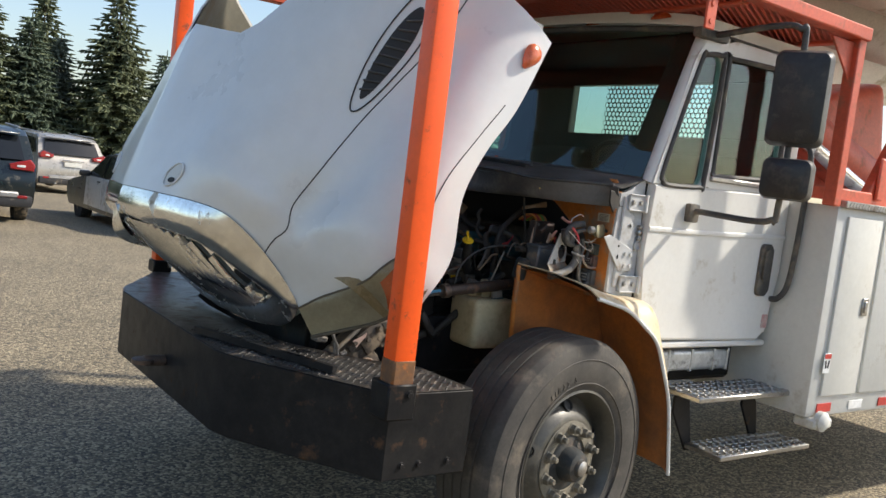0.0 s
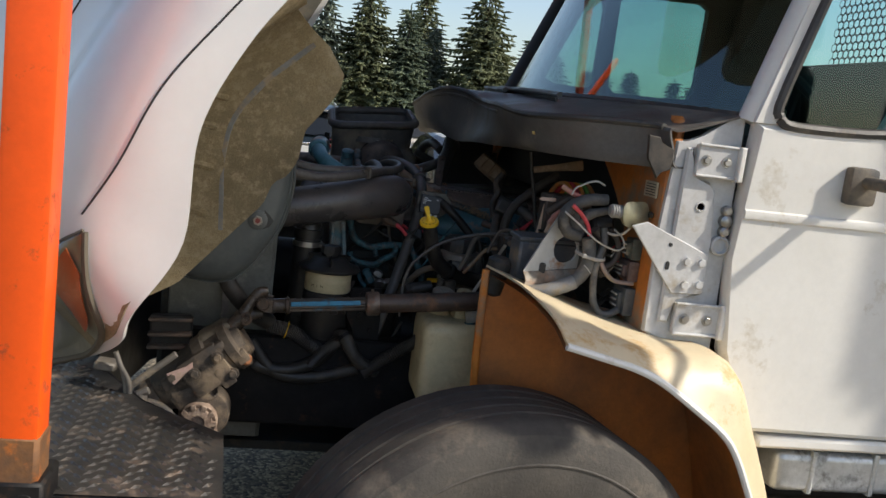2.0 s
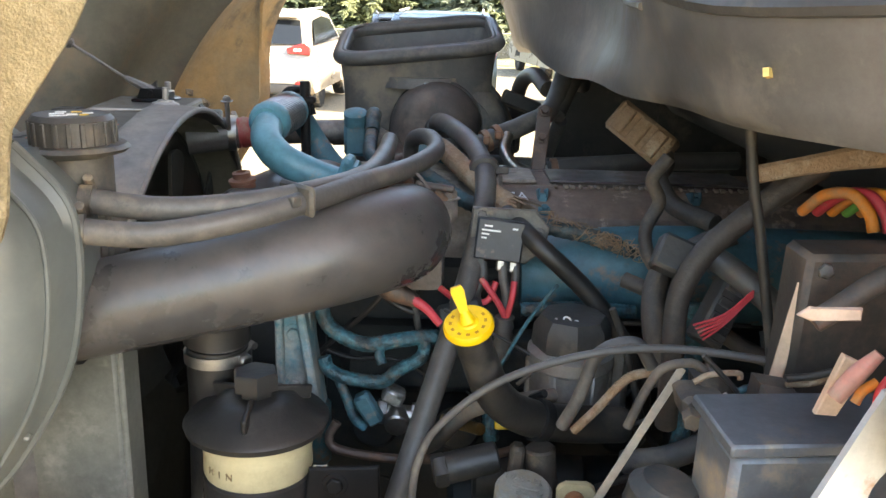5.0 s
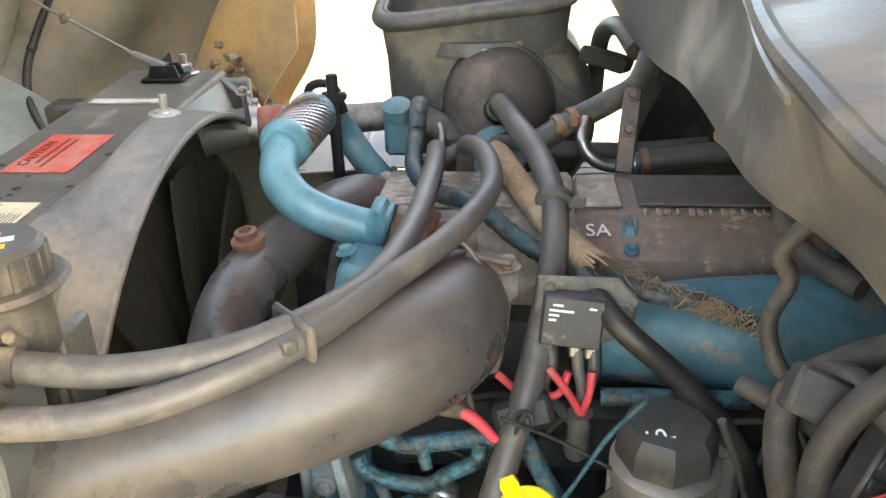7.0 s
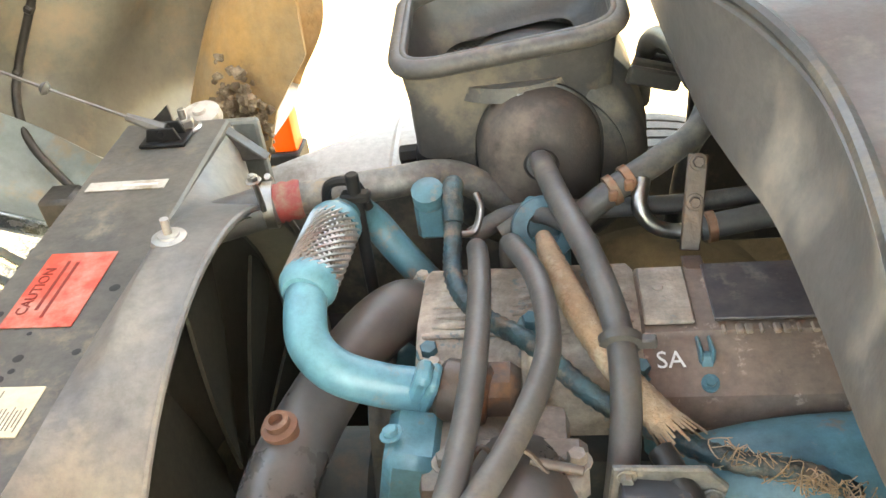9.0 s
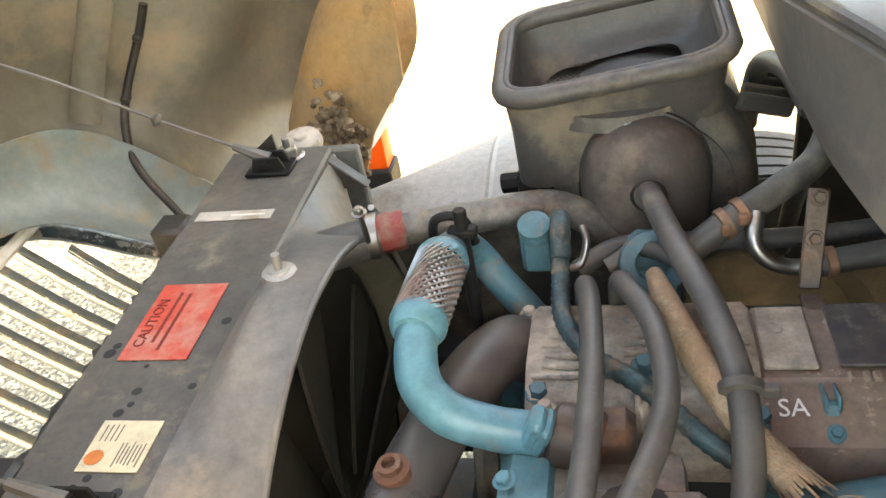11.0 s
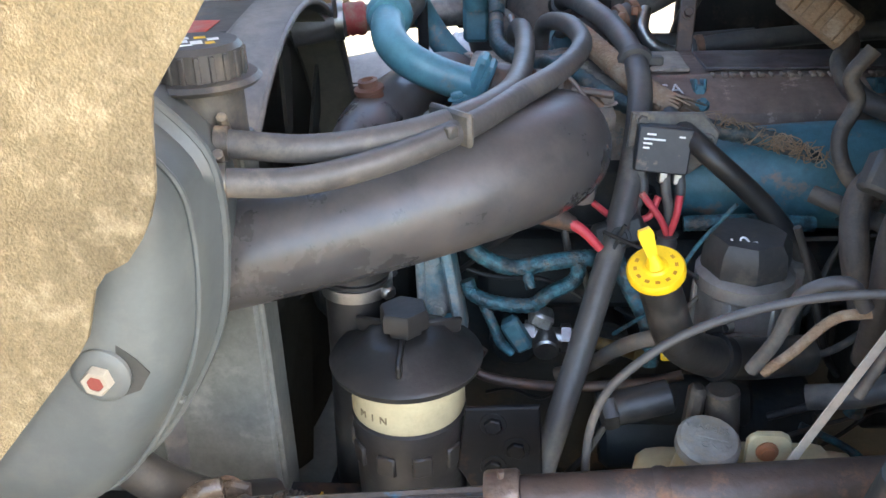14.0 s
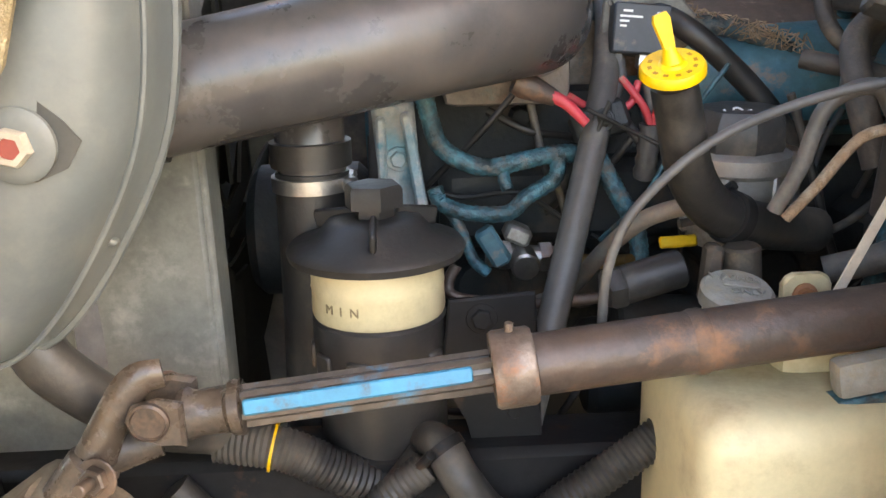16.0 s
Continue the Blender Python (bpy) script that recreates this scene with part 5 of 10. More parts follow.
box(bm, (1.97, -1.16, 1.83), (0.07, 0.02, 0.22), bevel=0.01)
part("outrigger_bracket", bm, RACK_RED, truck)
bm = start()
box(bm, (1.63, -1.15, 1.72), (0.34, 0.14, 0.06), bevel=0.006)
part("rack_base", bm, RACK_RED, truck)
# boom arm, thickened and run forward to keep sun off the engine bay
bm = start()
tube(bm, [(-0.9, -0.30, 2.95), (0.9, -0.42, 2.92), (1.4, -0.50, 2.90), (2.6, -0.65, 2.86), (4.5, -0.8, 2.80)], [0.29, 0.30, 0.30, 0.28, 0.27], 28, 6)
part("boom_shade_arm", bm, mat("beige_boom", (0.55, 0.50, 0.42), 0.5, 0, (0.46, 0.42, 0.35), 3, 0.6, DUST, 0.15, 4, 0.1), truck, "beige fibreglass boom arm, enlarged and repeated to block sun")

# second arm added out of view, only to shade the engine bay
bm = start()
tube(bm, [(-0.7, -0.86, 3.0), (0.9, -0.94, 2.98), (2.6, -1.18, 2.94), (4.5, -1.35, 2.90)], 0.28, 28, 6)
part("boom_shade_arm", bm, bpy.data.materials["beige_boom"], truck, "beige fibreglass boom arm, enlarged and repeated to block sun")

# third arm added out of view to shade the hood's far inside
bm = start()
tube(bm, [(-0.8, 0.26, 2.98), (0.9, 0.24, 2.97), (2.6, 0.22, 2.95), (4.5, 0.2, 2.93)], 0.36, 28, 6)
part("boom_shade_arm", bm, bpy.data.materials["beige_boom"], truck, "beige fibreglass boom arm, enlarged and repeated to block sun")

# ---- engine bay ----
def letters(text, size, m, material, parent, name="lettering", thick=0.0004):
    """Raised letters as one mesh, laid by the matrix m (text runs along local x, faces local z)."""
    cu = bpy.data.curves.new("t", "FONT")
    cu.body, cu.size, cu.extrude, cu.align_x, cu.align_y = text, size, thick, "CENTER", "CENTER"
    cu.resolution_u = 3
    tmp = new("t", cu)
    bpy.context.view_layer.update()
    me = bpy.data.meshes.new_from_object(tmp.evaluated_get(bpy.context.evaluated_depsgraph_get()))
    bpy.data.objects.remove(tmp)
    me.transform(Matrix.Translation(BASE) @ m)
    me.name = name
    me.materials.clear()
    me.materials.append(material)
    ob = new(name, me)
    ob.parent = parent
    return ob


def basis(o, xa, za):
    """A matrix at o with local x along xa and local z along za."""
    z = Vector(za).normalized()
    x = (Vector(xa) - z * Vector(xa).dot(z)).normalized()
    y = z.cross(x)
    return Matrix(((x.x, y.x, z.x, o[0]), (x.y, y.y, z.y, o[1]), (x.z, y.z, z.z, o[2]), (0, 0, 0, 1)))


def mbox(bm, m, s, bevel=0.003):
    vs = bmesh.ops.create_cube(bm, size=1.0, matrix=m @ Matrix.Diagonal((*s, 1)))["verts"]
    if bevel:
        bmesh.ops.bevel(bm, geom=list({e for v in vs for e in v.link_edges}), offset=min(bevel, min(s) * 0.45), segments=1, affect="EDGES")


def clamp_band(bm, p, d, r, w=0.012):
    """A worm-drive hose clamp round a hose of radius r."""
    d = Vector(d).normalized()
    lathe(bm, [(r, -w / 2), (r + 0.002, -w / 2), (r + 0.002, w / 2), (r, w / 2)], p, d, 24)
    s = d.orthogonal().normalized()
    rod(bm, Vector(p) + s * (r + 0.006) - d.cross(s) * 0.012, Vector(p) + s * (r + 0.006) + d.cross(s) * 0.012, 0.005, 8)


def hose(name, pts, r, material, parent, label="", seg=14, **kw):
    bm = start()
    tube(bm, pts, r, seg, 7, **kw)
    return part(name, bm, material, parent, label, 50)


# engine block and head
bm = start()
box(bm, (0.03, 0.07, 1.0), (0.74, 0.34, 0.50), bevel=0.02, seg=2)
box(bm, (0.03, 0.05, 0.72), (0.66, 0.26, 0.14), bevel=0.02)
box(bm, (0.0, -0.125, 1.12), (0.62, 0.06, 0.10), bevel=0.015)
for x in (-0.26, -0.14, -0.02, 0.10, 0.22, 0.34):
    rod(bm, (x, -0.10, 1.02), (x, -0.16, 1.02), 0.035, 16)
    rod(bm, (x + 0.05, -0.10, 1.22), (x + 0.05, -0.135, 1.22), 0.012, 8)
engine = part("engine", bm, BLOCK, truck, "grimy dark blue-green diesel engine block")
# valve cover: ribbed front casting, step, flat rear plate with crimped edge
bm = start()
sec = [(-0.062, 1.235), (-0.066, 1.310), (-0.052, 1.338), (-0.028, 1.352), (0.0, 1.358), (0.092, 1.362), (0.112, 1.350), (0.120, 1.32), (0.124, 1.235)]
prism(bm, sec, "yz", -0.325, -0.086, 0.006)
part("valve_cover", bm, VALVE, engine, "weathered tan and blue valve cover with chipped paint")
rng = random.Random(31)
for i in range(8):
    y = -0.018 + i * 0.0155
    for x0_, x1_ in ((-0.318, -0.232), (-0.226, -0.158), (-0.152, -0.092)):
        bm = start()
        x0_, x1_ = x0_ + rng.uniform(0, 0.014), x1_ - rng.uniform(0, 0.016)
        tube(bm, [(x0_, y, 1.3585), ((x0_ + x1_) / 2, y + rng.uniform(-.003, .003), 1.3605), (x1_, y, 1.3585)], [0.0025, 0.0048, 0.0025], 8, 4)
        part("cast_rib", bm, VALVE, engine)
bm = start()
box(bm, (-0.205, 0.02, 1.330), (0.012, 0.175, 0.062), bevel=0.005)
part("cover_joint", bm, VALVE, engine)
for p_ in ((-0.335, -0.045, 1.30), (-0.33, 0.10, 1.325), (-0.30, -0.066, 1.335)):
    bm = start()
    rod(bm, p_, (p_[0], p_[1], p_[2] + 0.022), 0.013, 14)
    hexbolt(bm, (p_[0], p_[1], p_[2] + 0.022), (0, 0, 1), 0.008, 0.010)
    part("corner_boss", bm, VALVE, engine)
bm = start()
prism(bm, [(-0.070, 1.24), (-0.084, 1.285), (-0.076, 1.318), (-0.050, 1.338), (-0.018, 1.346), (-0.014, 1.351), (0.095, 1.354), (0.112, 1.335), (0.116, 1.24)], "yz", -0.086, 0.46, 0.004)
part("rear_valve_cover", bm, mat("brown_cover", (0.21, 0.15, 0.12), 0.5, 0, (0.13, 0.095, 0.08), 14, 0.8, (0.36, 0.28, 0.235), 0.2, 20, 0.2, 90, speck=0.3, soft=0.05), engine, "brown rear valve cover with a crimped ridge")
bm = start()
box(bm, (-0.056, 0.043, 1.3555), (0.052, 0.098, 0.006), bevel=0.002)
rod(bm, (-0.062, 0.052, 1.356), (-0.062, 0.052, 1.3600), 0.006)
part("cover_plate", bm, VALVE, engine)
bm = start()
box(bm, (0.14, 0.046, 1.3560), (0.30, 0.098, 0.004), bevel=0.001)
part("emission_label", bm, mat("dark_label", (0.05, 0.045, 0.05), 0.35, 0, (0.11, 0.09, 0.085), 25, 0.7, (0.2, 0.17, 0.15), 0.2, 30, 0.05), engine, "dark peeling data label")
for i in range(26):
    bm = start()
    box(bm, (-0.002 + i * 0.0125 + (0.003 if i % 3 == 1 else 0), -0.013, 1.3515), (0.0075 if i % 3 else 0.0045, 0.013, 0.006), bevel=0.0015)
    part("crimp_tooth", bm, mat("crimp_steel", (0.26, 0.20, 0.16), 0.5, 0.2, None, 30, 0.5) if i == 0 else bpy.data.materials["crimp_steel"], engine)
for x in (-0.024, 0.20):
    bm = start()
    for dx_ in (-0.006, 0.006):
        box(bm, (x + dx_, -0.034, 1.344), (0.004, 0.034, 0.015), (-14, 0, 0), 0.002)
    box(bm, (x, -0.046, 1.336), (0.016, 0.012, 0.022), (-24, 0, 0), 0.003)
    lathe(bm, [(0.009, -0.01), (0.009, 0.003), (0.006, 0.005)], (x + 0.001, -0.066, 1.325), (0, -0.5, 1), 16)
    hexbolt(bm, (x + 0.001, -0.067, 1.328), (0, -0.5, 1), 0.006, 0.006)
    part("cover_clip", bm, BLUE, engine, "blue-painted cover clamp")
for x, y, z in ((-0.31, -0.03, 1.345), (-0.20, -0.012, 1.366), (-0.20, 0.22, 1.366), (-0.09, -0.05, 1.33)):
    bm = start()
    hexbolt(bm, (x, y, z), (0, -0.2, 1), 0.010, 0.012)
    part("cover_bolt", bm, BLUE, engine)
letters("SA", 0.026, basis((-0.060, -0.0475, 1.3415), (1, 0, 0.05), (0, -0.5, 1)), WHITEINK, engine, "chalk_mark")
# intake manifold, big rounded blue casting, and the head behind it
bm = start()
tube(bm, [(-0.06, -0.13, 1.25), (0.05, -0.13, 1.255), (0.20, -0.13, 1.255), (0.45, -0.12, 1.25)], [0.045, 0.062, 0.068, 0.068], 22, 6, flat=1.0)
box(bm, (0.17, -0.07, 1.23), (0.52, 0.05, 0.06), bevel=0.012)
part("intake_manifold", bm, BLUE, engine, "blue intake manifold with chipped paint")
bm = start()
box(bm, (-0.235, -0.16, 1.295), (0.14, 0.11, 0.10), bevel=0.015, seg=2)
box(bm, (-0.215, -0.20, 1.355), (0.13, 0.06, 0.03), bevel=0.008)
for x in (-0.275, -0.16):
    hexbolt(bm, (x, -0.205, 1.37), (0, 0, 1), 0.009, 0.012)
part("intake_elbow", bm, mat("dirty_elbow", (0.23, 0.195, 0.165), 0.55, 0.2, (0.13, 0.11, 0.095), 20, 0.85, (0.10, 0.15, 0.16), 0.08, 24, 0.4, 90, speck=0.35), engine, "dirty cast aluminium intake elbow")
bm = start()
box(bm, (-0.318, -0.155, 1.315), (0.055, 0.075, 0.085), (0, 12, 0), 0.01)
hexbolt(bm, (-0.33, -0.165, 1.365), (-0.2, 0, 1), 0.008)
part("egr_valve_body", bm, BLUEBR, engine, "bright blue valve housing")
bm = start()
rod(bm, (-0.29, -0.10, 1.36), (-0.24, -0.11, 1.355), 0.032, 20)
box(bm, (-0.235, -0.10, 1.35), (0.05, 0.05, 0.06), bevel=0.01)
part("egr_port", bm, RUST, engine)
# exhaust-gas pipe: blue elbow, braided flex, second leg
hose("egr_pipe", [(-0.305, -0.104, 1.362), (-0.345, -0.110, 1.376), (-0.388, -0.110, 1.396), (-0.414, -0.092, 1.414), (-0.424, -0.060, 1.427), (-0.426, -0.022, 1.436)], 0.0222, BLUEBR, engine, "bright blue exhaust-gas elbow pipe", 20)
bm = start()
mbox(bm, basis((-0.312, -0.113, 1.368), (0.15, 1, 0.2), (-1, 0.05, 0.4)), (0.03, 0.085, 0.016), 0.005)
mbox(bm, basis((-0.302, -0.112, 1.363), (0.15, 1, 0.2), (-1, 0.05, 0.4)), (0.034, 0.075, 0.012), 0.004)
part("pipe_flange", bm, BLUEBR, engine)
fx0, fx1 = Vector((-0.426, -0.020, 1.437)), Vector((-0.418, 0.078, 1.441))
bm = start()
rod(bm, fx0, fx1, 0.0272, 28)
part("flex_core", bm, STEEL, engine)
axd = (fx1 - fx0).normalized()
ea, eb = axd.orthogonal().normalized(), axd.cross(axd.orthogonal().normalized())
bm = start()
for sgn in (1, -1):
    for k in range(22):
        pts = []
        for i in range(9):
            a = 2 * math.pi * k / 22 + sgn * i / 8 * 2.6
            pts.append(fx0 + (fx1 - fx0) * i / 8 + (ea * math.cos(a) + eb * math.sin(a)) * (0.0285 + 0.0006 * sgn))
        tube(bm, pts, 0.0021, 5, 2)
part("braid", bm, STEEL, engine, "braided steel flex section")["kind"] = "stuff"
for p, d in ((fx0, -axd), (fx1, axd)):
    bm = start()
    lathe(bm, [(0.030, -0.006), (0.031, 0.006), (0.027, 0.016), (0.0235, 0.02)], p, d, 28)
    part("flex_collar", bm, BLUEBR, engine)
hose("egr_pipe", [(-0.417, 0.085, 1.442), (-0.414, 0.112, 1.438), (-0.408, 0.150, 1.418), (-0.393, 0.170, 1.385), (-0.368, 0.160, 1.352), (-0.335, 0.135, 1.325), (-0.30, 0.11, 1.295)], 0.0195, BLUE, engine, "blue exhaust-gas pipe", 18)
bm = start()
tube(bm, [(-0.437, 0.128, 1.43), (-0.43, 0.13, 1.466), (-0.40, 0.132, 1.466), (-0.388, 0.134, 1.43)], 0.006, 8, 6)
rod(bm, (-0.398, 0.12, 1.31), (-0.398, 0.12, 1.485), 0.008, 10)
box(bm, (-0.398, 0.12, 1.455), (0.035, 0.018, 0.012), bevel=0.003)
part("pipe_support", bm, BLACKSTEEL, engine, "dark steel support stud and strap")
# upper coolant pipe with its cap
hose("coolant_pipe", [(-0.441, -0.298, 1.165), (-0.442, -0.292, 1.235), (-0.443, -0.262, 1.295), (-0.438, -0.205, 1.330), (-0.425, -0.13, 1.340), (-0.40, -0.04, 1.342), (-0.372, 0.03, 1.338), (-0.345, 0.075, 1.322), (-0.325, 0.10, 1.27)],
             [0.034, 0.035, 0.036, 0.037, 0.035, 0.035, 0.036, 0.036, 0.034], PIPE, engine, "black-brown coolant pipe with a plug boss", 24)
bm = start()
lathe(bm, [(0.018, -0.02), (0.016, 0.006), (0.018, 0.007), (0.018, 0.011), (0.012, 0.013), (0.012, 0.020), (0.007, 0.021), (0.006, 0.014), (0, 0.014)], (-0.434, -0.166, 1.370), (-0.1, -0.1, 1), 20)
part("pipe_plug", bm, mat("rust_plug", (0.17, 0.075, 0.045), 0.6, 0.2, (0.12, 0.06, 0.04), 30, 0.6, DUST, 0.2, 30, 0.2), engine, "rusty threaded plug")
hose("lower_radiator_hose", [(-0.441, -0.299, 1.20), (-0.443, -0.300, 1.08), (-0.448, -0.300, 0.93), (-0.45, -0.30, 0.80)], 0.037, SOOT, engine, "thick black radiator hose", 24)
bm = start()
lathe(bm, [(0.0405, -0.012), (0.0405, 0.012)], (-0.441, -0.299, 1.218), (0, 0, 1), 28)
part("hose_collar", bm, SOOT, engine, "black rubber hose collar")
bm = start()
clamp_band(bm, (-0.441, -0.299, 1.189), (0, 0, 1), 0.0390, 0.014)
box(bm, (-0.403, -0.320, 1.189), (0.016, 0.014, 0.014), (0, 0, 40), 0.003)
part("hose_clamp", bm, STEEL, engine, "bright steel hose clamp")
bm = start()
box(bm, (-0.355, -0.23, 1.19), (0.045, 0.05, 0.14), (0, -4, 0), 0.006)
box(bm, (-0.335, -0.245, 1.17), (0.012, 0.06, 0.16), (0, -8, 0), 0.003)
box(bm, (-0.372, -0.245, 1.17), (0.010, 0.05, 0.15), (0, 0, 0), 0.003)
for z in (1.13, 1.20):
    hexbolt(bm, (-0.355, -0.256, z), (0, -1, 0), 0.009)
part("pump_bracket", bm, mat("flaking_blue", (0.07, 0.19, 0.24), 0.5, 0.1, (0.26, 0.26, 0.24), 26, 0.9, (0.36, 0.35, 0.32), 0.35, 30, 0.25, speck=0.3), engine, "aluminium bracket with flaking blue paint")
# big charge-air pipe
hose("charge_air_pipe", [(-0.64, -0.468, 1.278), (-0.55, -0.456, 1.294), (-0.45, -0.435, 1.312), (-0.35, -0.400, 1.330), (-0.27, -0.352, 1.342), (-0.222, -0.298, 1.344), (-0.213, -0.23, 1.338), (-0.213, -0.19, 1.325)],
              [0.050, 0.050, 0.051, 0.054, 0.058, 0.058, 0.055, 0.052], PIPE, engine, "large black-brown charge-air elbow pipe", 36)
bm = start()
clamp_band(bm, (-0.213, -0.218, 1.331), (0, 1, -0.1), 0.0545, 0.014)
tube(bm, [(-0.255, -0.225, 1.385), (-0.24, -0.215, 1.402), (-0.225, -0.225, 1.392), (-0.205, -0.222, 1.405), (-0.185, -0.23, 1.385)], 0.0025, 6, 6)
rod(bm, (-0.20, -0.222, 1.392), (-0.155, -0.230, 1.387), 0.0045)
part("pipe_clamp", bm, RUST, engine)
bm = start()
tube(bm, [(-0.66, -0.471, 1.274), (-0.60, -0.463, 1.285), (-0.545, -0.455, 1.295)], 0.0540, 32, 4)
part("hose_sleeve", bm, SOOT, engine, "black rubber sleeve on the charge pipe")
# heater relay on its plate
bm = start()
prism(bm, [(-0.135, 1.30), (-0.06, 1.285), (-0.035, 1.305), (-0.03, 1.335), (-0.05, 1.358), (-0.13, 1.36)], "xz", -0.205, -0.198, 0.002)
hexbolt(bm, (-0.045, -0.206, 1.325), (0, -1, 0), 0.007)
hexbolt(bm, (-0.118, -0.206, 1.352), (0, -1, 0), 0.006)
part("relay_plate", bm, mat("dull_plate", (0.23, 0.22, 0.20), 0.5, 0.4, (0.12, 0.11, 0.10), 30, 0.9, DUST, 0.15, 30, 0.25, speck=0.3), engine)
bm = start()
mr = basis((-0.096, -0.220, 1.322), (1, 0, -0.10), (0, -1, 0.16))
mbox(bm, mr, (0.060, 0.052, 0.026), 0.002)
part("relay", bm, mat("relay_grey", (0.042, 0.045, 0.052), 0.42, 0, (0.055, 0.056, 0.06), 30, 0.4, DUST, 0.04, 30, 0.05), engine, "dark grey heater relay with small white print")
bm = start()
for w, x, y in ((0.010, -0.016, 0.017), (0.024, -0.012, 0.0115), (0.010, -0.019, 0.0065), (0.007, -0.020, 0.0015), (0.007, 0.018, 0.0165)):
    mbox(bm, mr @ Matrix.Translation((x, y, 0.0133)), (w, 0.0022, 0.0004), 0)
part("relay_print", bm, WHITEINK, engine)
for i, dx in enumerate((-0.02, 0.006, 0.022)):
    bm = start()
    mbox(bm, mr @ Matrix.Translation((dx, -0.032, -0.002)), (0.011, 0.016, 0.012), 0.002)
    part("terminal", bm, STEEL if i else BLACKPL, engine)
    bx = -0.096 + dx
    hose("relay_lead", [(bx, -0.222, 1.292), (bx + 0.001, -0.23, 1.272), (bx + (-0.006, 0.006, -0.004)[i], -0.232, 1.245), (-0.088, -0.228, 1.20)], 0.006, BLACKPL if i != 1 else RUBBER, engine, "", 10)
hose("red_lead", [(-0.098, -0.235, 1.27), (-0.11, -0.24, 1.245), (-0.145, -0.235, 1.243), (-0.17, -0.22, 1.255)], 0.0042, REDWIRE, engine, "red insulated cable", 10)
hose("red_lead", [(-0.118, -0.237, 1.275), (-0.095, -0.245, 1.245), (-0.082, -0.24, 1.215)], 0.0042, REDWIRE, engine, "", 10)
hose("red_lead", [(-0.075, -0.238, 1.272), (-0.078, -0.245, 1.25), (-0.085, -0.24, 1.215)], 0.0042, REDWIRE, engine, "", 10)
hose("boot", [(-0.085, -0.24, 1.225), (-0.086, -0.238, 1.195), (-0.088, -0.23, 1.165)], 0.013, RUBBER, engine, "", 12, ripple=0.15, pitch=0.012)
# breather hose
hose("breather_hose", [(-0.186, 0.288, 1.391), (-0.184, 0.255, 1.408), (-0.164, 0.15, 1.416), (-0.130, 0.03, 1.406), (-0.112, -0.065, 1.384), (-0.114, -0.15, 1.348), (-0.135, -0.235, 1.268), (-0.170, -0.30, 1.165), (-0.212, -0.36, 1.04), (-0.24, -0.39, 0.95)], 0.0150, RUBBER, engine, "long grey-black breather hose", 18)
bm = start()
lathe(bm, [(0.0150, -0.008), (0.021, -0.005), (0.022, 0.004), (0.0150, 0.008)], (-0.112, -0.065, 1.384), (0.0, 0.85, 0.3), 20)
box(bm, (-0.087, -0.066, 1.384), (0.02, 0.012, 0.012), bevel=0.002)
part("hose_band", bm, RUBBER, engine)
# twin coolant hoses from the degas tank
hose("coolant_hose", [(-0.510, -0.478, 1.419), (-0.44, -0.466, 1.410), (-0.37, -0.440, 1.411), (-0.31, -0.390, 1.414), (-0.27, -0.31, 1.413), (-0.255, -0.20, 1.409), (-0.250, -0.08, 1.412), (-0.254, 0.03, 1.407), (-0.262, 0.10, 1.388), (-0.265, 0.122, 1.345)], 0.0125, RUBBER, engine, "grey rubber coolant hose", 14)
hose("coolant_hose", [(-0.503, -0.521, 1.400), (-0.44, -0.499, 1.393), (-0.37, -0.462, 1.399), (-0.31, -0.408, 1.408), (-0.26, -0.32, 1.412), (-0.212, -0.215, 1.411), (-0.182, -0.11, 1.415), (-0.190, -0.01, 1.418), (-0.214, 0.065, 1.408), (-0.224, 0.105, 1.388), (-0.226, 0.122, 1.345)], 0.0125, RUBBER, engine, "grey rubber coolant hose", 14)
bm = start()
mbox(bm, basis((-0.320, -0.406, 1.411), (0.7, 0.7, 0.1), (0, 0, 1)), (0.008, 0.058, 0.032), 0.003)
mbox(bm, basis((-0.318, -0.432, 1.413), (0.7, 0.7, 0.1), (0, 0, 1)), (0.012, 0.010, 0.012), 0.002)
part("cable_tie", bm, BLACKPL, engine)
# harness along the head: taped loom with frayed wrap
hose("taped_loom", [(-0.291, 0.165, 1.42), (-0.290, 0.11, 1.395), (-0.285, 0.05, 1.380), (-0.255, 0.0, 1.372), (-0.20, -0.05, 1.372), (-0.14, -0.10, 1.345), (-0.08, -0.135, 1.33), (-0.02, -0.165, 1.325), (0.05, -0.17, 1.31), (0.11, -0.175, 1.275), (0.13, -0.18, 1.22)], 0.0115, mat("loom_tape", (0.022, 0.028, 0.03), 0.45, 0, (0.03, 0.085, 0.10), 45, 0.9, (0.16, 0.13, 0.1), 0.25, 30, 0.4, 200), engine, "taped wiring loom", 12, ripple=0.13, pitch=0.010)
hose("frayed_wrap", [(-0.185, 0.12, 1.386), (-0.175, 0.06, 1.394), (-0.148, -0.02, 1.382), (-0.112, -0.09, 1.362), (-0.075, -0.14, 1.345)], [0.010, 0.0145, 0.016, 0.0155, 0.018], CLOTH, engine, "frayed brown cloth wrap round a cable", 16, ripple=0.06, pitch=0.012)
hose("wrapped_cable", [(-0.085, -0.17, 1.345), (-0.05, -0.235, 1.323), (0.013, -0.245, 1.267), (0.06, -0.25, 1.209), (0.091, -0.25, 1.149), (0.10, -0.26, 1.08)], 0.0125, SOOT, engine, "", 12)
rng = random.Random(4)
bm = start()
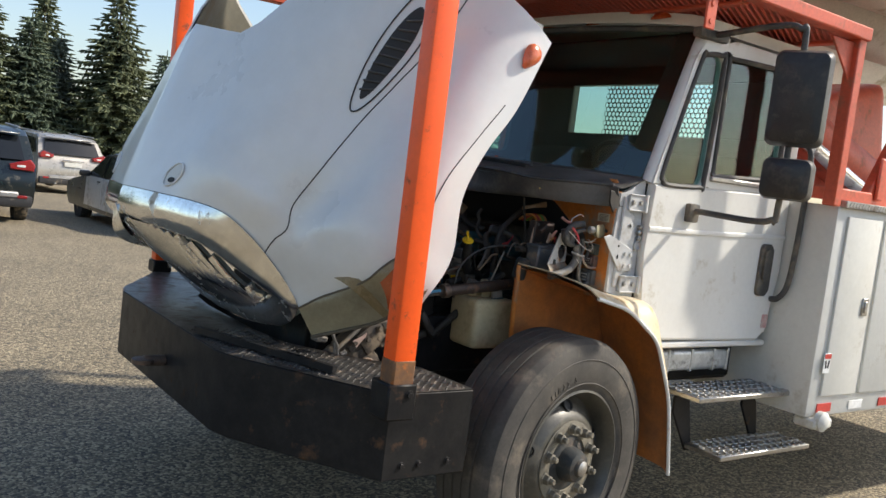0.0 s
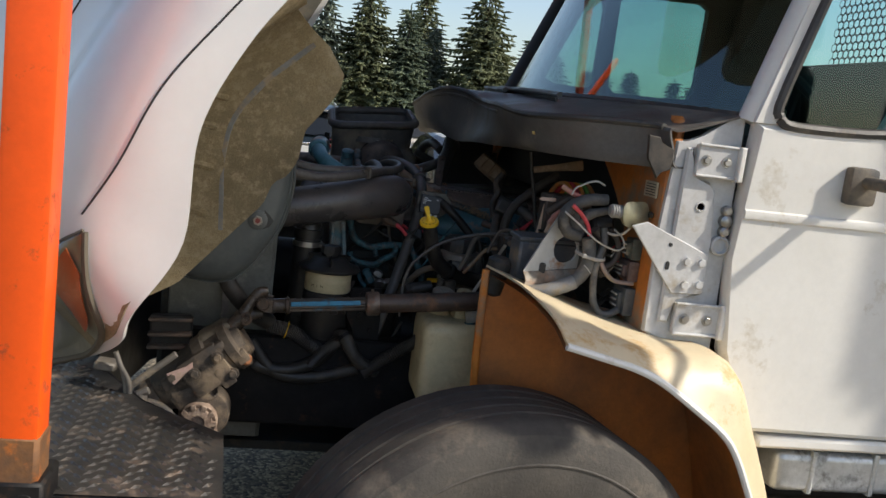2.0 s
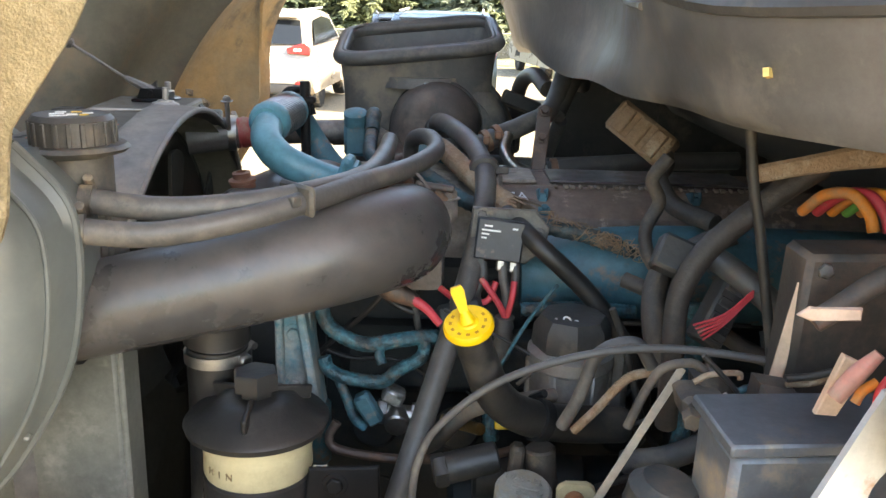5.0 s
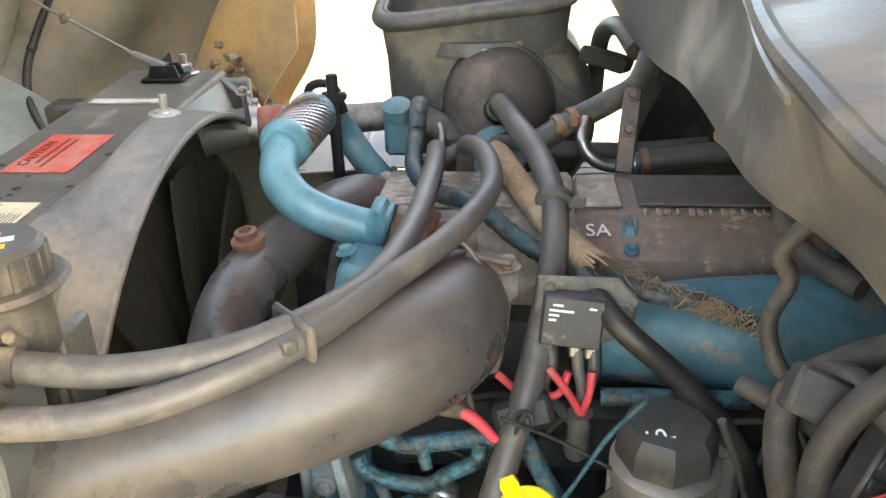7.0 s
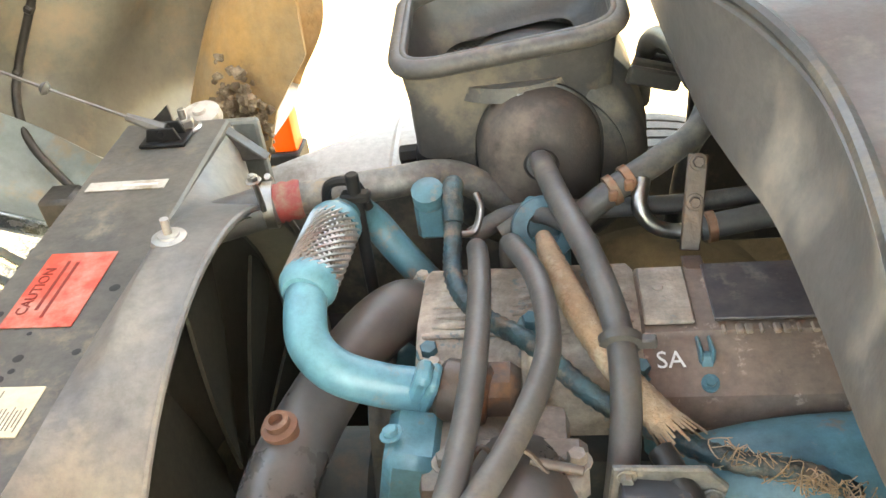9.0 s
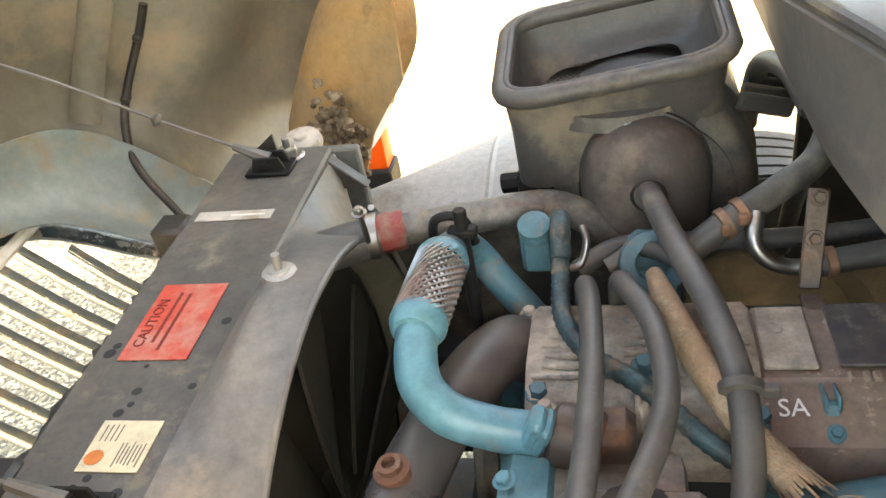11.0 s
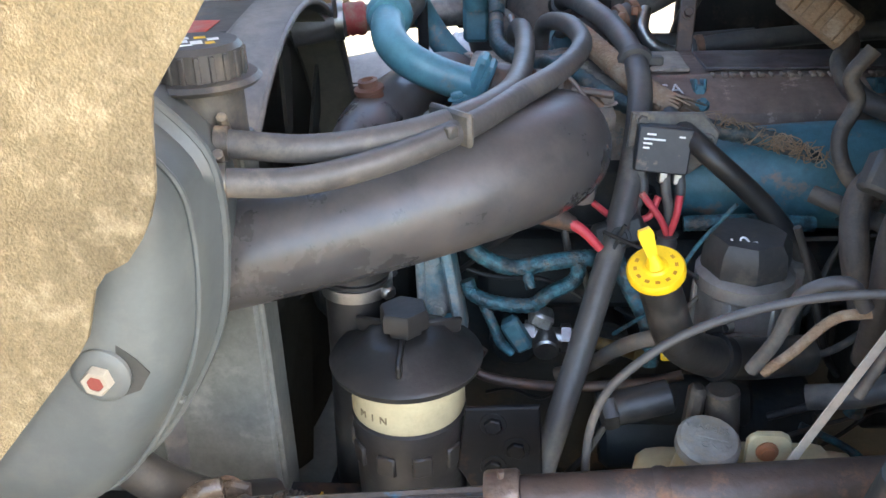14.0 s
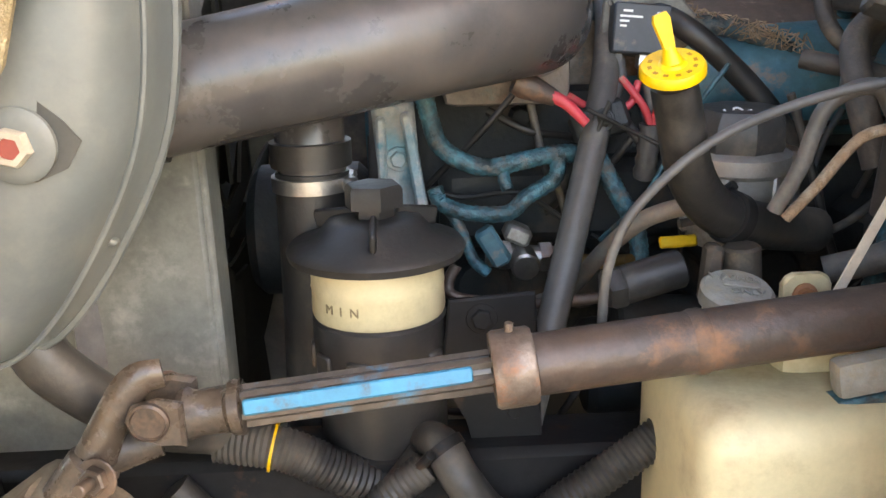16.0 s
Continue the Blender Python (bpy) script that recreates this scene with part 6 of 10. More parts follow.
for i in range(34):
    a_ = 2 * math.pi * i / 34
    c_ = Vector((-0.075, -0.14, 1.345))
    d_ = Vector((0.55, -0.75, -0.2)).normalized()
    e_ = d_.orthogonal().normalized()
    g_ = d_.cross(e_)
    o_ = e_ * math.cos(a_) + g_ * math.sin(a_)
    w_ = e_ * -math.sin(a_) + g_ * math.cos(a_)
    l_ = rng.uniform(0.016, 0.034)
    q0, q1 = c_ + o_ * 0.017 - d_ * 0.004, c_ + o_ * rng.uniform(0.020, 0.027) + d_ * l_
    bm.faces.new([bm.verts.new(v) for v in (q0 - w_ * 0.0019, q0 + w_ * 0.0019, q1 + w_ * 0.0012, q1 - w_ * 0.0012)])
part("frayed_end", bm, CLOTH, engine, "frayed cloth end of the wrap")["kind"] = "stuff"
bm = start()
for i in range(70):
    p = Vector((-0.03 + i * 0.0018, -0.163 - 0.0004 * i, 1.335 - 0.0005 * i))
    tube(bm, [p + Vector([rng.uniform(-.012, .012) for _ in range(3)]) for _ in range(4)], 0.00065, 4, 4)
part("frayed_threads", bm, CLOTH, engine, "frayed threads")["kind"] = "stuff"
BASE = Vector((-0.009, -0.038, 0.017))
# oil filler tube with yellow dipstick cap
hose("filler_tube", [(-0.128, -0.444, 1.278), (-0.120, -0.435, 1.255), (-0.098, -0.408, 1.195), (-0.062, -0.375, 1.155), (-0.01, -0.345, 1.132), (0.06, -0.31, 1.115)], [0.0185, 0.019, 0.020, 0.021, 0.022, 0.022], SOOT, engine, "black oil filler tube", 20)
ca = Vector((-0.18, -0.42, 0.9)).normalized()
bm = start()
lathe(bm, [(0.0, 0.007), (0.009, 0.007), (0.011, 0.0052), (0.0235, 0.0048), (0.0255, 0.002), (0.0255, -0.003), (0.023, -0.0045), (0.0185, -0.006), (0, -0.006)], (-0.130, -0.447, 1.288), ca, 36)
part("oil_filler_cap", bm, YELLOW, engine, "bright yellow oil filler cap with a pull tab")
bm = start()
td = Vector((-0.34, -0.14, 0.93)).normalized()
tb = Vector((-0.130, -0.447, 1.288)) + ca * 0.006
lathe(bm, [(0.0085, 0), (0.006, 0.008), (0.004, 0.014)], tb, td, 16)
mP = basis(tb + td * 0.026, (1, 0, 0.35), (0.15, -1, 0.05))
rp_ = []
for d_ in (-0.0022, 0.0022):
    rp_.append([bm.verts.new(mP @ Vector((x_, z_, d_))) for x_, z_ in ((-0.0042, -0.014), (0.0042, -0.014), (0.0068, 0.008), (0.005, 0.013), (-0.005, 0.013), (-0.0068, 0.008))])
for q in range(6):
    bm.faces.new((rp_[0][q], rp_[0][(q + 1) % 6], rp_[1][(q + 1) % 6], rp_[1][q]))
bm.faces.new(rp_[0])
bm.faces.new(rp_[1])
part("pull_tab", bm, YELLOW, engine)
bm = start()
cf = basis(Vector((-0.130, -0.447, 1.288)) + ca * 0.0060, (1, 0, 0), ca)
for k in range(12):
    a = 2 * math.pi * k / 12
    if k in (2, 3, 4):
        continue
    mbox(bm, cf @ Matrix.Rotation(a, 4, "Z") @ Matrix.Translation((0.0175, 0, -0.001)), (0.003, 0.004, 0.0006), 0)
part("cap_print", bm, mat("orange_print", (0.45, 0.2, 0.01), 0.5, 0, None, 30, 0.3, None, 0, 5, 0), engine)
bm = start()
clamp_band(bm, (-0.045, -0.366, 1.146), (0.8, 0.4, -0.4), 0.0225, 0.012)
part("tube_clamp", bm, BLACKSTEEL, engine)
BASE = Vector((-0.014, -0.057, 0.015))
# fuel filter housing
bm = start()
lathe(bm, [(0.046, 0.0), (0.05, 0.02), (0.05, 0.075), (0.054, 0.08), (0.054, 0.095), (0.046, 0.1)], (0.010, -0.218, 1.09), (0, -0.05, 1), 28)
box(bm, (0.045, -0.18, 1.13), (0.09, 0.06, 0.12), bevel=0.01)
part("fuel_filter", bm, ALU, engine, "oily cast aluminium fuel filter housing")
for a in range(0, 360, 60):
    bm = start()
    box(bm, (0.010 + 0.05 * math.cos(radians(a)), -0.218 + 0.05 * math.sin(radians(a)), 1.135), (0.01, 0.01, 0.07), (0, 0, a), 0.002)
    part("filter_rib", bm, ALU, engine)
bm = start()
lathe(bm, [(0.047, 0.0), (0.050, 0.008), (0.048, 0.03), (0.04, 0.042), (0.0, 0.045)], (0.010, -0.221, 1.188), (0, -0.05, 1), 8)
part("filter_lid", bm, BLACKPL, engine, "black filter lid with chalked figures")
letters("10-", 0.024, basis((-0.002, -0.246, 1.2285), (1, 0.2, 0), (-0.1, -0.45, 1)), WHITEINK, engine, "chalk_mark")
BASE = Vector((-0.013, -0.063, 0.026))
# fuel pump fittings, brass and steel
bm = start()
rod(bm, (-0.25, -0.17, 1.058), (-0.165, -0.175, 1.052), 0.013, 12)
rod(bm, (-0.209, -0.17, 1.055), (-0.209, -0.20, 1.050), 0.016, 16)
lathe(bm, [(0.018, 0), (0.018, 0.012), (0.014, 0.013)], (-0.235, -0.17, 1.057), (1, 0, 0), 6)
lathe(bm, [(0.018, 0), (0.018, 0.012), (0.014, 0.013)], (-0.19, -0.173, 1.054), (1, 0, 0), 6)
box(bm, (-0.215, -0.17, 1.082), (0.03, 0.03, 0.02), (0, 25, 0), 0.004)
part("fuel_fitting", bm, STEEL, engine, "bright steel fuel line tee")
hose("fuel_line", [(-0.15, -0.176, 1.05), (-0.12, -0.19, 1.05), (-0.10, -0.22, 1.06)], 0.008, mat("brass", (0.45, 0.30, 0.12), 0.35, 0.9, None, 20, 0.4, DUST, 0.2, 20, 0.1), engine, "", 10)
hose("fuel_line", [(-0.285, -0.21, 1.06), (-0.295, -0.215, 1.04), (-0.28, -0.22, 1.025), (-0.20, -0.23, 1.02), (-0.10, -0.235, 1.03), (-0.05, -0.23, 1.04)], 0.0065, RUST, engine, "", 8)
LOOM = bpy.data.materials["loom_tape"]
BLUELOOM = mat("blue_loom", (0.04, 0.145, 0.18), 0.45, 0, (0.012, 0.022, 0.026), 55, 0.95, (0.13, 0.11, 0.09), 0.2, 50, 0.6, 200, speck=0.3)
for pts, r in (([(-0.315, -0.19, 1.25), (-0.308, -0.19, 1.215), (-0.295, -0.19, 1.182), (-0.254, -0.19, 1.161), (-0.21, -0.19, 1.167), (-0.173, -0.19, 1.173), (-0.13, -0.18, 1.168)], 0.0105),
               ([(-0.173, -0.192, 1.170), (-0.178, -0.195, 1.147), (-0.208, -0.195, 1.128), (-0.228, -0.193, 1.111), (-0.27, -0.19, 1.112), (-0.298, -0.188, 1.123), (-0.305, -0.185, 1.14)], 0.0095),
               ([(-0.23, -0.188, 1.163), (-0.232, -0.195, 1.15), (-0.228, -0.20, 1.138)], 0.007),
               ([(-0.29, -0.185, 1.118), (-0.275, -0.19, 1.085), (-0.265, -0.195, 1.06), (-0.25, -0.195, 1.045)], 0.007),
               ([(-0.13, -0.18, 1.168), (-0.11, -0.19, 1.13), (-0.09, -0.2, 1.09), (-0.085, -0.21, 1.04)], 0.011),
               ([(-0.05, -0.15, 1.20), (0.03, -0.155, 1.205), (0.10, -0.15, 1.20)], 0.010),
               ([(0.135, -0.28, 1.26), (0.14, -0.29, 1.20), (0.135, -0.30, 1.12), (0.12, -0.30, 1.04)], 0.011)):
    hose("wire_loom", pts, r, BLUELOOM, engine, "blue-stained corrugated wire loom", 12, ripple=0.10, pitch=0.006)
bm = start()
box(bm, (-0.245, -0.205, 1.078), (0.022, 0.022, 0.045), (0, -30, 0), 0.004)
part("sensor_plug", bm, BLUE, engine)
bm = start()
mbox(bm, basis((-0.13, -0.19, 1.205), (1, 0, 0.3), (0, -1, 0.4)), (0.06, 0.035, 0.03), 0.006)
hexbolt(bm, (-0.13, -0.21, 1.21), (0, -1, 0.4), 0.008)
part("sensor_block", bm, BLOCK, engine)
hose("glow_lead", [(-0.20, -0.235, 1.245), (-0.175, -0.24, 1.232), (-0.155, -0.245, 1.212)], [0.0075, 0.006, 0.005], REDWIRE, engine, "red-booted cable end", 10)
bm = start()
lathe(bm, [(0.012, 0), (0.014, 0.01), (0.011, 0.03), (0.008, 0.045)], (-0.225, -0.235, 1.255), (1, 0, -0.45), 14)
part("cable_boot", bm, RUST, engine)

BASE = Vector((-0.008, -0.038, 0.026))
# ---- power-steering reservoir ----
pc = (-0.37, -0.335)
bm = start()
lathe(bm, [(0.0, -0.24), (0.03, -0.235), (0.05, -0.215), (0.062, -0.20), (0.064, -0.07), (0.061, -0.068), (0.0605, -0.012), (0.064, -0.010), (0.064, -0.004), (0, -0.004)], (*pc, 1.118), (0, 0, 1), 40)
res = part("fluid_reservoir", bm, mat("reservoir_black", (0.03, 0.028, 0.027), 0.4, 0, (0.055, 0.05, 0.045), 14, 0.6, (0.14, 0.115, 0.085), 0.15, 10, 0.1), truck, "oily black and cream power-steering reservoir")
bm = start()
lathe(bm, [(0.0622, -0.066), (0.0635, -0.062), (0.0628, -0.040), (0.0636, -0.037), (0.0628, -0.034), (0.063, -0.016), (0.0622, -0.012)], (*pc, 1.118), (0, 0, 1), 40)
part("cream_band", bm, CREAM, res, "stained cream plastic band")
bm = start()
lathe(bm, [(0.070, -0.012), (0.082, -0.010), (0.084, -0.003), (0.080, 0.002), (0.055, 0.010), (0.045, 0.022), (0.03, 0.026), (0, 0.026)], (*pc, 1.118), (0, 0, 1), 48)
for k_, ch_ in enumerate("MIN"):
    an_ = radians(228 + 12 * k_)
    nd_ = Vector((math.cos(an_), math.sin(an_), 0))
    letters(ch_, 0.012, basis(Vector((*pc, 1.070)) + nd_ * 0.0640, (-nd_.y, nd_.x, 0), nd_), mat("moulded_text", (0.27, 0.20, 0.11), 0.6, 0, None, 40, 0.5) if k_ == 0 else bpy.data.materials["moulded_text"], res, "level_mark", 0.0005)
part("reservoir_cap", bm, SOOT, res, "wide black screw cap with a hexagonal knob")
bm = start()
lathe(bm, [(0.020, 0.02), (0.019, 0.034), (0.028, 0.035), (0.028, 0.052), (0.025, 0.056), (0, 0.056)], (*pc, 1.118), (0, 0, 1), 6)
part("cap_knob", bm, SOOT, res)
for k in range(3):
    a = radians(30 + 120 * k)
    bm = start()
    box(bm, (pc[0] + 0.045 * math.cos(a), pc[1] + 0.045 * math.sin(a), 1.138), (0.045, 0.006, 0.018), (0, 10, math.degrees(a)), 0.002)
    part("cap_rib", bm, SOOT, res)
for k in range(10):
    bm = start()
    a = 2 * math.pi * k / 10
    box(bm, (pc[0] + 0.064 * math.cos(a), pc[1] + 0.064 * math.sin(a), 1.01), (0.006, 0.022, 0.025), (0, 0, math.degrees(a)), 0.002)
    part("body_lug", bm, bpy.data.materials["reservoir_black"], res)
bm = start()
prism(bm, [(-0.305, 1.07), (-0.225, 1.075), (-0.215, 0.86), (-0.27, 0.86), (-0.29, 0.95), (-0.315, 0.99)], "xz", -0.372, -0.364, 0.002)
for x, z in ((-0.275, 1.052), (-0.25, 1.02), (-0.275, 0.995)):
    hexbolt(bm, (x, -0.372, z), (0, -1, 0), 0.010)
for x, z in ((-0.245, 0.955), (-0.245, 0.92)):
    rod(bm, (x, -0.374, z), (x, -0.370, z), 0.007)
part("reservoir_bracket", bm, BLACKSTEEL, res)
bm = start()
lathe(bm, [(0.0226, -0.0012), (0.0234, -0.0012), (0.0234, 0.0012), (0.0226, 0.0012)], (-0.470, -0.4035, 0.948), (1, 0, -0.25), 24)
part("yellow_band", bm, YELLOW, truck, "yellow band on the conduit")
hose("return_hose", [(-0.34, -0.36, 0.925), (-0.318, -0.41, 0.945), (-0.30, -0.43, 0.92), (-0.27, -0.43, 0.88), (-0.22, -0.42, 0.855)], 0.018, SOOT, truck, "black return hose", 14)
bm = start()
clamp_band(bm, (-0.315, -0.415, 0.942), (0.5, -0.5, -0.6), 0.019, 0.010)
part("hose_clamp", bm, BLACKSTEEL, truck)
hose("ribbed_conduit", [(-0.40, -0.42, 0.86), (-0.37, -0.425, 0.90), (-0.33, -0.42, 0.93)], 0.016, SOOT, truck, "black ribbed conduit", 16, ripple=0.10, pitch=0.0055)
hose("ribbed_conduit", [(-0.26, -0.43, 0.85), (-0.21, -0.43, 0.89), (-0.15, -0.425, 0.93), (-0.10, -0.42, 0.965)], 0.018, SOOT, truck, "black ribbed conduit", 16, ripple=0.10, pitch=0.0055)
hose("ribbed_conduit", [(-0.52, -0.40, 0.955), (-0.46, -0.405, 0.945), (-0.41, -0.40, 0.915), (-0.35, -0.38, 0.88)], 0.021, SOOT, truck, "black ribbed conduit with a yellow stripe", 16, ripple=0.10, pitch=0.0055)

BASE = Vector((-0.011, -0.039, 0.03))
# ---- steering shaft ----
SA_, SB_ = Vector((-0.545, -0.5, 1.026)), Vector((0.30, -0.5, 1.116))
sd_ = (SB_ - SA_).normalized()
def on_shaft(x):
    return SA_ + sd_ * ((x - SA_.x) / sd_.x)
bm = start()
rod(bm, on_shaft(-0.245), on_shaft(0.28), 0.0245, 24)
lathe(bm, [(0.0245, -0.007), (0.0262, -0.003), (0.0262, 0.003), (0.0245, 0.007)], on_shaft(-0.115), sd_, 24)
shaft = part("steering_shaft", bm, RUST, truck, "rusty steering shaft with blue paint on its splined end")
bm = start()
lathe(bm, [(0.029, 0), (0.031, 0.003), (0.031, 0.03), (0.029, 0.033)], on_shaft(-0.275), sd_, 28)
rod(bm, on_shaft(-0.262) + Vector((0, 0, 0.028)), on_shaft(-0.262) + Vector((0, 0, 0.038)), 0.0035, 8)
part("shaft_collar", bm, mat("rust_collar", (0.25, 0.205, 0.17), 0.42, 0.5, (0.14, 0.095, 0.07), 24, 0.9, (0.30, 0.13, 0.06), 0.15, 26, 0.3, speck=0.3), shaft, "pale rusty collar")
bm = start()
lathe(bm, [(0.0125, 0), (0.0125, 0.20)], on_shaft(-0.475), sd_, 20)
SPL = mat("grey_spline", (0.085, 0.072, 0.062), 0.32, 0.4, (0.13, 0.11, 0.095), 24, 0.8, (0.05, 0.20, 0.32), 0.14, 22, 0.25, 110, speck=0.3)
part("spline", bm, SPL, shaft)
for k in range(6):
    bm = start()
    a = 2 * math.pi * k / 6 + 0.1
    off = Vector((0, math.cos(a), math.sin(a))) * 0.0125
    tube(bm, [on_shaft(-0.475) + off, on_shaft(-0.275) + off], 0.0048, 6, 2)
    part("spline_ridge", bm, SPL, shaft)
bm = start()
mbox(bm, basis(on_shaft(-0.378) + Vector((0, -0.0165, 0.0065)), sd_, (0, -1, 0.35)), (0.175, 0.0125, 0.004), 0.0015)
part("blue_band", bm, mat("bright_blue_paint", (0.03, 0.215, 0.36), 0.4, 0, (0.025, 0.16, 0.27), 30, 0.5, (0.10, 0.075, 0.06), 0.28, 26, 0.15), shaft, "bright blue paint stripe")
WETGREASE = mat("wet_grease", (0.050, 0.038, 0.030), 0.22, 0.2, (0.10, 0.075, 0.055), 20, 0.9, (0.025, 0.02, 0.017), 0.35, 16, 0.5, 60, speck=0.35)
bm = start()
lathe(bm, [(0.012, -0.002), (0.019, 0.0), (0.021, 0.006), (0.018, 0.012), (0.0185, 0.036), (0.022, 0.040), (0.022, 0.048), (0.014, 0.050)], on_shaft(-0.516), sd_, 24)
for sgn in (-1, 1):
    prism(bm, [(-0.508, 1.014), (-0.526, 1.018), (-0.546, 1.024), (-0.552, 1.037), (-0.546, 1.050), (-0.526, 1.054), (-0.508, 1.050)], "xz", -0.5 + sgn * 0.022 - 0.005, -0.5 + sgn * 0.022 + 0.005, 0.003)
uj = part("universal_joint", bm, WETGREASE, shaft, "greasy universal joint")
for sgn in (-1, 1):
    bm = start()
    lathe(bm, [(0.0155, 0), (0.0155, 0.004), (0.0135, 0.0055), (0.0125, 0.003), (0, 0.003)], (-0.533, -0.5 + sgn * 0.026, 1.038), (0, sgn, 0), 22)
    part("bearing_cup", bm, GREASE, uj)
bm = start()
for sgn in (-1, 1):
    tube(bm, [Vector((-0.530 + 0.004 * sgn, -0.502, 1.037 + 0.029 * sgn)), Vector((-0.552 + 0.006 * sgn, -0.508, 1.033 + 0.029 * sgn)), Vector((-0.572 + 0.008 * sgn, -0.514, 1.016 + 0.020 * sgn)), Vector((-0.584 + 0.006 * sgn, -0.519, 0.997 + 0.010 * sgn))], [0.012, 0.014, 0.014, 0.017], 10, 6, flat=0.75)
rod(bm, (-0.578, -0.518, 1.004), (-0.618, -0.525, 0.955), 0.021, 18, 0.2)
yoke = part("yoke", bm, WETGREASE, shaft, "greasy forked yoke")
bm = start()
hexbolt(bm, (-0.572, -0.538, 1.000), (-0.25, -1, 0.1), 0.011, 0.010)
rod(bm, (-0.574, -0.546, 1.001), (-0.578, -0.562, 1.003), 0.0055, 10)
part("pinch_bolt", bm, GREASE, yoke)
BASE = Vector((0, 0, 0))
# steering gear on the frame
GCAST = mat("greasy_casting", (0.080, 0.062, 0.046), 0.65, 0.0, (0.035, 0.029, 0.024), 12, 0.95, (0.20, 0.15, 0.10), 0.30, 10, 0.5, 60, speck=0.35)
ga, gb = Vector((-0.80, -0.56, 0.80)), Vector((-0.60, -0.565, 0.965))
gx = (gb - ga).normalized()
bm = start()
lathe(bm, [(0.0, -0.01), (0.045, -0.01), (0.052, 0.0), (0.055, 0.03), (0.050, 0.04), (0.058, 0.05), (0.062, 0.16), (0.070, 0.17), (0.070, 0.195), (0.062, 0.20), (0.060, 0.235), (0.066, 0.24), (0.066, 0.262), (0.048, 0.268), (0.040, 0.285), (0.0, 0.285)], ga, gx, 28)
box(bm, (-0.665, -0.600, 0.905), (0.11, 0.065, 0.10), (0, -39, 0), 0.012, 2)
box(bm, (-0.700, -0.565, 0.845), (0.10, 0.11, 0.10), (0, -39, 0), 0.018, 2)
gear = part("steering_gear", bm, GCAST, truck, "greasy cast steering gear box")
for o_, s_ in (((-0.620, -0.607, 0.895), (0.035, 0.05, 0.055)), ((-0.585, -0.600, 0.945), (0.030, 0.05, 0.035)), ((-0.650, -0.61, 0.955), (0.060, 0.04, 0.030)), ((-0.745, -0.605, 0.872), (0.050, 0.045, 0.030))):
    bm = start()
    box(bm, o_, s_, (0, -39, 8), 0.007, 2)
    part("cast_boss", bm, GCAST, gear)
bm = start()
box(bm, (-0.650, -0.552, 0.975), (0.090, 0.080, 0.055), (0, -34, 6), 0.020, 3)
part("gear_cover", bm, mat("dusty_cover", (0.15, 0.128, 0.092), 0.75, 0, (0.09, 0.075, 0.055), 14, 0.8, (0.12, 0.09, 0.06), 0.2, 12, 0.3, 60, speck=0.25), gear, "pale dusty cast cover")
for p in ((-0.742, -0.63, 0.885), (-0.640, -0.637, 0.945), (-0.690, -0.637, 0.900), (-0.600, -0.628, 0.905)):
    bm = start()
    hexbolt(bm, p, (0, -1, 0.1), 0.010, 0.010)
    part("gear_bolt", bm, GCAST, gear)
bm = start()
lathe(bm, [(0.0, 0.0), (0.014, 0.0), (0.014, 0.010), (0.009, 0.014), (0, 0.014)], (-0.575, -0.60, 0.935), (0.6, -0.7, 0), 12)
part("port_plug", bm, mat("orange_rust", (0.30, 0.12, 0.05), 0.6, 0, (0.2, 0.09, 0.05), 20, 0.7), gear, "orange-rusted port plug")
bm = start()
prism(bm, [(-0.755, 0.895), (-0.735, 0.868), (-0.695, 0.915), (-0.697, 0.928), (-0.712, 0.915)], "xz", -0.634, -0.632, 0.0005)
part("tag", bm, mat("pink_tag", (0.42, 0.29, 0.25), 0.6, 0, (0.33, 0.21, 0.18), 20, 0.5, DUST, 0.15, 20, 0.05), gear, "torn pinkish tag")
bm = start()
rod(bm, (-0.835, -0.645, 0.862), (-0.735, -0.64, 0.948), 0.0085, 12)
part("tie_rod", bm, mat("grey_dusty_bar", (0.13, 0.118, 0.10), 0.55, 0.1, (0.15, 0.135, 0.12), 14, 0.7, DUST, 0.2, 12, 0.15), gear, "dusty grey diagonal rod")
bm = start()
lathe(bm, [(0.062, -0.06), (0.062, 0.0), (0.058, 0.008), (0.050, 0.010), (0.0, 0.010)], (-0.662, -0.600, 0.790), (0, -1, 0.05), 36)
part("sector_housing", bm, GCAST, gear)
bm = start()
lathe(bm, [(0.047, 0.0), (0.048, 0.020), (0.044, 0.028), (0.036, 0.026), (0.034, 0.034), (0.018, 0.036), (0.016, 0.028), (0.0, 0.028)], (-0.674, -0.606, 0.776), (0, -1, 0.05), 30)
sc_ = part("sector_cover", bm, mat("flaky_rust", (0.19, 0.135, 0.10), 0.75, 0, (0.32, 0.24, 0.18), 26, 0.95, (0.09, 0.06, 0.045), 0.35, 16, 0.8, 120, speck=0.4), gear, "flaking rusty round sector shaft end")
for k in range(10):
    bm = start()
    a = 2 * math.pi * k / 10
    box(bm, (-0.674 + 0.039 * math.cos(a), -0.636, 0.776 + 0.039 * math.sin(a)), (0.016, 0.008, 0.014), (0, -math.degrees(a), 0), 0.002)
    part("rust_flake", bm, bpy.data.materials["flaky_rust"], sc_)
bm = start()
prism(bm, [(-0.722, 0.775), (-0.722, 0.66), (-0.635, 0.66), (-0.622, 0.73), (-0.630, 0.775)], "xz", -0.625, -0.598, 0.008)
part("pitman_arm", bm, bpy.data.materials["flaky_rust"], gear)
bm = start()
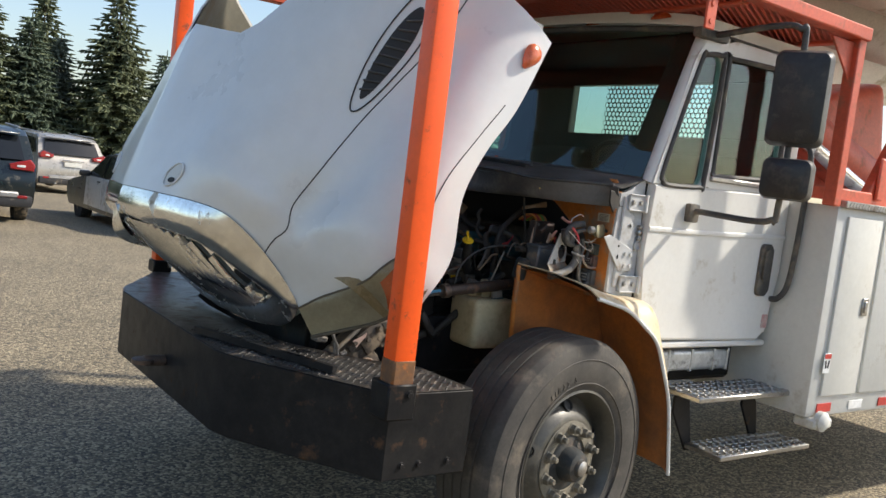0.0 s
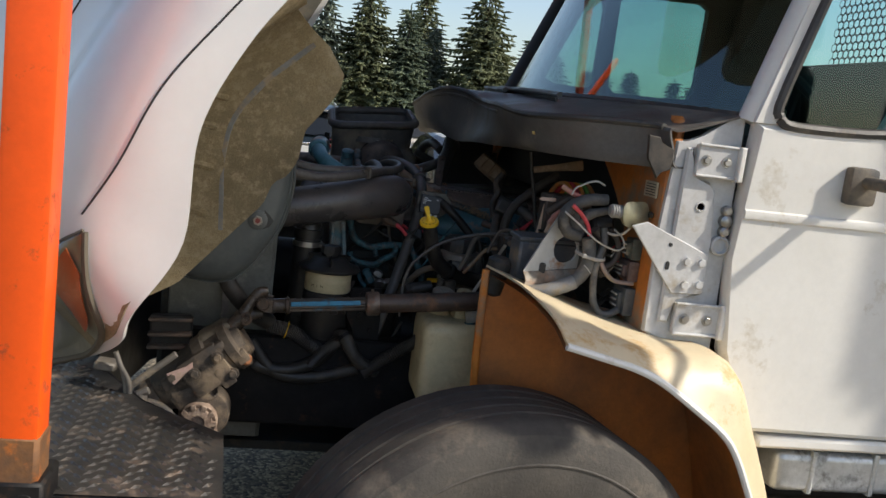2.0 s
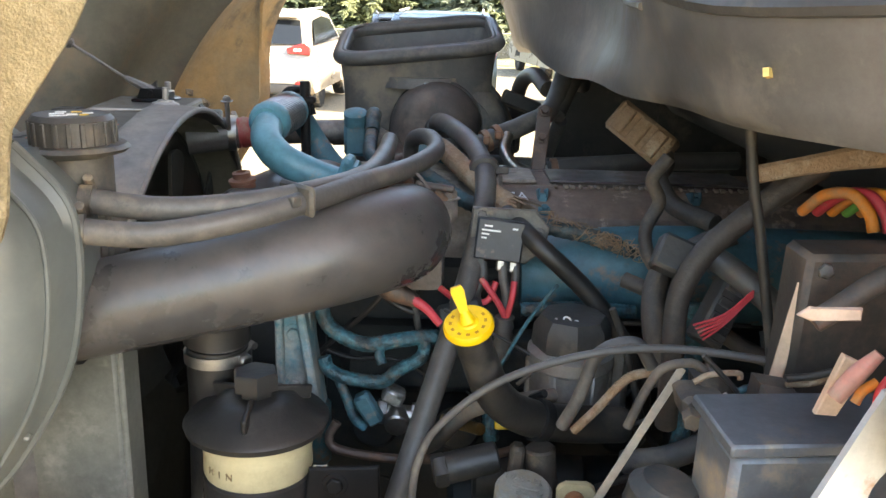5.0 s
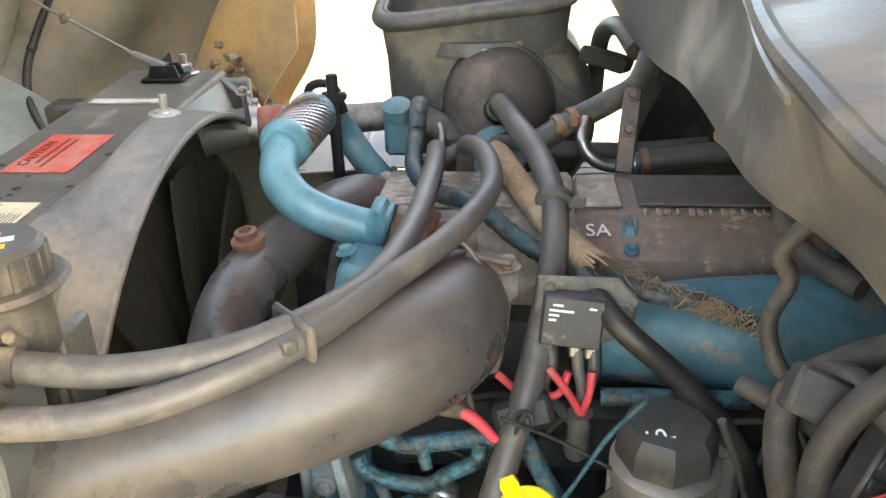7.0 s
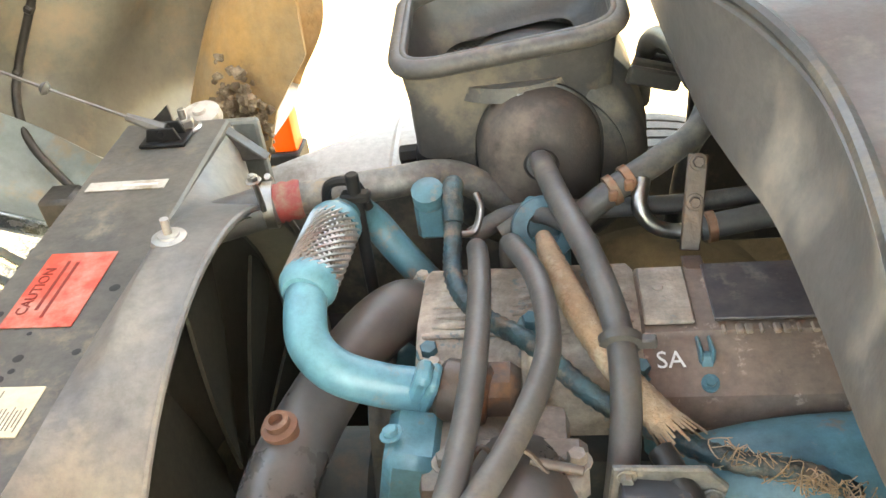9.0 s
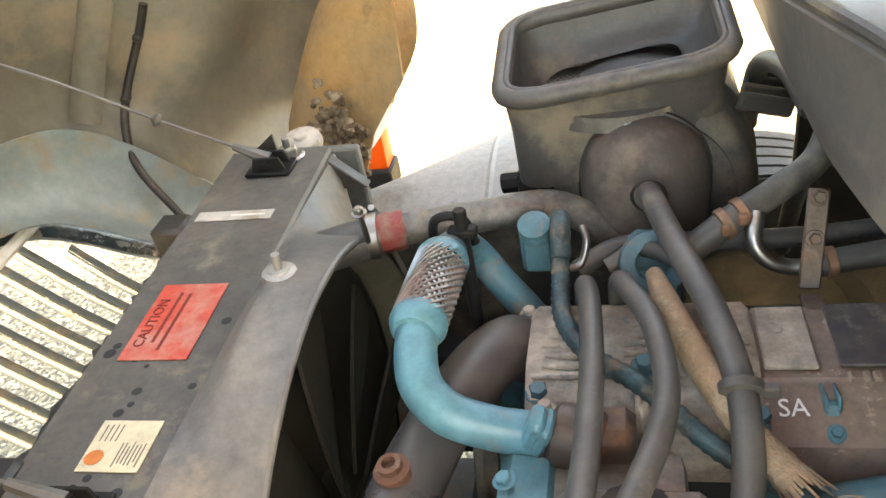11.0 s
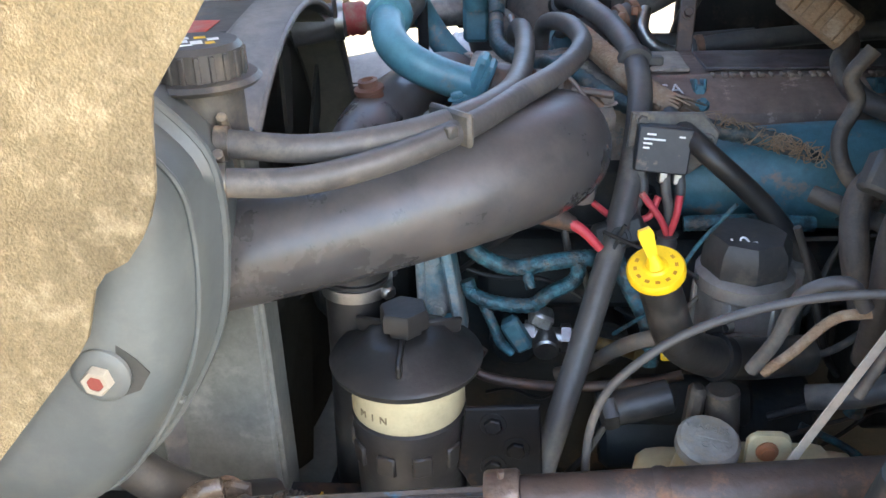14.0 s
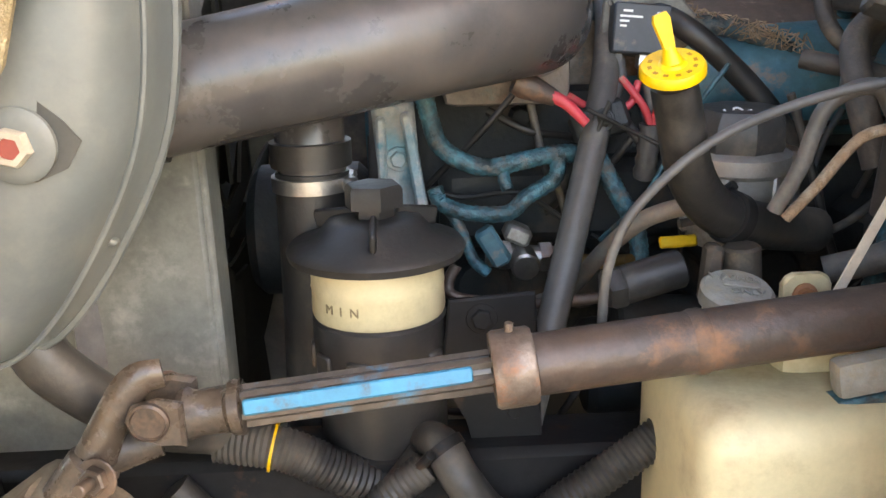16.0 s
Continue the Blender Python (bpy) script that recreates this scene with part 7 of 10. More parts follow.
lp_ = [Vector((-0.775 + 0.036 * math.cos(a) * (1 + 0.2 * math.cos(a)), -0.645, 0.800 + 0.024 * math.sin(a) - 0.012 * math.cos(a))) for a in [2 * math.pi * i / 20 for i in range(21)]]
tube(bm, lp_, 0.009, 10, 1, caps=False)
rod(bm, (-0.805, -0.645, 0.81), (-0.812, -0.645, 0.852), 0.017, 14, 0.3)
rod(bm, (-0.790, -0.65, 0.858), (-0.815, -0.65, 0.846), 0.010, 8)
part("tow_shackle", bm, bpy.data.materials["grey_dusty_bar"], gear, "dusty grey towing eye")
for pts in ([(-0.869, -0.66, 0.950), (-0.855, -0.66, 0.915), (-0.836, -0.66, 0.880), (-0.832, -0.66, 0.840), (-0.840, -0.66, 0.800)], [(-0.850, -0.655, 0.90), (-0.842, -0.655, 0.86), (-0.838, -0.655, 0.80), (-0.86, -0.655, 0.76)]):
    hose("brake_line", pts, 0.0065, bpy.data.materials["grey_dusty_bar"], gear, "", 8)
bm = start()
box(bm, (-0.895, -0.62, 0.905), (0.05, 0.05, 0.022), (0, 5, 0), 0.005)
part("line_clamp", bm, bpy.data.materials["grey_dusty_bar"], gear)
bm = start()
box(bm, (-0.768, -0.47, 0.955), (0.105, 0.03, 0.09), (0, -3, 0), bevel=0.006)
fincool = part("cross_member", bm, SOOT, truck, "greasy ribbed cross member")
for z_ in (0.994, 0.955, 0.922):
    bm = start()
    box(bm, (-0.768, -0.495, z_), (0.108, 0.030, 0.010), (0, -3, 0), bevel=0.003)
    part("member_rib", bm, BOARD, fincool)
for pts, r in (([(-0.575, -0.46, 0.91), (-0.547, -0.45, 0.874), (-0.46, -0.45, 0.868), (-0.39, -0.45, 0.90), (-0.34, -0.44, 0.955)], 0.018), ([(-0.57, -0.45, 0.94), (-0.50, -0.45, 0.86), (-0.40, -0.45, 0.85), (-0.28, -0.44, 0.88)], 0.017)):
    hose("pressure_hose", pts, r, SOOT, truck, "black pressure hose", 12)

# ---- radiator, shroud and fan ----
def rz(y):
    return 1.403 + 0.03 * y
bm = start()
mbox(bm, basis((-0.735, 0.01, rz(0.01) - 0.012), (0, 1, 0.03), (0, -0.03, 1)), (0.845, 0.165, 0.03), 0.004)
rad = part("radiator", bm, mat("radiator_top", (0.085, 0.08, 0.072), 0.45, 0, (0.13, 0.118, 0.10), 5, 0.8, (0.22, 0.185, 0.14), 0.16, 16, 0.15, 90, speck=0.28), truck, "dusty black radiator top plate")
bm = start()
box(bm, (-0.73, 0.05, 1.0), (0.10, 0.86, 0.74), bevel=0.006)
part("radiator_core", bm, BLACKPL, rad)
bm = start()
box(bm, (-0.80, 0.05, 1.0), (0.03, 0.80, 0.70), bevel=0.006)
part("condenser", bm, BLOCK, rad)
for y in (-0.385, 0.485):
    bm = start()
    box(bm, (-0.66 if y < 0 else -0.71, y, 1.02), (0.26 if y < 0 else 0.16, 0.02, 0.74), bevel=0.004)
    if y < 0:
        box(bm, (-0.53, y + 0.02, 1.02), (0.012, 0.05, 0.74), bevel=0.003)
    part("side_plate", bm, mat("zinc_plate", (0.155, 0.16, 0.14), 0.5, 0.1, (0.11, 0.112, 0.10), 14, 0.7, (0.24, 0.24, 0.21), 0.10, 16, 0.1, speck=0.2) if y < 0 else bpy.data.materials["zinc_plate"], rad, "mottled grey side plate")
def label(c, w, d, material, bars, text=""):
    m = basis((c[0], c[1], rz(c[1]) + 0.0045), (0.0, 1, 0.03), (0, -0.03, 1))
    bm = start()
    mbox(bm, m, (w, d, 0.0012), 0)
    lb = part("sticker", bm, material, rad)
    for (x, y, lx, ly, col) in bars:
        bm = start()
        mbox(bm, m @ Matrix.Translation((x, y, 0.0008)), (lx, ly, 0.0004), 0)
        part("sticker_print", bm, col, rad)
    return lb, m
PALETAPE = mat("pale_tape", (0.50, 0.46, 0.40), 0.6, 0, (0.40, 0.36, 0.31), 30, 0.6, DUST, 0.2, 25, 0.1)
GREYINK = mat("grey_ink", (0.17, 0.15, 0.12), 0.6, 0, None, 60, 0.3, None, 0, 5, 0)
DRI = mat("dark_red_ink", (0.22, 0.02, 0.012), 0.6, 0, None, 20, 0.3, None, 0, 5, 0)
lb, m = label((-0.737, 0.028), 0.135, 0.086, mat("red_sticker", (0.58, 0.055, 0.03), 0.5, 0, (0.5, 0.08, 0.05), 9, 0.6, (0.50, 0.38, 0.31), 0.26, 12, 0.05, soft=0.3), [(0.006, 0.012, 0.09, 0.004, DRI), (-0.002, 0.0, 0.10, 0.004, DRI)])
lb["label"] = "faded red caution sticker"
letters("CAUTION", 0.019, m @ Matrix.Translation((-0.004, 0.028, 0.001)), DRI, rad, "sticker_lettering")
lb, m = label((-0.713, -0.163), 0.066, 0.068, PAPER, [(0.016, 0.026 - 0.006 * i, 0.022, 0.0014, GREYINK) for i in range(4)] + [(-0.012 + 0.002 * (i % 2), -0.003 - 0.0042 * i, 0.030 - 0.004 * (i % 3), 0.0013, GREYINK) for i in range(7)])
lb["label"] = "cream paper service sticker"
bm = start()
lathe(bm, [(0.010, 0), (0.010, 0.0004), (0, 0.0004)], (m @ Vector((-0.016, 0.021, 0.0008))), (0, 0, 1), 20)
part("sticker_print", bm, mat("orange_ink", (0.6, 0.18, 0.04), 0.5, 0, None, 20, 0.3, None, 0, 5, 0), rad)
lb, m = label((-0.744, 0.248), 0.022, 0.113, PALETAPE, [(0, -0.02, 0.004, 0.05, BODYGREY)])
lb["label"] = "torn white strip sticker"
lb, m = label((-0.722, -0.352), 0.030, 0.062, PALETAPE, [(0.002, 0.024 - 0.0042 * i, 0.016, 0.0018 + 0.0008 * (i % 3), GREYINK) for i in range(12)])
lb["label"] = "pale sticker printed with a row of bars"
# lapped end plate with its bolts, and the torn rubber seal along the front edge
bm = start()
mbox(bm, basis((-0.735, -0.355, rz(-0.355) + 0.0020), (0, 1, 0.03), (0, -0.03, 1)), (0.115, 0.158, 0.0032), 0.0012)
part("end_plate", bm, bpy.data.materials["radiator_top"], rad)
for x_, y_, r_ in ((-0.752, -0.318, 0.015), (-0.786, -0.322, 0.011), (-0.722, -0.318, 0.009)):
    bm = start()
    rod(bm, (x_, y_, rz(y_) + 0.003), (x_, y_, rz(y_) + 0.006), r_ * 1.5, 20)
    hexbolt(bm, (x_, y_, rz(y_) + 0.006), (0, 0, 1), r_, r_ * 0.9, False)
    rod(bm, (x_, y_, rz(y_) + 0.006), (x_, y_, rz(y_) + 0.006 + r_ * 1.5), r_ * 0.5, 12)
    part("plate_bolt", bm, RUST, rad, "dull brown nut on a wide washer")
rng = random.Random(17)
edge_ = []
y_ = -0.41
while y_ < 0.40:
    edge_.append((-0.822 - rng.uniform(0.0, 0.014), y_))
    y_ += rng.uniform(0.006, 0.018)
bm = start()
prism(bm, [(-0.812, 0.40), (-0.812, -0.41)] + edge_, "xy", 1.388, 1.394, 0)
part("torn_seal", bm, SOOT, rad, "torn black rubber seal strip")
bm = start()
prism(bm, [(-0.80, 1.405), (-0.735, 1.41), (-0.738, 1.452)], "xz", 0.418, 0.424, 0.001)
part("end_fin", bm, SOOT, rad)
bm = start()
prism(bm, [(-0.66, 1.36), (-0.60, 1.36), (-0.655, 1.412)], "xz", 0.40, 0.424, 0.002)
part("end_bracket", bm, SOOT, rad)
for y_, z_, w_ in ((-0.215, 1.385, 0.07), (0.235, 1.395, 0.05)):
    bm = start()
    mbox(bm, basis((-0.835, y_, z_), (1, 0, 0), (0, 0, 1)), (0.05, w_, 0.045), 0.006)
    part("rubber_block", bm, SOOT, rad)
bm = start()
lathe(bm, [(0.034, 0), (0.036, 0.006), (0.034, 0.020), (0.012, 0.022), (0.010, 0.028), (0, 0.028)], (-0.756, 0.565, 1.352), (0, -0.2, 1), 24)
part("white_cap", bm, PALETAPE, rad, "dirty white round cap")
bm = start()
for k_ in range(21):
    y_ = rng.uniform(-0.30, 0.06)
    lathe(bm, [(rng.uniform(0.003, 0.009), 0.0), (0.0, 0.0006)], (rng.uniform(-0.80, -0.67), y_, rz(y_) + 0.0035), (0, -0.03, 1), 10)
part("oil_spots", bm, INK, rad, "black oily spots")["kind"] = "stuff"
# eyelets with stay cables up to the hood
for y, x in ((-0.245, -0.722), (0.372, -0.730)):
    bm = start()
    box(bm, (x, y, rz(y) + 0.006), (0.07, 0.05, 0.006), bevel=0.002)
    prism(bm, [(x - 0.03, rz(y)), (x + 0.03, rz(y)), (x + 0.02, rz(y) + 0.028), (x - 0.02, rz(y) + 0.028)], "xz", y - 0.014, y - 0.009, 0.001)
    prism(bm, [(x - 0.03, rz(y)), (x + 0.03, rz(y)), (x + 0.02, rz(y) + 0.028), (x - 0.02, rz(y) + 0.028)], "xz", y + 0.009, y + 0.014, 0.001)
    rod(bm, (x, y - 0.018, rz(y) + 0.02), (x, y + 0.018, rz(y) + 0.02), 0.005)
    part("cable_bracket", bm, BLACKSTEEL, rad, "black hood stay-cable bracket")
    bm = start()
    tube(bm, [(x, y, rz(y) + 0.02), (x - 0.05, y, rz(y) + 0.045)], [0.011, 0.006], 8, 3)
    tube(bm, [(x - 0.05, y, rz(y) + 0.045), (x - 0.14, y - 0.025, 1.522), (x - 0.30, y - 0.05, 1.622), (x - 0.50, y - 0.08, 1.72)], 0.0028, 6, 6)
    lathe(bm, [(0.006, -0.006), (0.011, 0), (0.006, 0.006)], (x - 0.14, y - 0.025, 1.522), (-1, 0, 0.6), 12)
    part("stay_cable", bm, mat("steel_cable", (0.16, 0.15, 0.14), 0.5, 0.6, None, 40, 0.4, None, 0, 5, 0.2) if y < 0 else bpy.data.materials["steel_cable"], rad, "thin steel hood stay cable")
bm = start()
rod(bm, (-0.712, 0.405, rz(0.405) + 0.003), (-0.712, 0.405, rz(0.405) + 0.007), 0.024, 20)
hexbolt(bm, (-0.712, 0.405, rz(0.405) + 0.006), (0, 0, 1), 0.014, 0.014)
rod(bm, (-0.712, 0.405, rz(0.405)), (-0.712, 0.405, rz(0.405) + 0.036), 0.006, 10)
part("radiator_mount", bm, STEEL, rad)
# shroud: sloping top that opens into a ring round the fan
FC = Vector((-0.56, 0.018, 1.056))
bm = start()
def shroud_at(a, b):
    th = radians(-35 + 250 * a)
    ring = Vector((-0.560 + 0.02 * (math.sin(th) - 0.5), FC.y + 0.388 * math.cos(th), FC.z + 0.388 * math.sin(th)))
    cx, cz = math.cos(th), math.sin(th)
    k = 1 / max(abs(cx) / 0.425, abs(cz) / 0.348)
    sq = Vector((-0.655, FC.y + cx * k, FC.z + cz * k))
    mid = Vector((-0.612, FC.y + 0.392 * cx, FC.z + 0.392 * cz))
    if b < 0.5:
        return sq.lerp(mid, b * 2)
    return mid.lerp(ring, b * 2 - 1)
sheet(bm, shroud_at, 60, 8, 0.004)
shroud = part("fan_shroud", bm, SHROUD, truck, "dusty grey-brown fan shroud ring", 50)
bm = start()
tube(bm, [shroud_at(i / 50, 1) for i in range(51)], 0.005, 8, 1)
part("ring_lip", bm, SHROUD, shroud)
bm = start()
lathe(bm, [(0.022, 0), (0.020, 0.006), (0.013, 0.008), (0.012, 0.010), (0.005, 0.011), (0.005, 0.03), (0.0, 0.03)], (-0.605, 0.060, 1.445), (0.05, 0, 1), 20)
part("shroud_stud", bm, ALU, shroud, "grey stud and washer")
# dark olive disc added before the core; its colour stands for shade inside
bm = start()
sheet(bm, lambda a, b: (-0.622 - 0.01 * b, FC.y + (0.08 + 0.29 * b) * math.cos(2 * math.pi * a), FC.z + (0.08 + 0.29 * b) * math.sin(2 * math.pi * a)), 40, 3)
part("fan_shade_disc", bm, mat("fan_shade_olive", (0.050, 0.047, 0.035), 0.7, 0, (0.040, 0.038, 0.028), 5, 0.5, None, 0, 5, 0.1), shroud)
# barrel inside the ring
bm = start()
sheet(bm, lambda a, b: (-0.560 - 0.068 * b, FC.y + (0.376 - 0.004 * b) * math.cos(2 * math.pi * a), FC.z + (0.376 - 0.004 * b) * math.sin(2 * math.pi * a)), 60, 4)
part("fan_barrel", bm, mat("olive_barrel", (0.22, 0.205, 0.15), 0.55, 0, (0.15, 0.14, 0.10), 3, 0.6, (0.16, 0.14, 0.10), 0.15, 6, 0.1, 90), shroud, "dark olive inside of the shroud", 60)
FANBLACK = mat("fan_black", (0.036, 0.034, 0.026), 0.8, 0, (0.030, 0.028, 0.021), 8, 0.4, None, 0, 5, 0.05, spec=0.08)
for k in range(9):
    th = 2 * math.pi * k / 9
    bm = start()
    def blade(a, b, th=th):
        r = 0.07 + 0.255 * a
        t = th + (b - 0.5) * (0.75 - 0.30 * a)
        return (-0.600 + 0.025 * (b - 0.5), FC.y + r * math.cos(t), FC.z + r * math.sin(t))
    sheet(bm, blade, 6, 6, 0.005)
    part("fan_blade", bm, FANBLACK, shroud)
bm = start()
rod(bm, (-0.56, FC.y, FC.z), (-0.40, FC.y, FC.z), 0.09, 28)
rod(bm, (-0.42, FC.y, FC.z), (-0.33, FC.y, FC.z), 0.06, 24)
part("fan_hub", bm, BLOCK, shroud)
bm = start()
for dx, r in ((-0.395, 0.085), (-0.385, 0.085)):
    lathe(bm, [(r, 0), (r + 0.008, 0.001), (r + 0.008, 0.018), (r, 0.019)], (dx, 0.05, 1.19), (1, 0, 0), 28)
tube(bm, [(-0.385, -0.035, 1.19), (-0.385, -0.10, 1.02), (-0.385, -0.10, 0.90)], 0.012, 6, 4, flat=0.4)
part("drive_belt", bm, BLACKPL, engine, "black ribbed drive belt")
bm = start()
rod(bm, (-0.40, 0.05, 1.19), (-0.33, 0.05, 1.19), 0.082, 28)
rod(bm, (-0.40, -0.08, 0.98), (-0.33, -0.08, 0.98), 0.06, 28)
part("pulley", bm, BLUE, engine)
# charge cooler hose on the far side: red silicone with T-bolt clamp
hose("hose_stub", [(-0.62, 0.21, 1.372), (-0.575, 0.222, 1.378), (-0.54, 0.235, 1.382)], 0.029, RUBBER, truck, "black rubber hose stub", 18)
hose("red_hose", [(-0.545, 0.234, 1.380), (-0.53, 0.238, 1.382), (-0.505, 0.245, 1.382)], 0.028, mat("red_silicone", (0.33, 0.05, 0.045), 0.5, 0, (0.25, 0.05, 0.045), 12, 0.5, DUST, 0.25, 12, 0.1), truck, "dusty red silicone hose", 18, ripple=0.08, pitch=0.02)
hose("cold_pipe", [(-0.51, 0.244, 1.382), (-0.40, 0.27, 1.382), (-0.30, 0.30, 1.37), (-0.2, 0.32, 1.28)], 0.022, bpy.data.materials["dull_plate"], truck, "aluminium charge pipe", 18)
bm = start()
clamp_band(bm, (-0.545, 0.234, 1.381), (1, 0.15, 0), 0.030, 0.014)
rod(bm, (-0.545, 0.205, 1.39), (-0.545, 0.195, 1.45), 0.004)
hexbolt(bm, (-0.545, 0.196, 1.44), (0, -0.1, 1), 0.007)
part("t_bolt_clamp", bm, STEEL, truck)

BASE = Vector((-0.006, -0.017, 0.03))
# ---- degas tank ----
DT = [(-0.545, 1.445), (-0.505, 1.40), (-0.497, 1.355), (-0.503, 1.29), (-0.518, 1.235), (-0.55, 1.175), (-0.59, 1.12), (-0.63, 1.092), (-0.70, 1.088), (-0.78, 1.12), (-0.80, 1.25), (-0.79, 1.38), (-0.72, 1.43)]
def tank_ring(f, y):
    cx, cz = -0.64, 1.27
    return [(cx + (x - cx) * f, y, cz + (z - cz) * f) for x, z in spline([np.array(p) for p in DT + DT[:1]], 4)[:-1]]
bm = start()
rings = [[bm.verts.new(p) for p in tank_ring(f, y)] for f, y in ((0.55, -0.615), (0.80, -0.61), (0.93, -0.592), (0.985, -0.56), (0.99, -0.525), (1.03, -0.52), (1.03, -0.512), (0.99, -0.508), (0.97, -0.46), (0.9, -0.42))]
for r0, r1 in zip(rings, rings[1:]):
    for i in range(len(r0)):
        bm.faces.new((r0[i], r0[(i + 1) % len(r0)], r1[(i + 1) % len(r0)], r1[i]))
bm.faces.new(rings[0])
bm.faces.new(rings[-1])
degas = part("degas_tank", bm, PLASTIC_GREY, truck, "grey-green translucent coolant tank with a moulded seam", 50)
bm = start()
lathe(bm, [(0.023, 0), (0.023, 0.004), (0.020, 0.006), (0.016, 0.007)], (-0.569, -0.614, 1.257), (0, -1, 0), 32)
part("gauge_boss", bm, PLASTIC_GREY, degas)
# thin dark patch painted as the shadow round the plug
bm = start()
prism(bm, [(-0.602, 1.262), (-0.592, 1.282), (-0.575, 1.291), (-0.556, 1.284), (-0.541, 1.270), (-0.532, 1.258), (-0.542, 1.242), (-0.562, 1.234), (-0.592, 1.240)], "xz", -0.6135, -0.6125, 0)
part("plug_shadow", bm, mat("plug_shadow_dark", (0.045, 0.047, 0.044), 0.5, 0, (0.03, 0.03, 0.028), 20, 0.6, None, 0, 5, 0.1), degas, "dark patch painted as the shadow round the sight plug")
for f_, y_, r_b in ((1.035, -0.516, 0.0045), (0.985, -0.566, 0.0025)):
    bm = start()
    tube(bm, tank_ring(f_, y_) + tank_ring(f_, y_)[:1], r_b, 8, 1, caps=False)
    part("seam_flange", bm, PLASTIC_GREY, degas)
for x_, z_ in ((-0.508, 1.315), (-0.523, 1.242), (-0.55, 1.173)):
    bm = start()
    box(bm, (x_ - 0.004, -0.530, z_), (0.012, 0.010, 0.005), (0, 20, 0), 0.0015)
    part("seam_clip", bm, PLASTIC_GREY, degas)
bm = start()
lathe(bm, [(0.0120, 0.005), (0.0120, 0.013), (0.0108, 0.015), (0.0070, 0.015), (0.0066, 0.011), (0, 0.011)], (-0.569, -0.614, 1.257), (0, -1, 0), 6)
part("sight_plug", bm, mat("nylon_plug", (0.34, 0.31, 0.25), 0.45, 0, None, 20, 0.5, DUST, 0.12, 20, 0.05), degas, "white hex sight plug with a red centre")
bm = start()
lathe(bm, [(0.0064, 0), (0.0064, 0.002), (0, 0.002)], (-0.569, -0.6262, 1.257), (0, -1, 0), 18)
part("plug_core", bm, mat("dull_red", (0.20, 0.04, 0.03), 0.6, 0, None, 30, 0.4, DUST, 0.15, 30, 0.05), degas)
# neck and cap
bm = start()
lathe(bm, [(0.036, -0.05), (0.036, 0.0), (0.05, 0.004), (0.054, 0.008), (0.05, 0.012), (0.036, 0.013)], (-0.532, -0.414, 1.425), (0, 0, 1), 32)
lathe(bm, [(0.040, 0.010), (0.040, 0.036), (0.036, 0.041), (0, 0.041)], (-0.532, -0.414, 1.425), (0, 0, 1), 40)
part("tank_cap", bm, BLACKPL, degas, "black pressure cap with white and yellow warning symbols")
for k in range(20):
    a = 2 * math.pi * k / 20
    bm = start()
    box(bm, (-0.532 + 0.0405 * math.cos(a), -0.414 + 0.0405 * math.sin(a), 1.448), (0.003, 0.005, 0.024), (0, 0, math.degrees(a)), 0.0008)
    part("cap_grip", bm, BLACKPL, degas)
for dx, dy, w, h_, col in ((-0.014, 0.008, 0.010, 0.008, WHITEINK), (0.0, 0.012, 0.010, 0.008, YELLOW), (0.014, 0.006, 0.010, 0.008, WHITEINK), (-0.012, -0.006, 0.014, 0.010, WHITEINK), (0.004, -0.008, 0.010, 0.012, WHITEINK), (0.016, -0.008, 0.008, 0.008, YELLOW), (-0.004, -0.020, 0.016, 0.004, WHITEINK)):
    bm = start()
    box(bm, (-0.532 + dx, -0.414 + dy, 1.4662), (w, h_, 0.0006), (0, 0, 25), 0)
    part("cap_symbol", bm, col, degas)
for p, d in (((-0.512, -0.462, 1.389), (1, 0.15, -0.05)), ((-0.504, -0.505, 1.371), (1, 0.25, -0.05))):
    bm = start()
    rod(bm, Vector(p) - Vector(d) * 0.03, p, 0.010)
    clamp_band(bm, Vector(p) + Vector(d) * 0.008, d, 0.0135, 0.012)
    part("spring_clamp", bm, mat("clamp_tan", (0.17, 0.15, 0.125), 0.4, 0.7, (0.09, 0.08, 0.07), 40, 0.7, DUST, 0.15, 30, 0.1) if p[2] > 1.38 else bpy.data.materials["clamp_tan"], degas)
hose("tank_outlet", [(-0.64, -0.50, 1.10), (-0.62, -0.50, 1.06), (-0.57, -0.47, 1.0), (-0.52, -0.42, 0.96)], 0.022, SOOT, degas, "black outlet hose", 14)

BASE = Vector((0, 0, 0))
# ---- air cleaner ----
DRUM = Vector((-0.192, 0.372, 1.335))
bm = start()
lathe(bm, [(0.0, 0.0), (0.118, 0.0), (0.140, 0.004), (0.153, 0.016), (0.158, 0.034), (0.160, 0.10), (0.164, 0.105), (0.164, 0.122), (0.160, 0.127), (0.158, 0.30), (0.14, 0.33), (0.0, 0.335)], DRUM, (0, 1, 0), 56)
ac = part("air_cleaner", bm, BLACKPL, truck, "dusty black plastic air cleaner drum with an open rectangular mouth", 40)
bm = start()
lathe(bm, [(0.122, -0.002), (0.126, 0.0), (0.126, 0.008), (0.120, 0.010)], DRUM - Vector((0, 0.008, 0)), (0, 1, 0), 48)
part("drum_ring", bm, BLACKPL, ac)
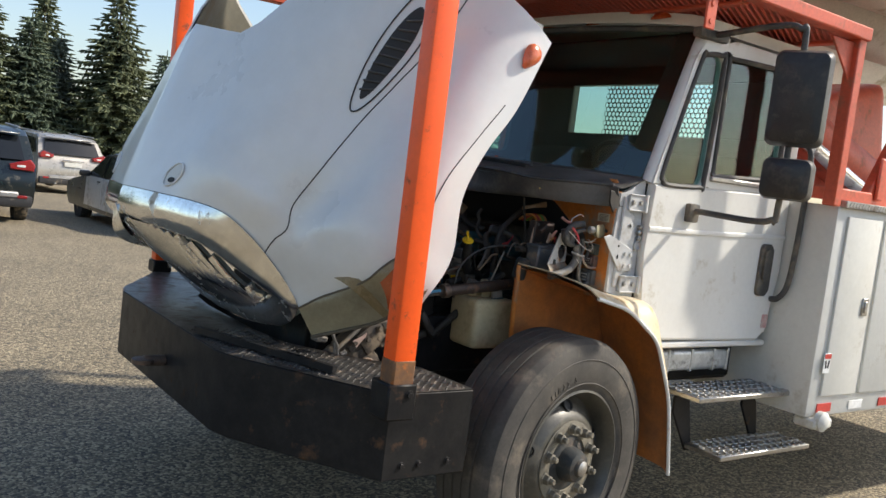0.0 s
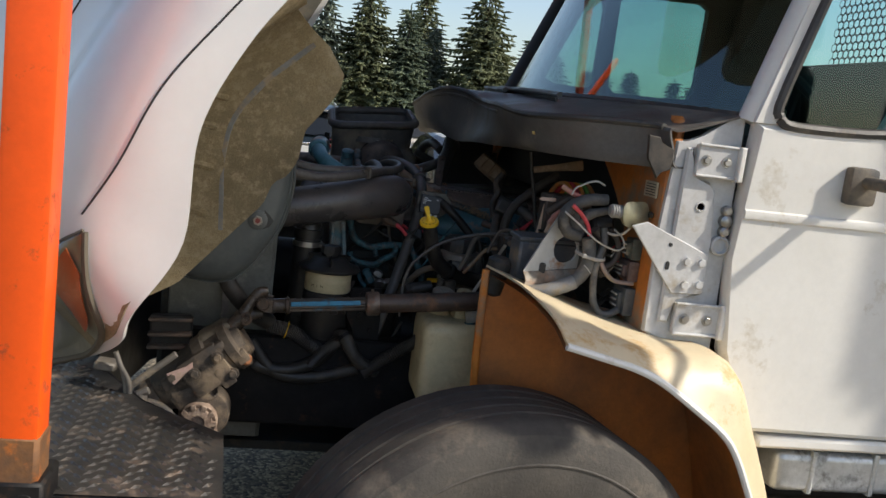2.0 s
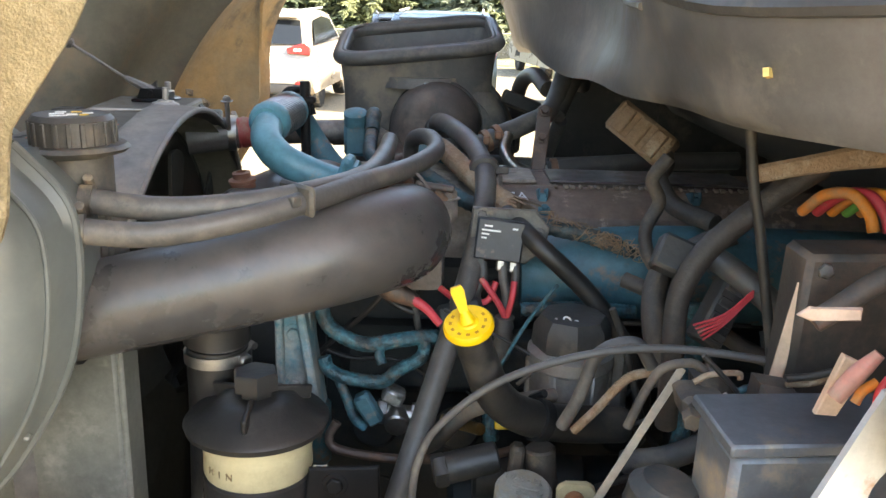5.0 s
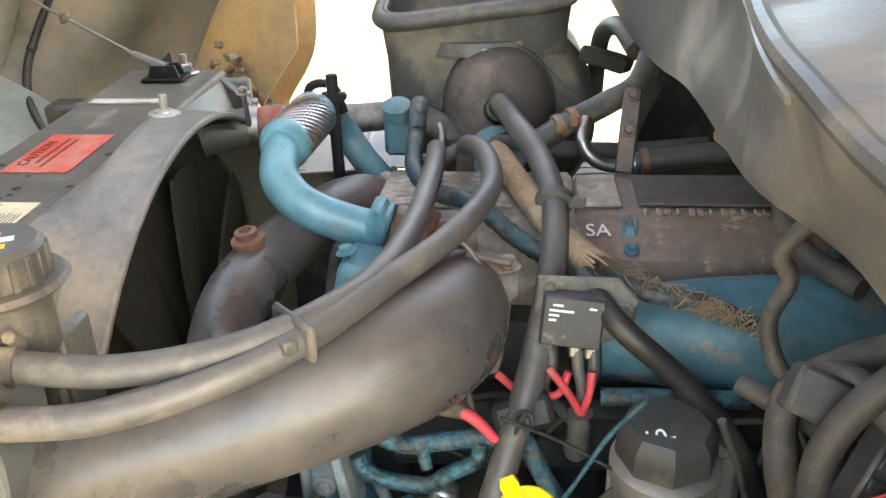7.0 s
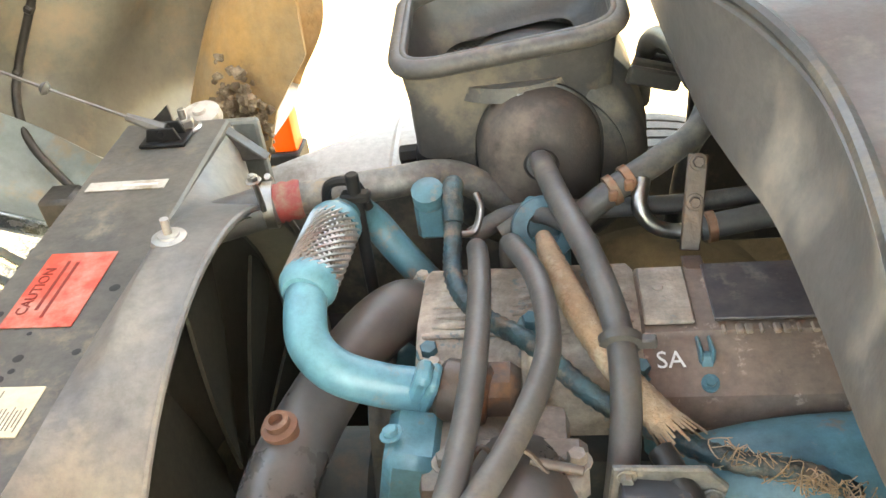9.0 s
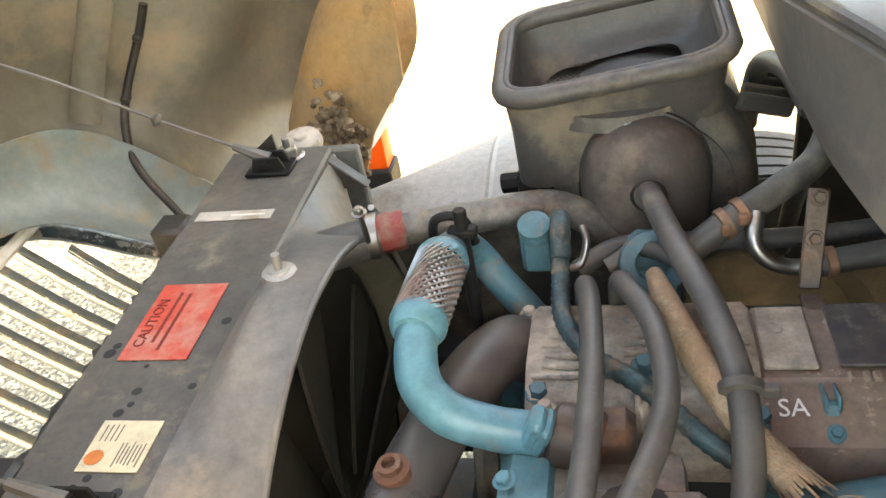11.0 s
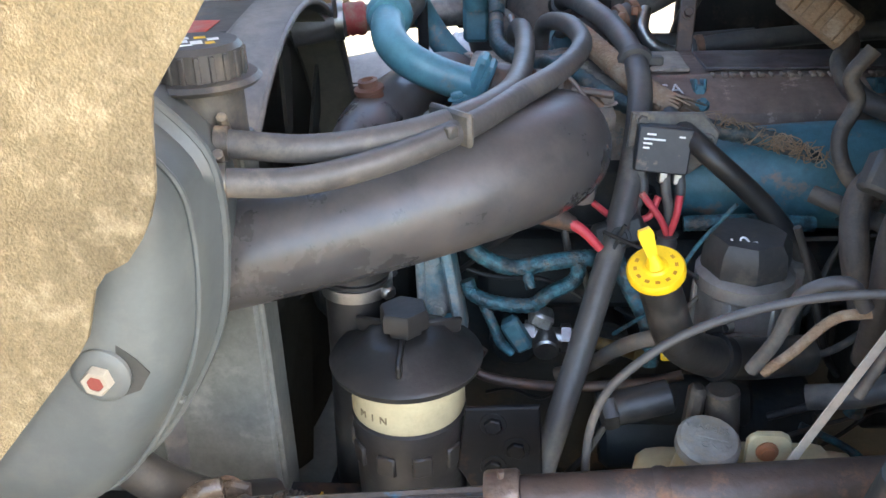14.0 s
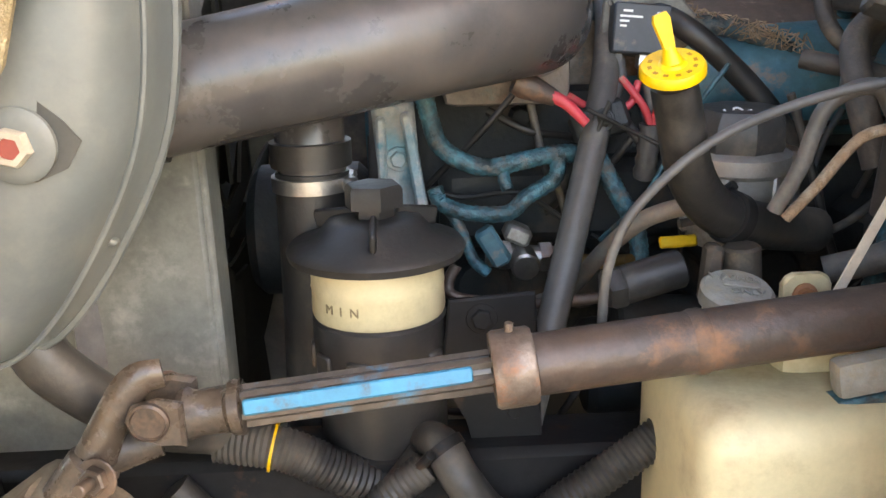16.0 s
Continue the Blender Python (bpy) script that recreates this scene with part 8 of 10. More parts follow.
# rubber outlet boot: a dome drawn out downwards, with a hose on its nose
def boot(a, b):
    th = 2 * math.pi * a
    r = 0.086 * math.cos(b * math.pi / 2) ** 0.62 + 0.0005
    x, z = r * math.cos(th) * (1.0 if math.sin(th) > 0 else 1.0 + 0.10 * abs(math.sin(th))), r * math.sin(th)
    if z < 0:
        z *= 1.9 - 0.5 * b
    return (-0.190 + x + 0.006 * b, 0.362 - 0.076 * math.sin(b * math.pi / 2), 1.384 + z + 0.006 * b)
bm = start()
sheet(bm, boot, 48, 14)
part("outlet_boot", bm, mat("rubber_dome", (0.055, 0.045, 0.04), 0.6, 0, (0.08, 0.065, 0.055), 8, 0.6, (0.17, 0.13, 0.105), 0.2, 6, 0.15), ac, "brown-black rubber outlet boot", 60)
bm = start()
tube(bm, [Vector(boot(i / 40, 0.0)) + Vector((0, 0.002, 0)) for i in range(41)], 0.0045, 8, 1, caps=False)
part("boot_band", bm, SOOT, ac)
bm = start()
lathe(bm, [(0.021, -0.004), (0.024, 0.003), (0.021, 0.010), (0.019, 0.012)], (-0.186, 0.290, 1.390), (0, -1, 0.35), 20)
part("hose_neck", bm, SOOT, ac)
bm = start()
for sg_, z_ in ((-1, 1.395), (1, 1.405)):
    mbox(bm, basis((-0.235 + 0.008 * sg_, 0.308, z_), (1, 0.3, 0.1), (-0.3, -1, 0.4)), (0.014, 0.005, 0.001), 0)
part("chalk_mark", bm, BODYGREY, ac)
# rectangular mouth with a fat rubber rim
RIM = [(-0.375, 0.346, 1.503), (-0.072, 0.372, 1.534), (-0.088, 0.545, 1.580), (-0.372, 0.520, 1.552)]
def rim_loop(inset, dz):
    cx, cy = -0.227, 0.446
    out = []
    for i in range(4):
        p, q, r = (Vector(RIM[(i + k - 1) % 4]) for k in range(3))
        for j in range(7):
            t = j / 6
            a, b = q.lerp(p, 0.22), q.lerp(r, 0.22)
            v = a.lerp(q, t).lerp(q.lerp(b, t), t)
            out.append(Vector((cx + (v.x - cx) * inset, cy + (v.y - cy) * inset, v.z + dz)))
    return out
def loops(bm, steps):
    rings = [[bm.verts.new(p) for p in rim_loop(f, dz)] for f, dz in steps]
    for r0, r1 in zip(rings, rings[1:]):
        for i in range(len(r0)):
            bm.faces.new((r0[i], r0[(i + 1) % len(r0)], r1[(i + 1) % len(r0)], r1[i]))
bm = start()
lp = rim_loop(1.0, 0)
tube(bm, lp + lp[:1], 0.0135, 12, 2, caps=False)
part("mouth_seal", bm, RUBBER, ac, "fat rubber seal round the air cleaner mouth", 60)
bm = start()
lp = rim_loop(0.95, 0.010)
tube(bm, lp + lp[:1], 0.005, 8, 2, caps=False)
part("seal_bead", bm, RUBBER, ac, "", 60)
bm = start()
loops(bm, ((1.0, 0.0), (0.985, -0.02), (0.95, -0.06), (0.93, -0.14)))
part("mouth_neck", bm, BLACKPL, ac, "", 60)
bm = start()
loops(bm, ((0.96, 0.0), (0.90, -0.025), (0.84, -0.050), (0.70, -0.058), (0.66, -0.07)))
part("mouth_funnel", bm, BLACKPL, ac, "", 60)
verts, faces = [], []
for i in range(-14, 15):
    for j in range(-9, 10):
        x, y = -0.225 + i * 0.0085 + (0.00425 if j % 2 else 0), 0.455 + j * 0.0074
        if ((x + 0.225) / 0.105) ** 2 + ((y - 0.455) / 0.062) ** 2 < 1:
            o = len(verts)
            for k in range(6):
                a = math.pi * k / 3
                verts.append((x + 0.0030 * math.cos(a), y + 0.0030 * math.sin(a), 1.4765))
            faces.append(tuple(range(o, o + 6)))
me = bpy.data.meshes.new("mesh_holes")
me.from_pydata(verts, [], faces)
me.materials.append(INK)
mh = new("mesh_holes", me)
mh.parent, mh["kind"] = ac, "stuff"
bm = start()
lathe(bm, [(0.0, 0.0), (0.112, 0.0), (0.116, -0.02)], (-0.225, 0.455, 1.4755), (0, 0, 1), 36)
part("filter_screen", bm, mat("screen_grey", (0.13, 0.125, 0.115), 0.55, 0.4, None, 60, 0.5, DUST, 0.2, 30, 0.2), ac, "grey perforated filter screen")
bm = start()
box(bm, (-0.198, 0.345, 1.462), (0.034, 0.012, 0.012), (20, 4, 0), 0.003)
part("housing_clip", bm, STEEL, ac, "bright worm clamp on the boot")
bm = start()
rod(bm, (-0.395, 0.405, 1.352), (-0.365, 0.405, 1.354), 0.016, 8)
rod(bm, (-0.366, 0.405, 1.354), (-0.335, 0.40, 1.356), 0.024, 16)
rod(bm, (-0.335, 0.375, 1.358), (-0.268, 0.368, 1.360), 0.006, 8)
part("housing_strap_bolt", bm, BLACKSTEEL, ac)
for i in range(4):
    bm = start()
    box(bm, (-0.022 + 0.010 * i, 0.455 + 0.055 * i, 1.425 - 0.012 * i), (0.085, 0.010, 0.028), (0, 20, 15), 0.004)
    part("housing_fin", bm, BLACKPL, ac)
# heater lines, bracket and lifting eye behind the valve cover
hose("heater_hose", [(-0.16, 0.20, 1.335), (-0.13, 0.215, 1.36), (-0.085, 0.235, 1.385), (-0.03, 0.265, 1.405), (0.02, 0.30, 1.43), (0.05, 0.36, 1.50), (0.06, 0.42, 1.55)], 0.0175, RUBBER, truck, "black heater hose", 14)
COPPER = mat("copper_clamp", (0.30, 0.16, 0.10), 0.45, 0.5, None, 30, 0.5, DUST, 0.15, 30, 0.1)
for x, y, z in ((-0.098, 0.228, 1.38), (-0.078, 0.238, 1.388)):
    bm = start()
    lathe(bm, [(0.0178, -0.006), (0.0205, -0.005), (0.0205, 0.005), (0.0178, 0.006)], (x, y, z), (0.9, 0.35, 0.35), 20)
    box(bm, (x, y - 0.02, z + 0.004), (0.012, 0.01, 0.014), bevel=0.002)
    part("copper_clamp", bm, COPPER, truck, "copper-coloured spring clamp")
hose("heater_tube", [(-0.060, 0.232, 1.392), (-0.066, 0.208, 1.366), (-0.050, 0.200, 1.343), (-0.022, 0.200, 1.332), (0.01, 0.198, 1.336)], 0.010, STEEL, truck, "bent steel heater tube", 12)
hose("heater_hose", [(0.008, 0.198, 1.336), (0.08, 0.205, 1.345), (0.20, 0.22, 1.352), (0.35, 0.24, 1.355)], 0.016, RUBBER, truck, "black heater hose", 14)
bm = start()
lathe(bm, [(0.017, -0.006), (0.020, -0.005), (0.020, 0.005), (0.017, 0.006)], (0.020, 0.198, 1.338), (1, 0.1, 0.1), 20)
part("copper_clamp", bm, COPPER, truck)
bm = start()
mbox(bm, basis((-0.008, 0.165, 1.395), (0.10, 0.40, 0.85), (0, -0.9, 0.42)), (0.115, 0.024, 0.006), 0.002)
mbox(bm, basis((-0.016, 0.105, 1.350), (1, 0, 0), (0, 0.1, 1)), (0.024, 0.034, 0.006), 0.002)
for k_ in (0.05, 0.0):
    hexbolt(bm, (-0.008 + 0.1 * k_, 0.162 + 0.4 * k_, 1.398 + 0.85 * k_), (0, -0.9, 0.42), 0.007)
part("hose_bracket", bm, RUST, truck, "brown steel hose bracket")
bm = start()
lathe(bm, [(0.040, -0.006), (0.042, 0), (0.040, 0.006), (0.022, 0.006), (0.020, 0), (0.022, -0.006), (0.040, -0.006)], (-0.185, 0.190, 1.352), (0.1, -1, 0.55), 28)
box(bm, (-0.183, 0.178, 1.318), (0.06, 0.012, 0.05), (-28, 0, 0), 0.004)
part("lifting_eye", bm, BLUE, engine, "blue steel lifting eye")
bm = start()
box(bm, (-0.322, 0.182, 1.385), (0.040, 0.028, 0.058), bevel=0.006)
lathe(bm, [(0.020, 0), (0.020, 0.02), (0.012, 0.024), (0, 0.024)], (-0.322, 0.175, 1.412), (0, -0.4, 1), 14)
part("pressure_sensor", bm, BLUE, engine, "blue-painted sensor block")
hose("sensor_wire", [(-0.292, 0.185, 1.425), (-0.291, 0.165, 1.428), (-0.290, 0.13, 1.405)], 0.013, LOOM, engine, "", 12, ripple=0.1, pitch=0.012)
hose("steel_line", [(-0.30, 0.19, 1.35), (-0.275, 0.20, 1.345), (-0.265, 0.215, 1.37), (-0.27, 0.23, 1.385)], 0.005, STEEL, engine, "", 8)
for pts, r in (([(-0.24, 0.20, 1.34), (-0.20, 0.21, 1.36), (-0.16, 0.15, 1.385), (-0.13, 0.10, 1.388)], 0.011), ([(-0.28, 0.21, 1.33), (-0.22, 0.24, 1.345), (-0.10, 0.25, 1.34), (0.0, 0.26, 1.335), (0.12, 0.27, 1.34)], 0.013)):
    hose("rubber_line", pts, r, RUBBER, engine, "", 10)

BASE = Vector((-0.018, -0.047, 0.02))
# ---- coolant/washer tank below the shaft ----
bm = start()
box(bm, (0.0, -0.455, 0.93), (0.235, 0.20, 0.22), bevel=0.03, seg=3)
box(bm, (0.02, -0.43, 1.045), (0.10, 0.08, 0.05), bevel=0.015, seg=2)
wt_ = part("washer_tank", bm, CREAM, truck, "stained cream plastic washer tank")
bm = start()
lathe(bm, [(0.026, 0), (0.0305, 0.004), (0.0305, 0.016), (0.027, 0.020), (0.0, 0.021)], (-0.058, -0.433, 1.086), (0.05, -0.25, 1), 24)
tl_ = part("tank_lid", bm, mat("dirty_lid", (0.30, 0.285, 0.25), 0.6, 0, (0.19, 0.175, 0.145), 30, 0.7, DUST, 0.25, 20, 0.3), wt_, "dirty grey tank lid")
bm = start()
lathe(bm, [(0.030, -0.07), (0.027, -0.03), (0.024, 0.002)], (-0.058, -0.433, 1.086), (0.05, -0.25, 1), 20)
part("tank_neck", bm, CREAM, wt_)
for k_, wd_ in ((0, "WASHER"), (2, "ONLY")):
    letters(wd_, 0.0105, basis((-0.057 + 0.002 * k_, -0.4385 - 0.0105 * (k_ - 1), 1.1072 - 0.0026 * (k_ - 1)), (1, -0.22, -0.1), (0.05, -0.25, 1)), bpy.data.materials["dirty_lid"], tl_, "raised_lettering", 0.0008)
bm = start()
mbox(bm, basis((-0.055, -0.4385, 1.1074), (1, -0.22, -0.1), (0.05, -0.25, 1)), (0.030, 0.006, 0.0016), 0.0004)
part("raised_bar", bm, bpy.data.materials["dirty_lid"], tl_)
bm = start()
prism(bm, shift(rounded(0.040, 0.075, 0.009), -0.004, 1.080), "xz", -0.449, -0.441, 0.002)
part("mount_lug", bm, CREAM, wt_, "cream mounting lug")
bm = start()
lathe(bm, [(0.0105, 0), (0.0105, 0.002), (0.0075, 0.003), (0.007, 0.007), (0, 0.007)], (-0.006, -0.449, 1.100), (0, -1, 0), 14)
part("mount_bolt", bm, bpy.data.materials["orange_rust"] if "orange_rust" in bpy.data.materials else RUST, wt_, "rusty mounting bolt")
bm = start()
mbox(bm, basis((-0.062, -0.290, 1.102), (1, 0.1, 0), (0, -1, 0.4)), (0.038, 0.012, 0.006), 0.002)
part("yellow_clip", bm, YELLOW, truck, "yellow plastic clip")
bm = start()
rod(bm, (-0.140, -0.37, 1.086), (-0.08, -0.36, 1.098), 0.018, 18)
lathe(bm, [(0.017, 0), (0.020, 0.004), (0.020, 0.014), (0.017, 0.018)], (-0.153, -0.372, 1.083), (1, 0.2, 0.15), 6)
part("drain_elbow", bm, SOOT, truck)
bm = start()
rod(bm, (-0.036, -0.385, 1.125), (-0.030, -0.385, 1.062), 0.017, 18)
box(bm, (-0.062, -0.385, 1.100), (0.016, 0.02, 0.055), (0, 4, 0), 0.004)
part("strainer", bm, bpy.data.materials["greasy_casting"], truck, "grimy strainer body")
hose("grey_pipe", [(-0.19, -0.19, 1.005), (-0.155, -0.20, 1.023), (-0.127, -0.255, 1.085), (-0.101, -0.30, 1.128), (-0.062, -0.315, 1.145), (-0.012, -0.295, 1.145)], 0.0090, mat("grey_pipe", (0.20, 0.15, 0.12), 0.55, 0.2, (0.16, 0.17, 0.16), 14, 0.7, DUST, 0.2, 14, 0.15), truck, "grey-brown fuel pipe", 12)
BASE = Vector((0, 0, 0))
DIRTYLOOM = mat("dirty_loom", (0.060, 0.050, 0.043), 0.6, 0, (0.035, 0.03, 0.027), 16, 0.7, (0.13, 0.105, 0.08), 0.3, 14, 0.3, 150)
# cables crossing in front
hose("control_cable", [(-0.19, -0.5, 1.05), (-0.192, -0.5, 1.11), (-0.186, -0.5, 1.16), (-0.163, -0.5, 1.205), (-0.10, -0.5, 1.256), (0.0, -0.5, 1.288), (0.10, -0.52, 1.297), (0.22, -0.60, 1.30), (0.30, -0.70, 1.29)], 0.0042, RUBBER, truck, "thin black control cable", 10)
bm = start()
mbox(bm, basis((0.024, -0.505, 1.180), (0.50, 0.20, 0.84), (0, -1, 0.2)), (0.205, 0.0085, 0.002), 0.0006)
part("plastic_strap", bm, mat("pale_strap", (0.55, 0.48, 0.38), 0.5, 0, None, 30, 0.4), truck, "pale plastic strap")
for pts, r, mt in (([(0.05, -0.47, 1.26), (0.03, -0.47, 1.285), (-0.005, -0.465, 1.27), (-0.02, -0.46, 1.22), (-0.035, -0.45, 1.18)], 0.007, RUBBER),
                   ([(0.06, -0.46, 1.25), (0.03, -0.455, 1.24), (0.0, -0.45, 1.20), (-0.02, -0.44, 1.17)], 0.005, CLOTH),
                   ([(0.20, -0.44, 1.30), (0.15, -0.42, 1.34), (0.12, -0.36, 1.35), (0.11, -0.30, 1.31), (0.12, -0.26, 1.25)], 0.014, RUBBER),
                   ([(0.103, -0.25, 1.439), (0.085, -0.25, 1.411), (0.096, -0.25, 1.383), (0.080, -0.26, 1.349), (0.086, -0.28, 1.315), (0.115, -0.30, 1.286)], 0.0085, DIRTYLOOM),
                   ([(0.16, -0.34, 1.37), (0.12, -0.33, 1.345), (0.085, -0.33, 1.315), (0.075, -0.36, 1.27), (0.09, -0.38, 1.20)], 0.014, DIRTYLOOM),
                   ([(0.24, -0.38, 1.22), (0.18, -0.36, 1.24), (0.12, -0.33, 1.275), (0.055, -0.28, 1.292)], 0.010, DIRTYLOOM),
                   ([(0.215, -0.42, 1.462), (0.184, -0.42, 1.441), (0.146, -0.42, 1.409), (0.109, -0.42, 1.373), (0.089, -0.42, 1.337), (0.082, -0.42, 1.303), (0.084, -0.42, 1.24), (0.09, -0.40, 1.16)], 0.0125, DIRTYLOOM),
                   ([(0.088, -0.56, 1.52), (0.097, -0.56, 1.468), (0.107, -0.56, 1.43), (0.120, -0.56, 1.369), (0.134, -0.56, 1.30), (0.145, -0.55, 1.22)], 0.0048, SOOT),
                   ([(0.16, -0.40, 1.15), (0.10, -0.40, 1.12), (0.05, -0.38, 1.10)], 0.014, RUBBER)):
    hose("dusty_cable", pts, r, mt, truck, "dusty wrapped cable", 12)
for i in range(5):
    bm = start()
    tube(bm, [(0.094 + 0.003 * i, -0.445, 1.297 - 0.004 * i), (0.123, -0.45, 1.311 - 0.003 * i), (0.152, -0.445, 1.336 - 0.0015 * i)], 0.0014, 6, 4)
    part("thin_wire", bm, REDWIRE, truck, "thin red wire")
bm = start()
mbox(bm, basis((0.085, -0.385, 1.352), (1, -0.2, -0.4), (0, -1, 0.5)), (0.045, 0.04, 0.03), 0.004)
mbox(bm, basis((0.130, -0.41, 1.30), (0.5, -0.1, 0.85), (0.2, -1, 0.3)), (0.075, 0.032, 0.03), 0.003)
conn_ = part("connector", bm, BLACKPL, truck, "dusty multi-pin connector")
for i in range(4):
    bm = start()
    mbox(bm, basis((0.130, -0.41, 1.30), (0.5, -0.1, 0.85), (0.2, -1, 0.3)) @ Matrix.Translation((-0.027 + 0.018 * i, 0, 0.016)), (0.010, 0.026, 0.006), 0.001)
    part("connector_rib", bm, BLACKPL, conn_)
bm = start()
mbox(bm, basis((0.117, -0.03, 1.435), (0.8, -0.2, -0.6), (-0.4, -0.8, 0.3)), (0.10, 0.05, 0.04), 0.005)
for i in range(3):
    mbox(bm, basis((0.117, -0.03, 1.435), (0.8, -0.2, -0.6), (-0.4, -0.8, 0.3)) @ Matrix.Translation((-0.03 + 0.03 * i, 0, 0.022)), (0.02, 0.04, 0.008), 0.002)
part("harness_connector", bm, CLOTH, truck, "tan dusty harness connector block")
hose("harness_trunk", [(0.135, -0.04, 1.43), (0.148, -0.06, 1.40), (0.135, -0.08, 1.38), (0.15, -0.12, 1.35), (0.19, -0.18, 1.34)], 0.013, DIRTYLOOM, truck, "dusty harness trunk", 14)
# firewall-side clutter: black box, fuse carrier, bracket, loom, plugs
bm = start()
box(bm, (0.190, -0.585, 1.350), (0.130, 0.045, 0.150), (4, 0, 6), 0.005)
part("relay_box", bm, BOARD, truck, "black relay box with a stud")
bm = start()
hexbolt(bm, (0.143, -0.612, 1.410), (0, -1, 0.1), 0.007)
part("box_stud", bm, STEEL, truck)
bm = start()
mbox(bm, basis((0.125, -0.605, 1.345), (0.16, 0.0, 1), (-0.5, -0.85, 0)), (0.105, 0.011, 0.003), 0.001)
part("wood_sliver", bm, mat("raw_wood", (0.62, 0.45, 0.32), 0.8, 0, (0.5, 0.33, 0.22), 40, 0.7, None, 0, 5, 0.2), truck, "pale wood paint-stirrer sliver")
for k_, col in enumerate((ORANGE_OLD, REDWIRE, ORANGE_OLD, mat("green_wire", (0.15, 0.42, 0.08), 0.5, 0, None, 20, 0.4, DUST, 0.2, 30, 0.05), ORANGE_OLD)):
    dx_ = 0.028 + 0.015 * k_
    hose("cable_loop", [(0.172 + dx_, -0.42, 1.415), (0.178 + dx_, -0.455, 1.440), (0.192 + dx_, -0.48, 1.446), (0.203 + dx_, -0.495, 1.432), (0.208 + dx_, -0.50, 1.415)], 0.0058, col, truck, "coloured cable loop", 12)
bm = start()
box(bm, (0.115, -0.715, 1.272), (0.165, 0.07, 0.098), (2, 0, 5), 0.006)
ecm = part("metal_case", bm, mat("grey_case", (0.125, 0.135, 0.148), 0.4, 0.3, (0.09, 0.095, 0.10), 9, 0.6, DUST, 0.12, 9, 0.1), truck, "blue-grey metal module case")
bm = start()
box(bm, (0.115, -0.715, 1.325), (0.172, 0.077, 0.010), (2, 0, 5), 0.002)
part("case_lid", bm, bpy.data.materials["grey_case"], ecm)
# plugs, taped wires and wood scraps beside the relay box
bm = start()
prism(bm, [(0.033, 1.302), (0.038, 1.306), (0.066, 1.307), (0.075, 1.297), (0.074, 1.281), (0.037, 1.285)], "xz", -0.64, -0.60, 0.004)
rod(bm, (0.039, -0.645, 1.294), (0.037, -0.66, 1.294), 0.008, 6)
part("harness_plug", bm, DIRTYLOOM, truck, "grimy black harness plug")
bm = start()
prism(bm, [(0.050, 1.310), (0.068, 1.316), (0.084, 1.306), (0.087, 1.290), (0.073, 1.284), (0.052, 1.294)], "xz", -0.62, -0.58, 0.008)
part("harness_plug", bm, bpy.data.materials["greasy_casting"], truck, "dusty brown taped plug")
bm = start()
prism(bm, [(0.087, 1.329), (0.113, 1.325), (0.125, 1.313), (0.119, 1.296), (0.093, 1.295), (0.085, 1.310)], "xz", -0.665, -0.63, 0.006)
part("harness_plug", bm, BOARD, truck, "dusty brown taped plug")
bm = start()
prism(bm, [(0.111, 1.386), (0.128, 1.378), (0.122, 1.363), (0.112, 1.340), (0.097, 1.341)], "xz", -0.735, -0.728, 0.001)
part("wood_chip", bm, bpy.data.materials["raw_wood"], truck, "torn pinkish wood chip")
hose("taped_wire", [(0.120, -0.660, 1.382), (0.135, -0.660, 1.393), (0.153, -0.660, 1.408), (0.172, -0.660, 1.422)], 0.0088, BOARD, truck, "grimy taped wire", 10)
hose("taped_wire", [(0.043, -0.630, 1.316), (0.056, -0.630, 1.323), (0.078, -0.630, 1.325), (0.081, -0.630, 1.320)], 0.0026, CLOTH, truck, "grimy taped wire", 10)
hose("taped_wire", [(-0.001, -0.600, 1.258), (0.013, -0.600, 1.295), (0.026, -0.600, 1.315), (0.049, -0.600, 1.320), (0.061, -0.600, 1.312), (0.060, -0.600, 1.304)], 0.0042, DIRTYLOOM, truck, "grimy taped wire", 10)
hose("taped_wire", [(0.081, -0.630, 1.309), (0.088, -0.630, 1.312), (0.097, -0.630, 1.313)], 0.0032, BLUELOOM, truck, "grimy taped wire", 10)
hose("taped_wire", [(0.105, -0.660, 1.335), (0.124, -0.660, 1.337), (0.142, -0.660, 1.342)], 0.003, SOOT, truck, "grimy taped wire", 10)
hose("taped_wire", [(0.108, -0.655, 1.328), (0.125, -0.655, 1.329), (0.141, -0.655, 1.333)], 0.003, CLOTH, truck, "grimy taped wire", 10)
hose("taped_wire", [(0.044, -0.645, 1.346), (0.060, -0.645, 1.330), (0.075, -0.645, 1.313), (0.075, -0.645, 1.295)], 0.0022, SOOT, truck, "grimy taped wire", 10)
hose("taped_wire", [(0.061, -0.655, 1.318), (0.068, -0.655, 1.306), (0.072, -0.655, 1.295)], 0.0018, PALETAPE, truck, "grimy taped wire", 10)
hose("taped_wire", [(0.099, -0.680, 1.311), (0.105, -0.680, 1.308), (0.111, -0.680, 1.305)], 0.004, YELLOW, truck, "grimy taped wire", 10)
hose("taped_wire", [(0.136, -0.735, 1.367), (0.127, -0.735, 1.360), (0.123, -0.735, 1.351)], 0.0035, ORANGE_OLD, truck, "grimy taped wire", 10)
hose("taped_wire", [(0.141, -0.740, 1.372), (0.136, -0.740, 1.361), (0.136, -0.740, 1.349)], 0.0032, REDWIRE, truck, "grimy taped wire", 10)
bm = start()
rod(bm, (-0.005, -0.69, 1.17), (0.012, -0.70, 1.265), 0.030, 20, 0.3)
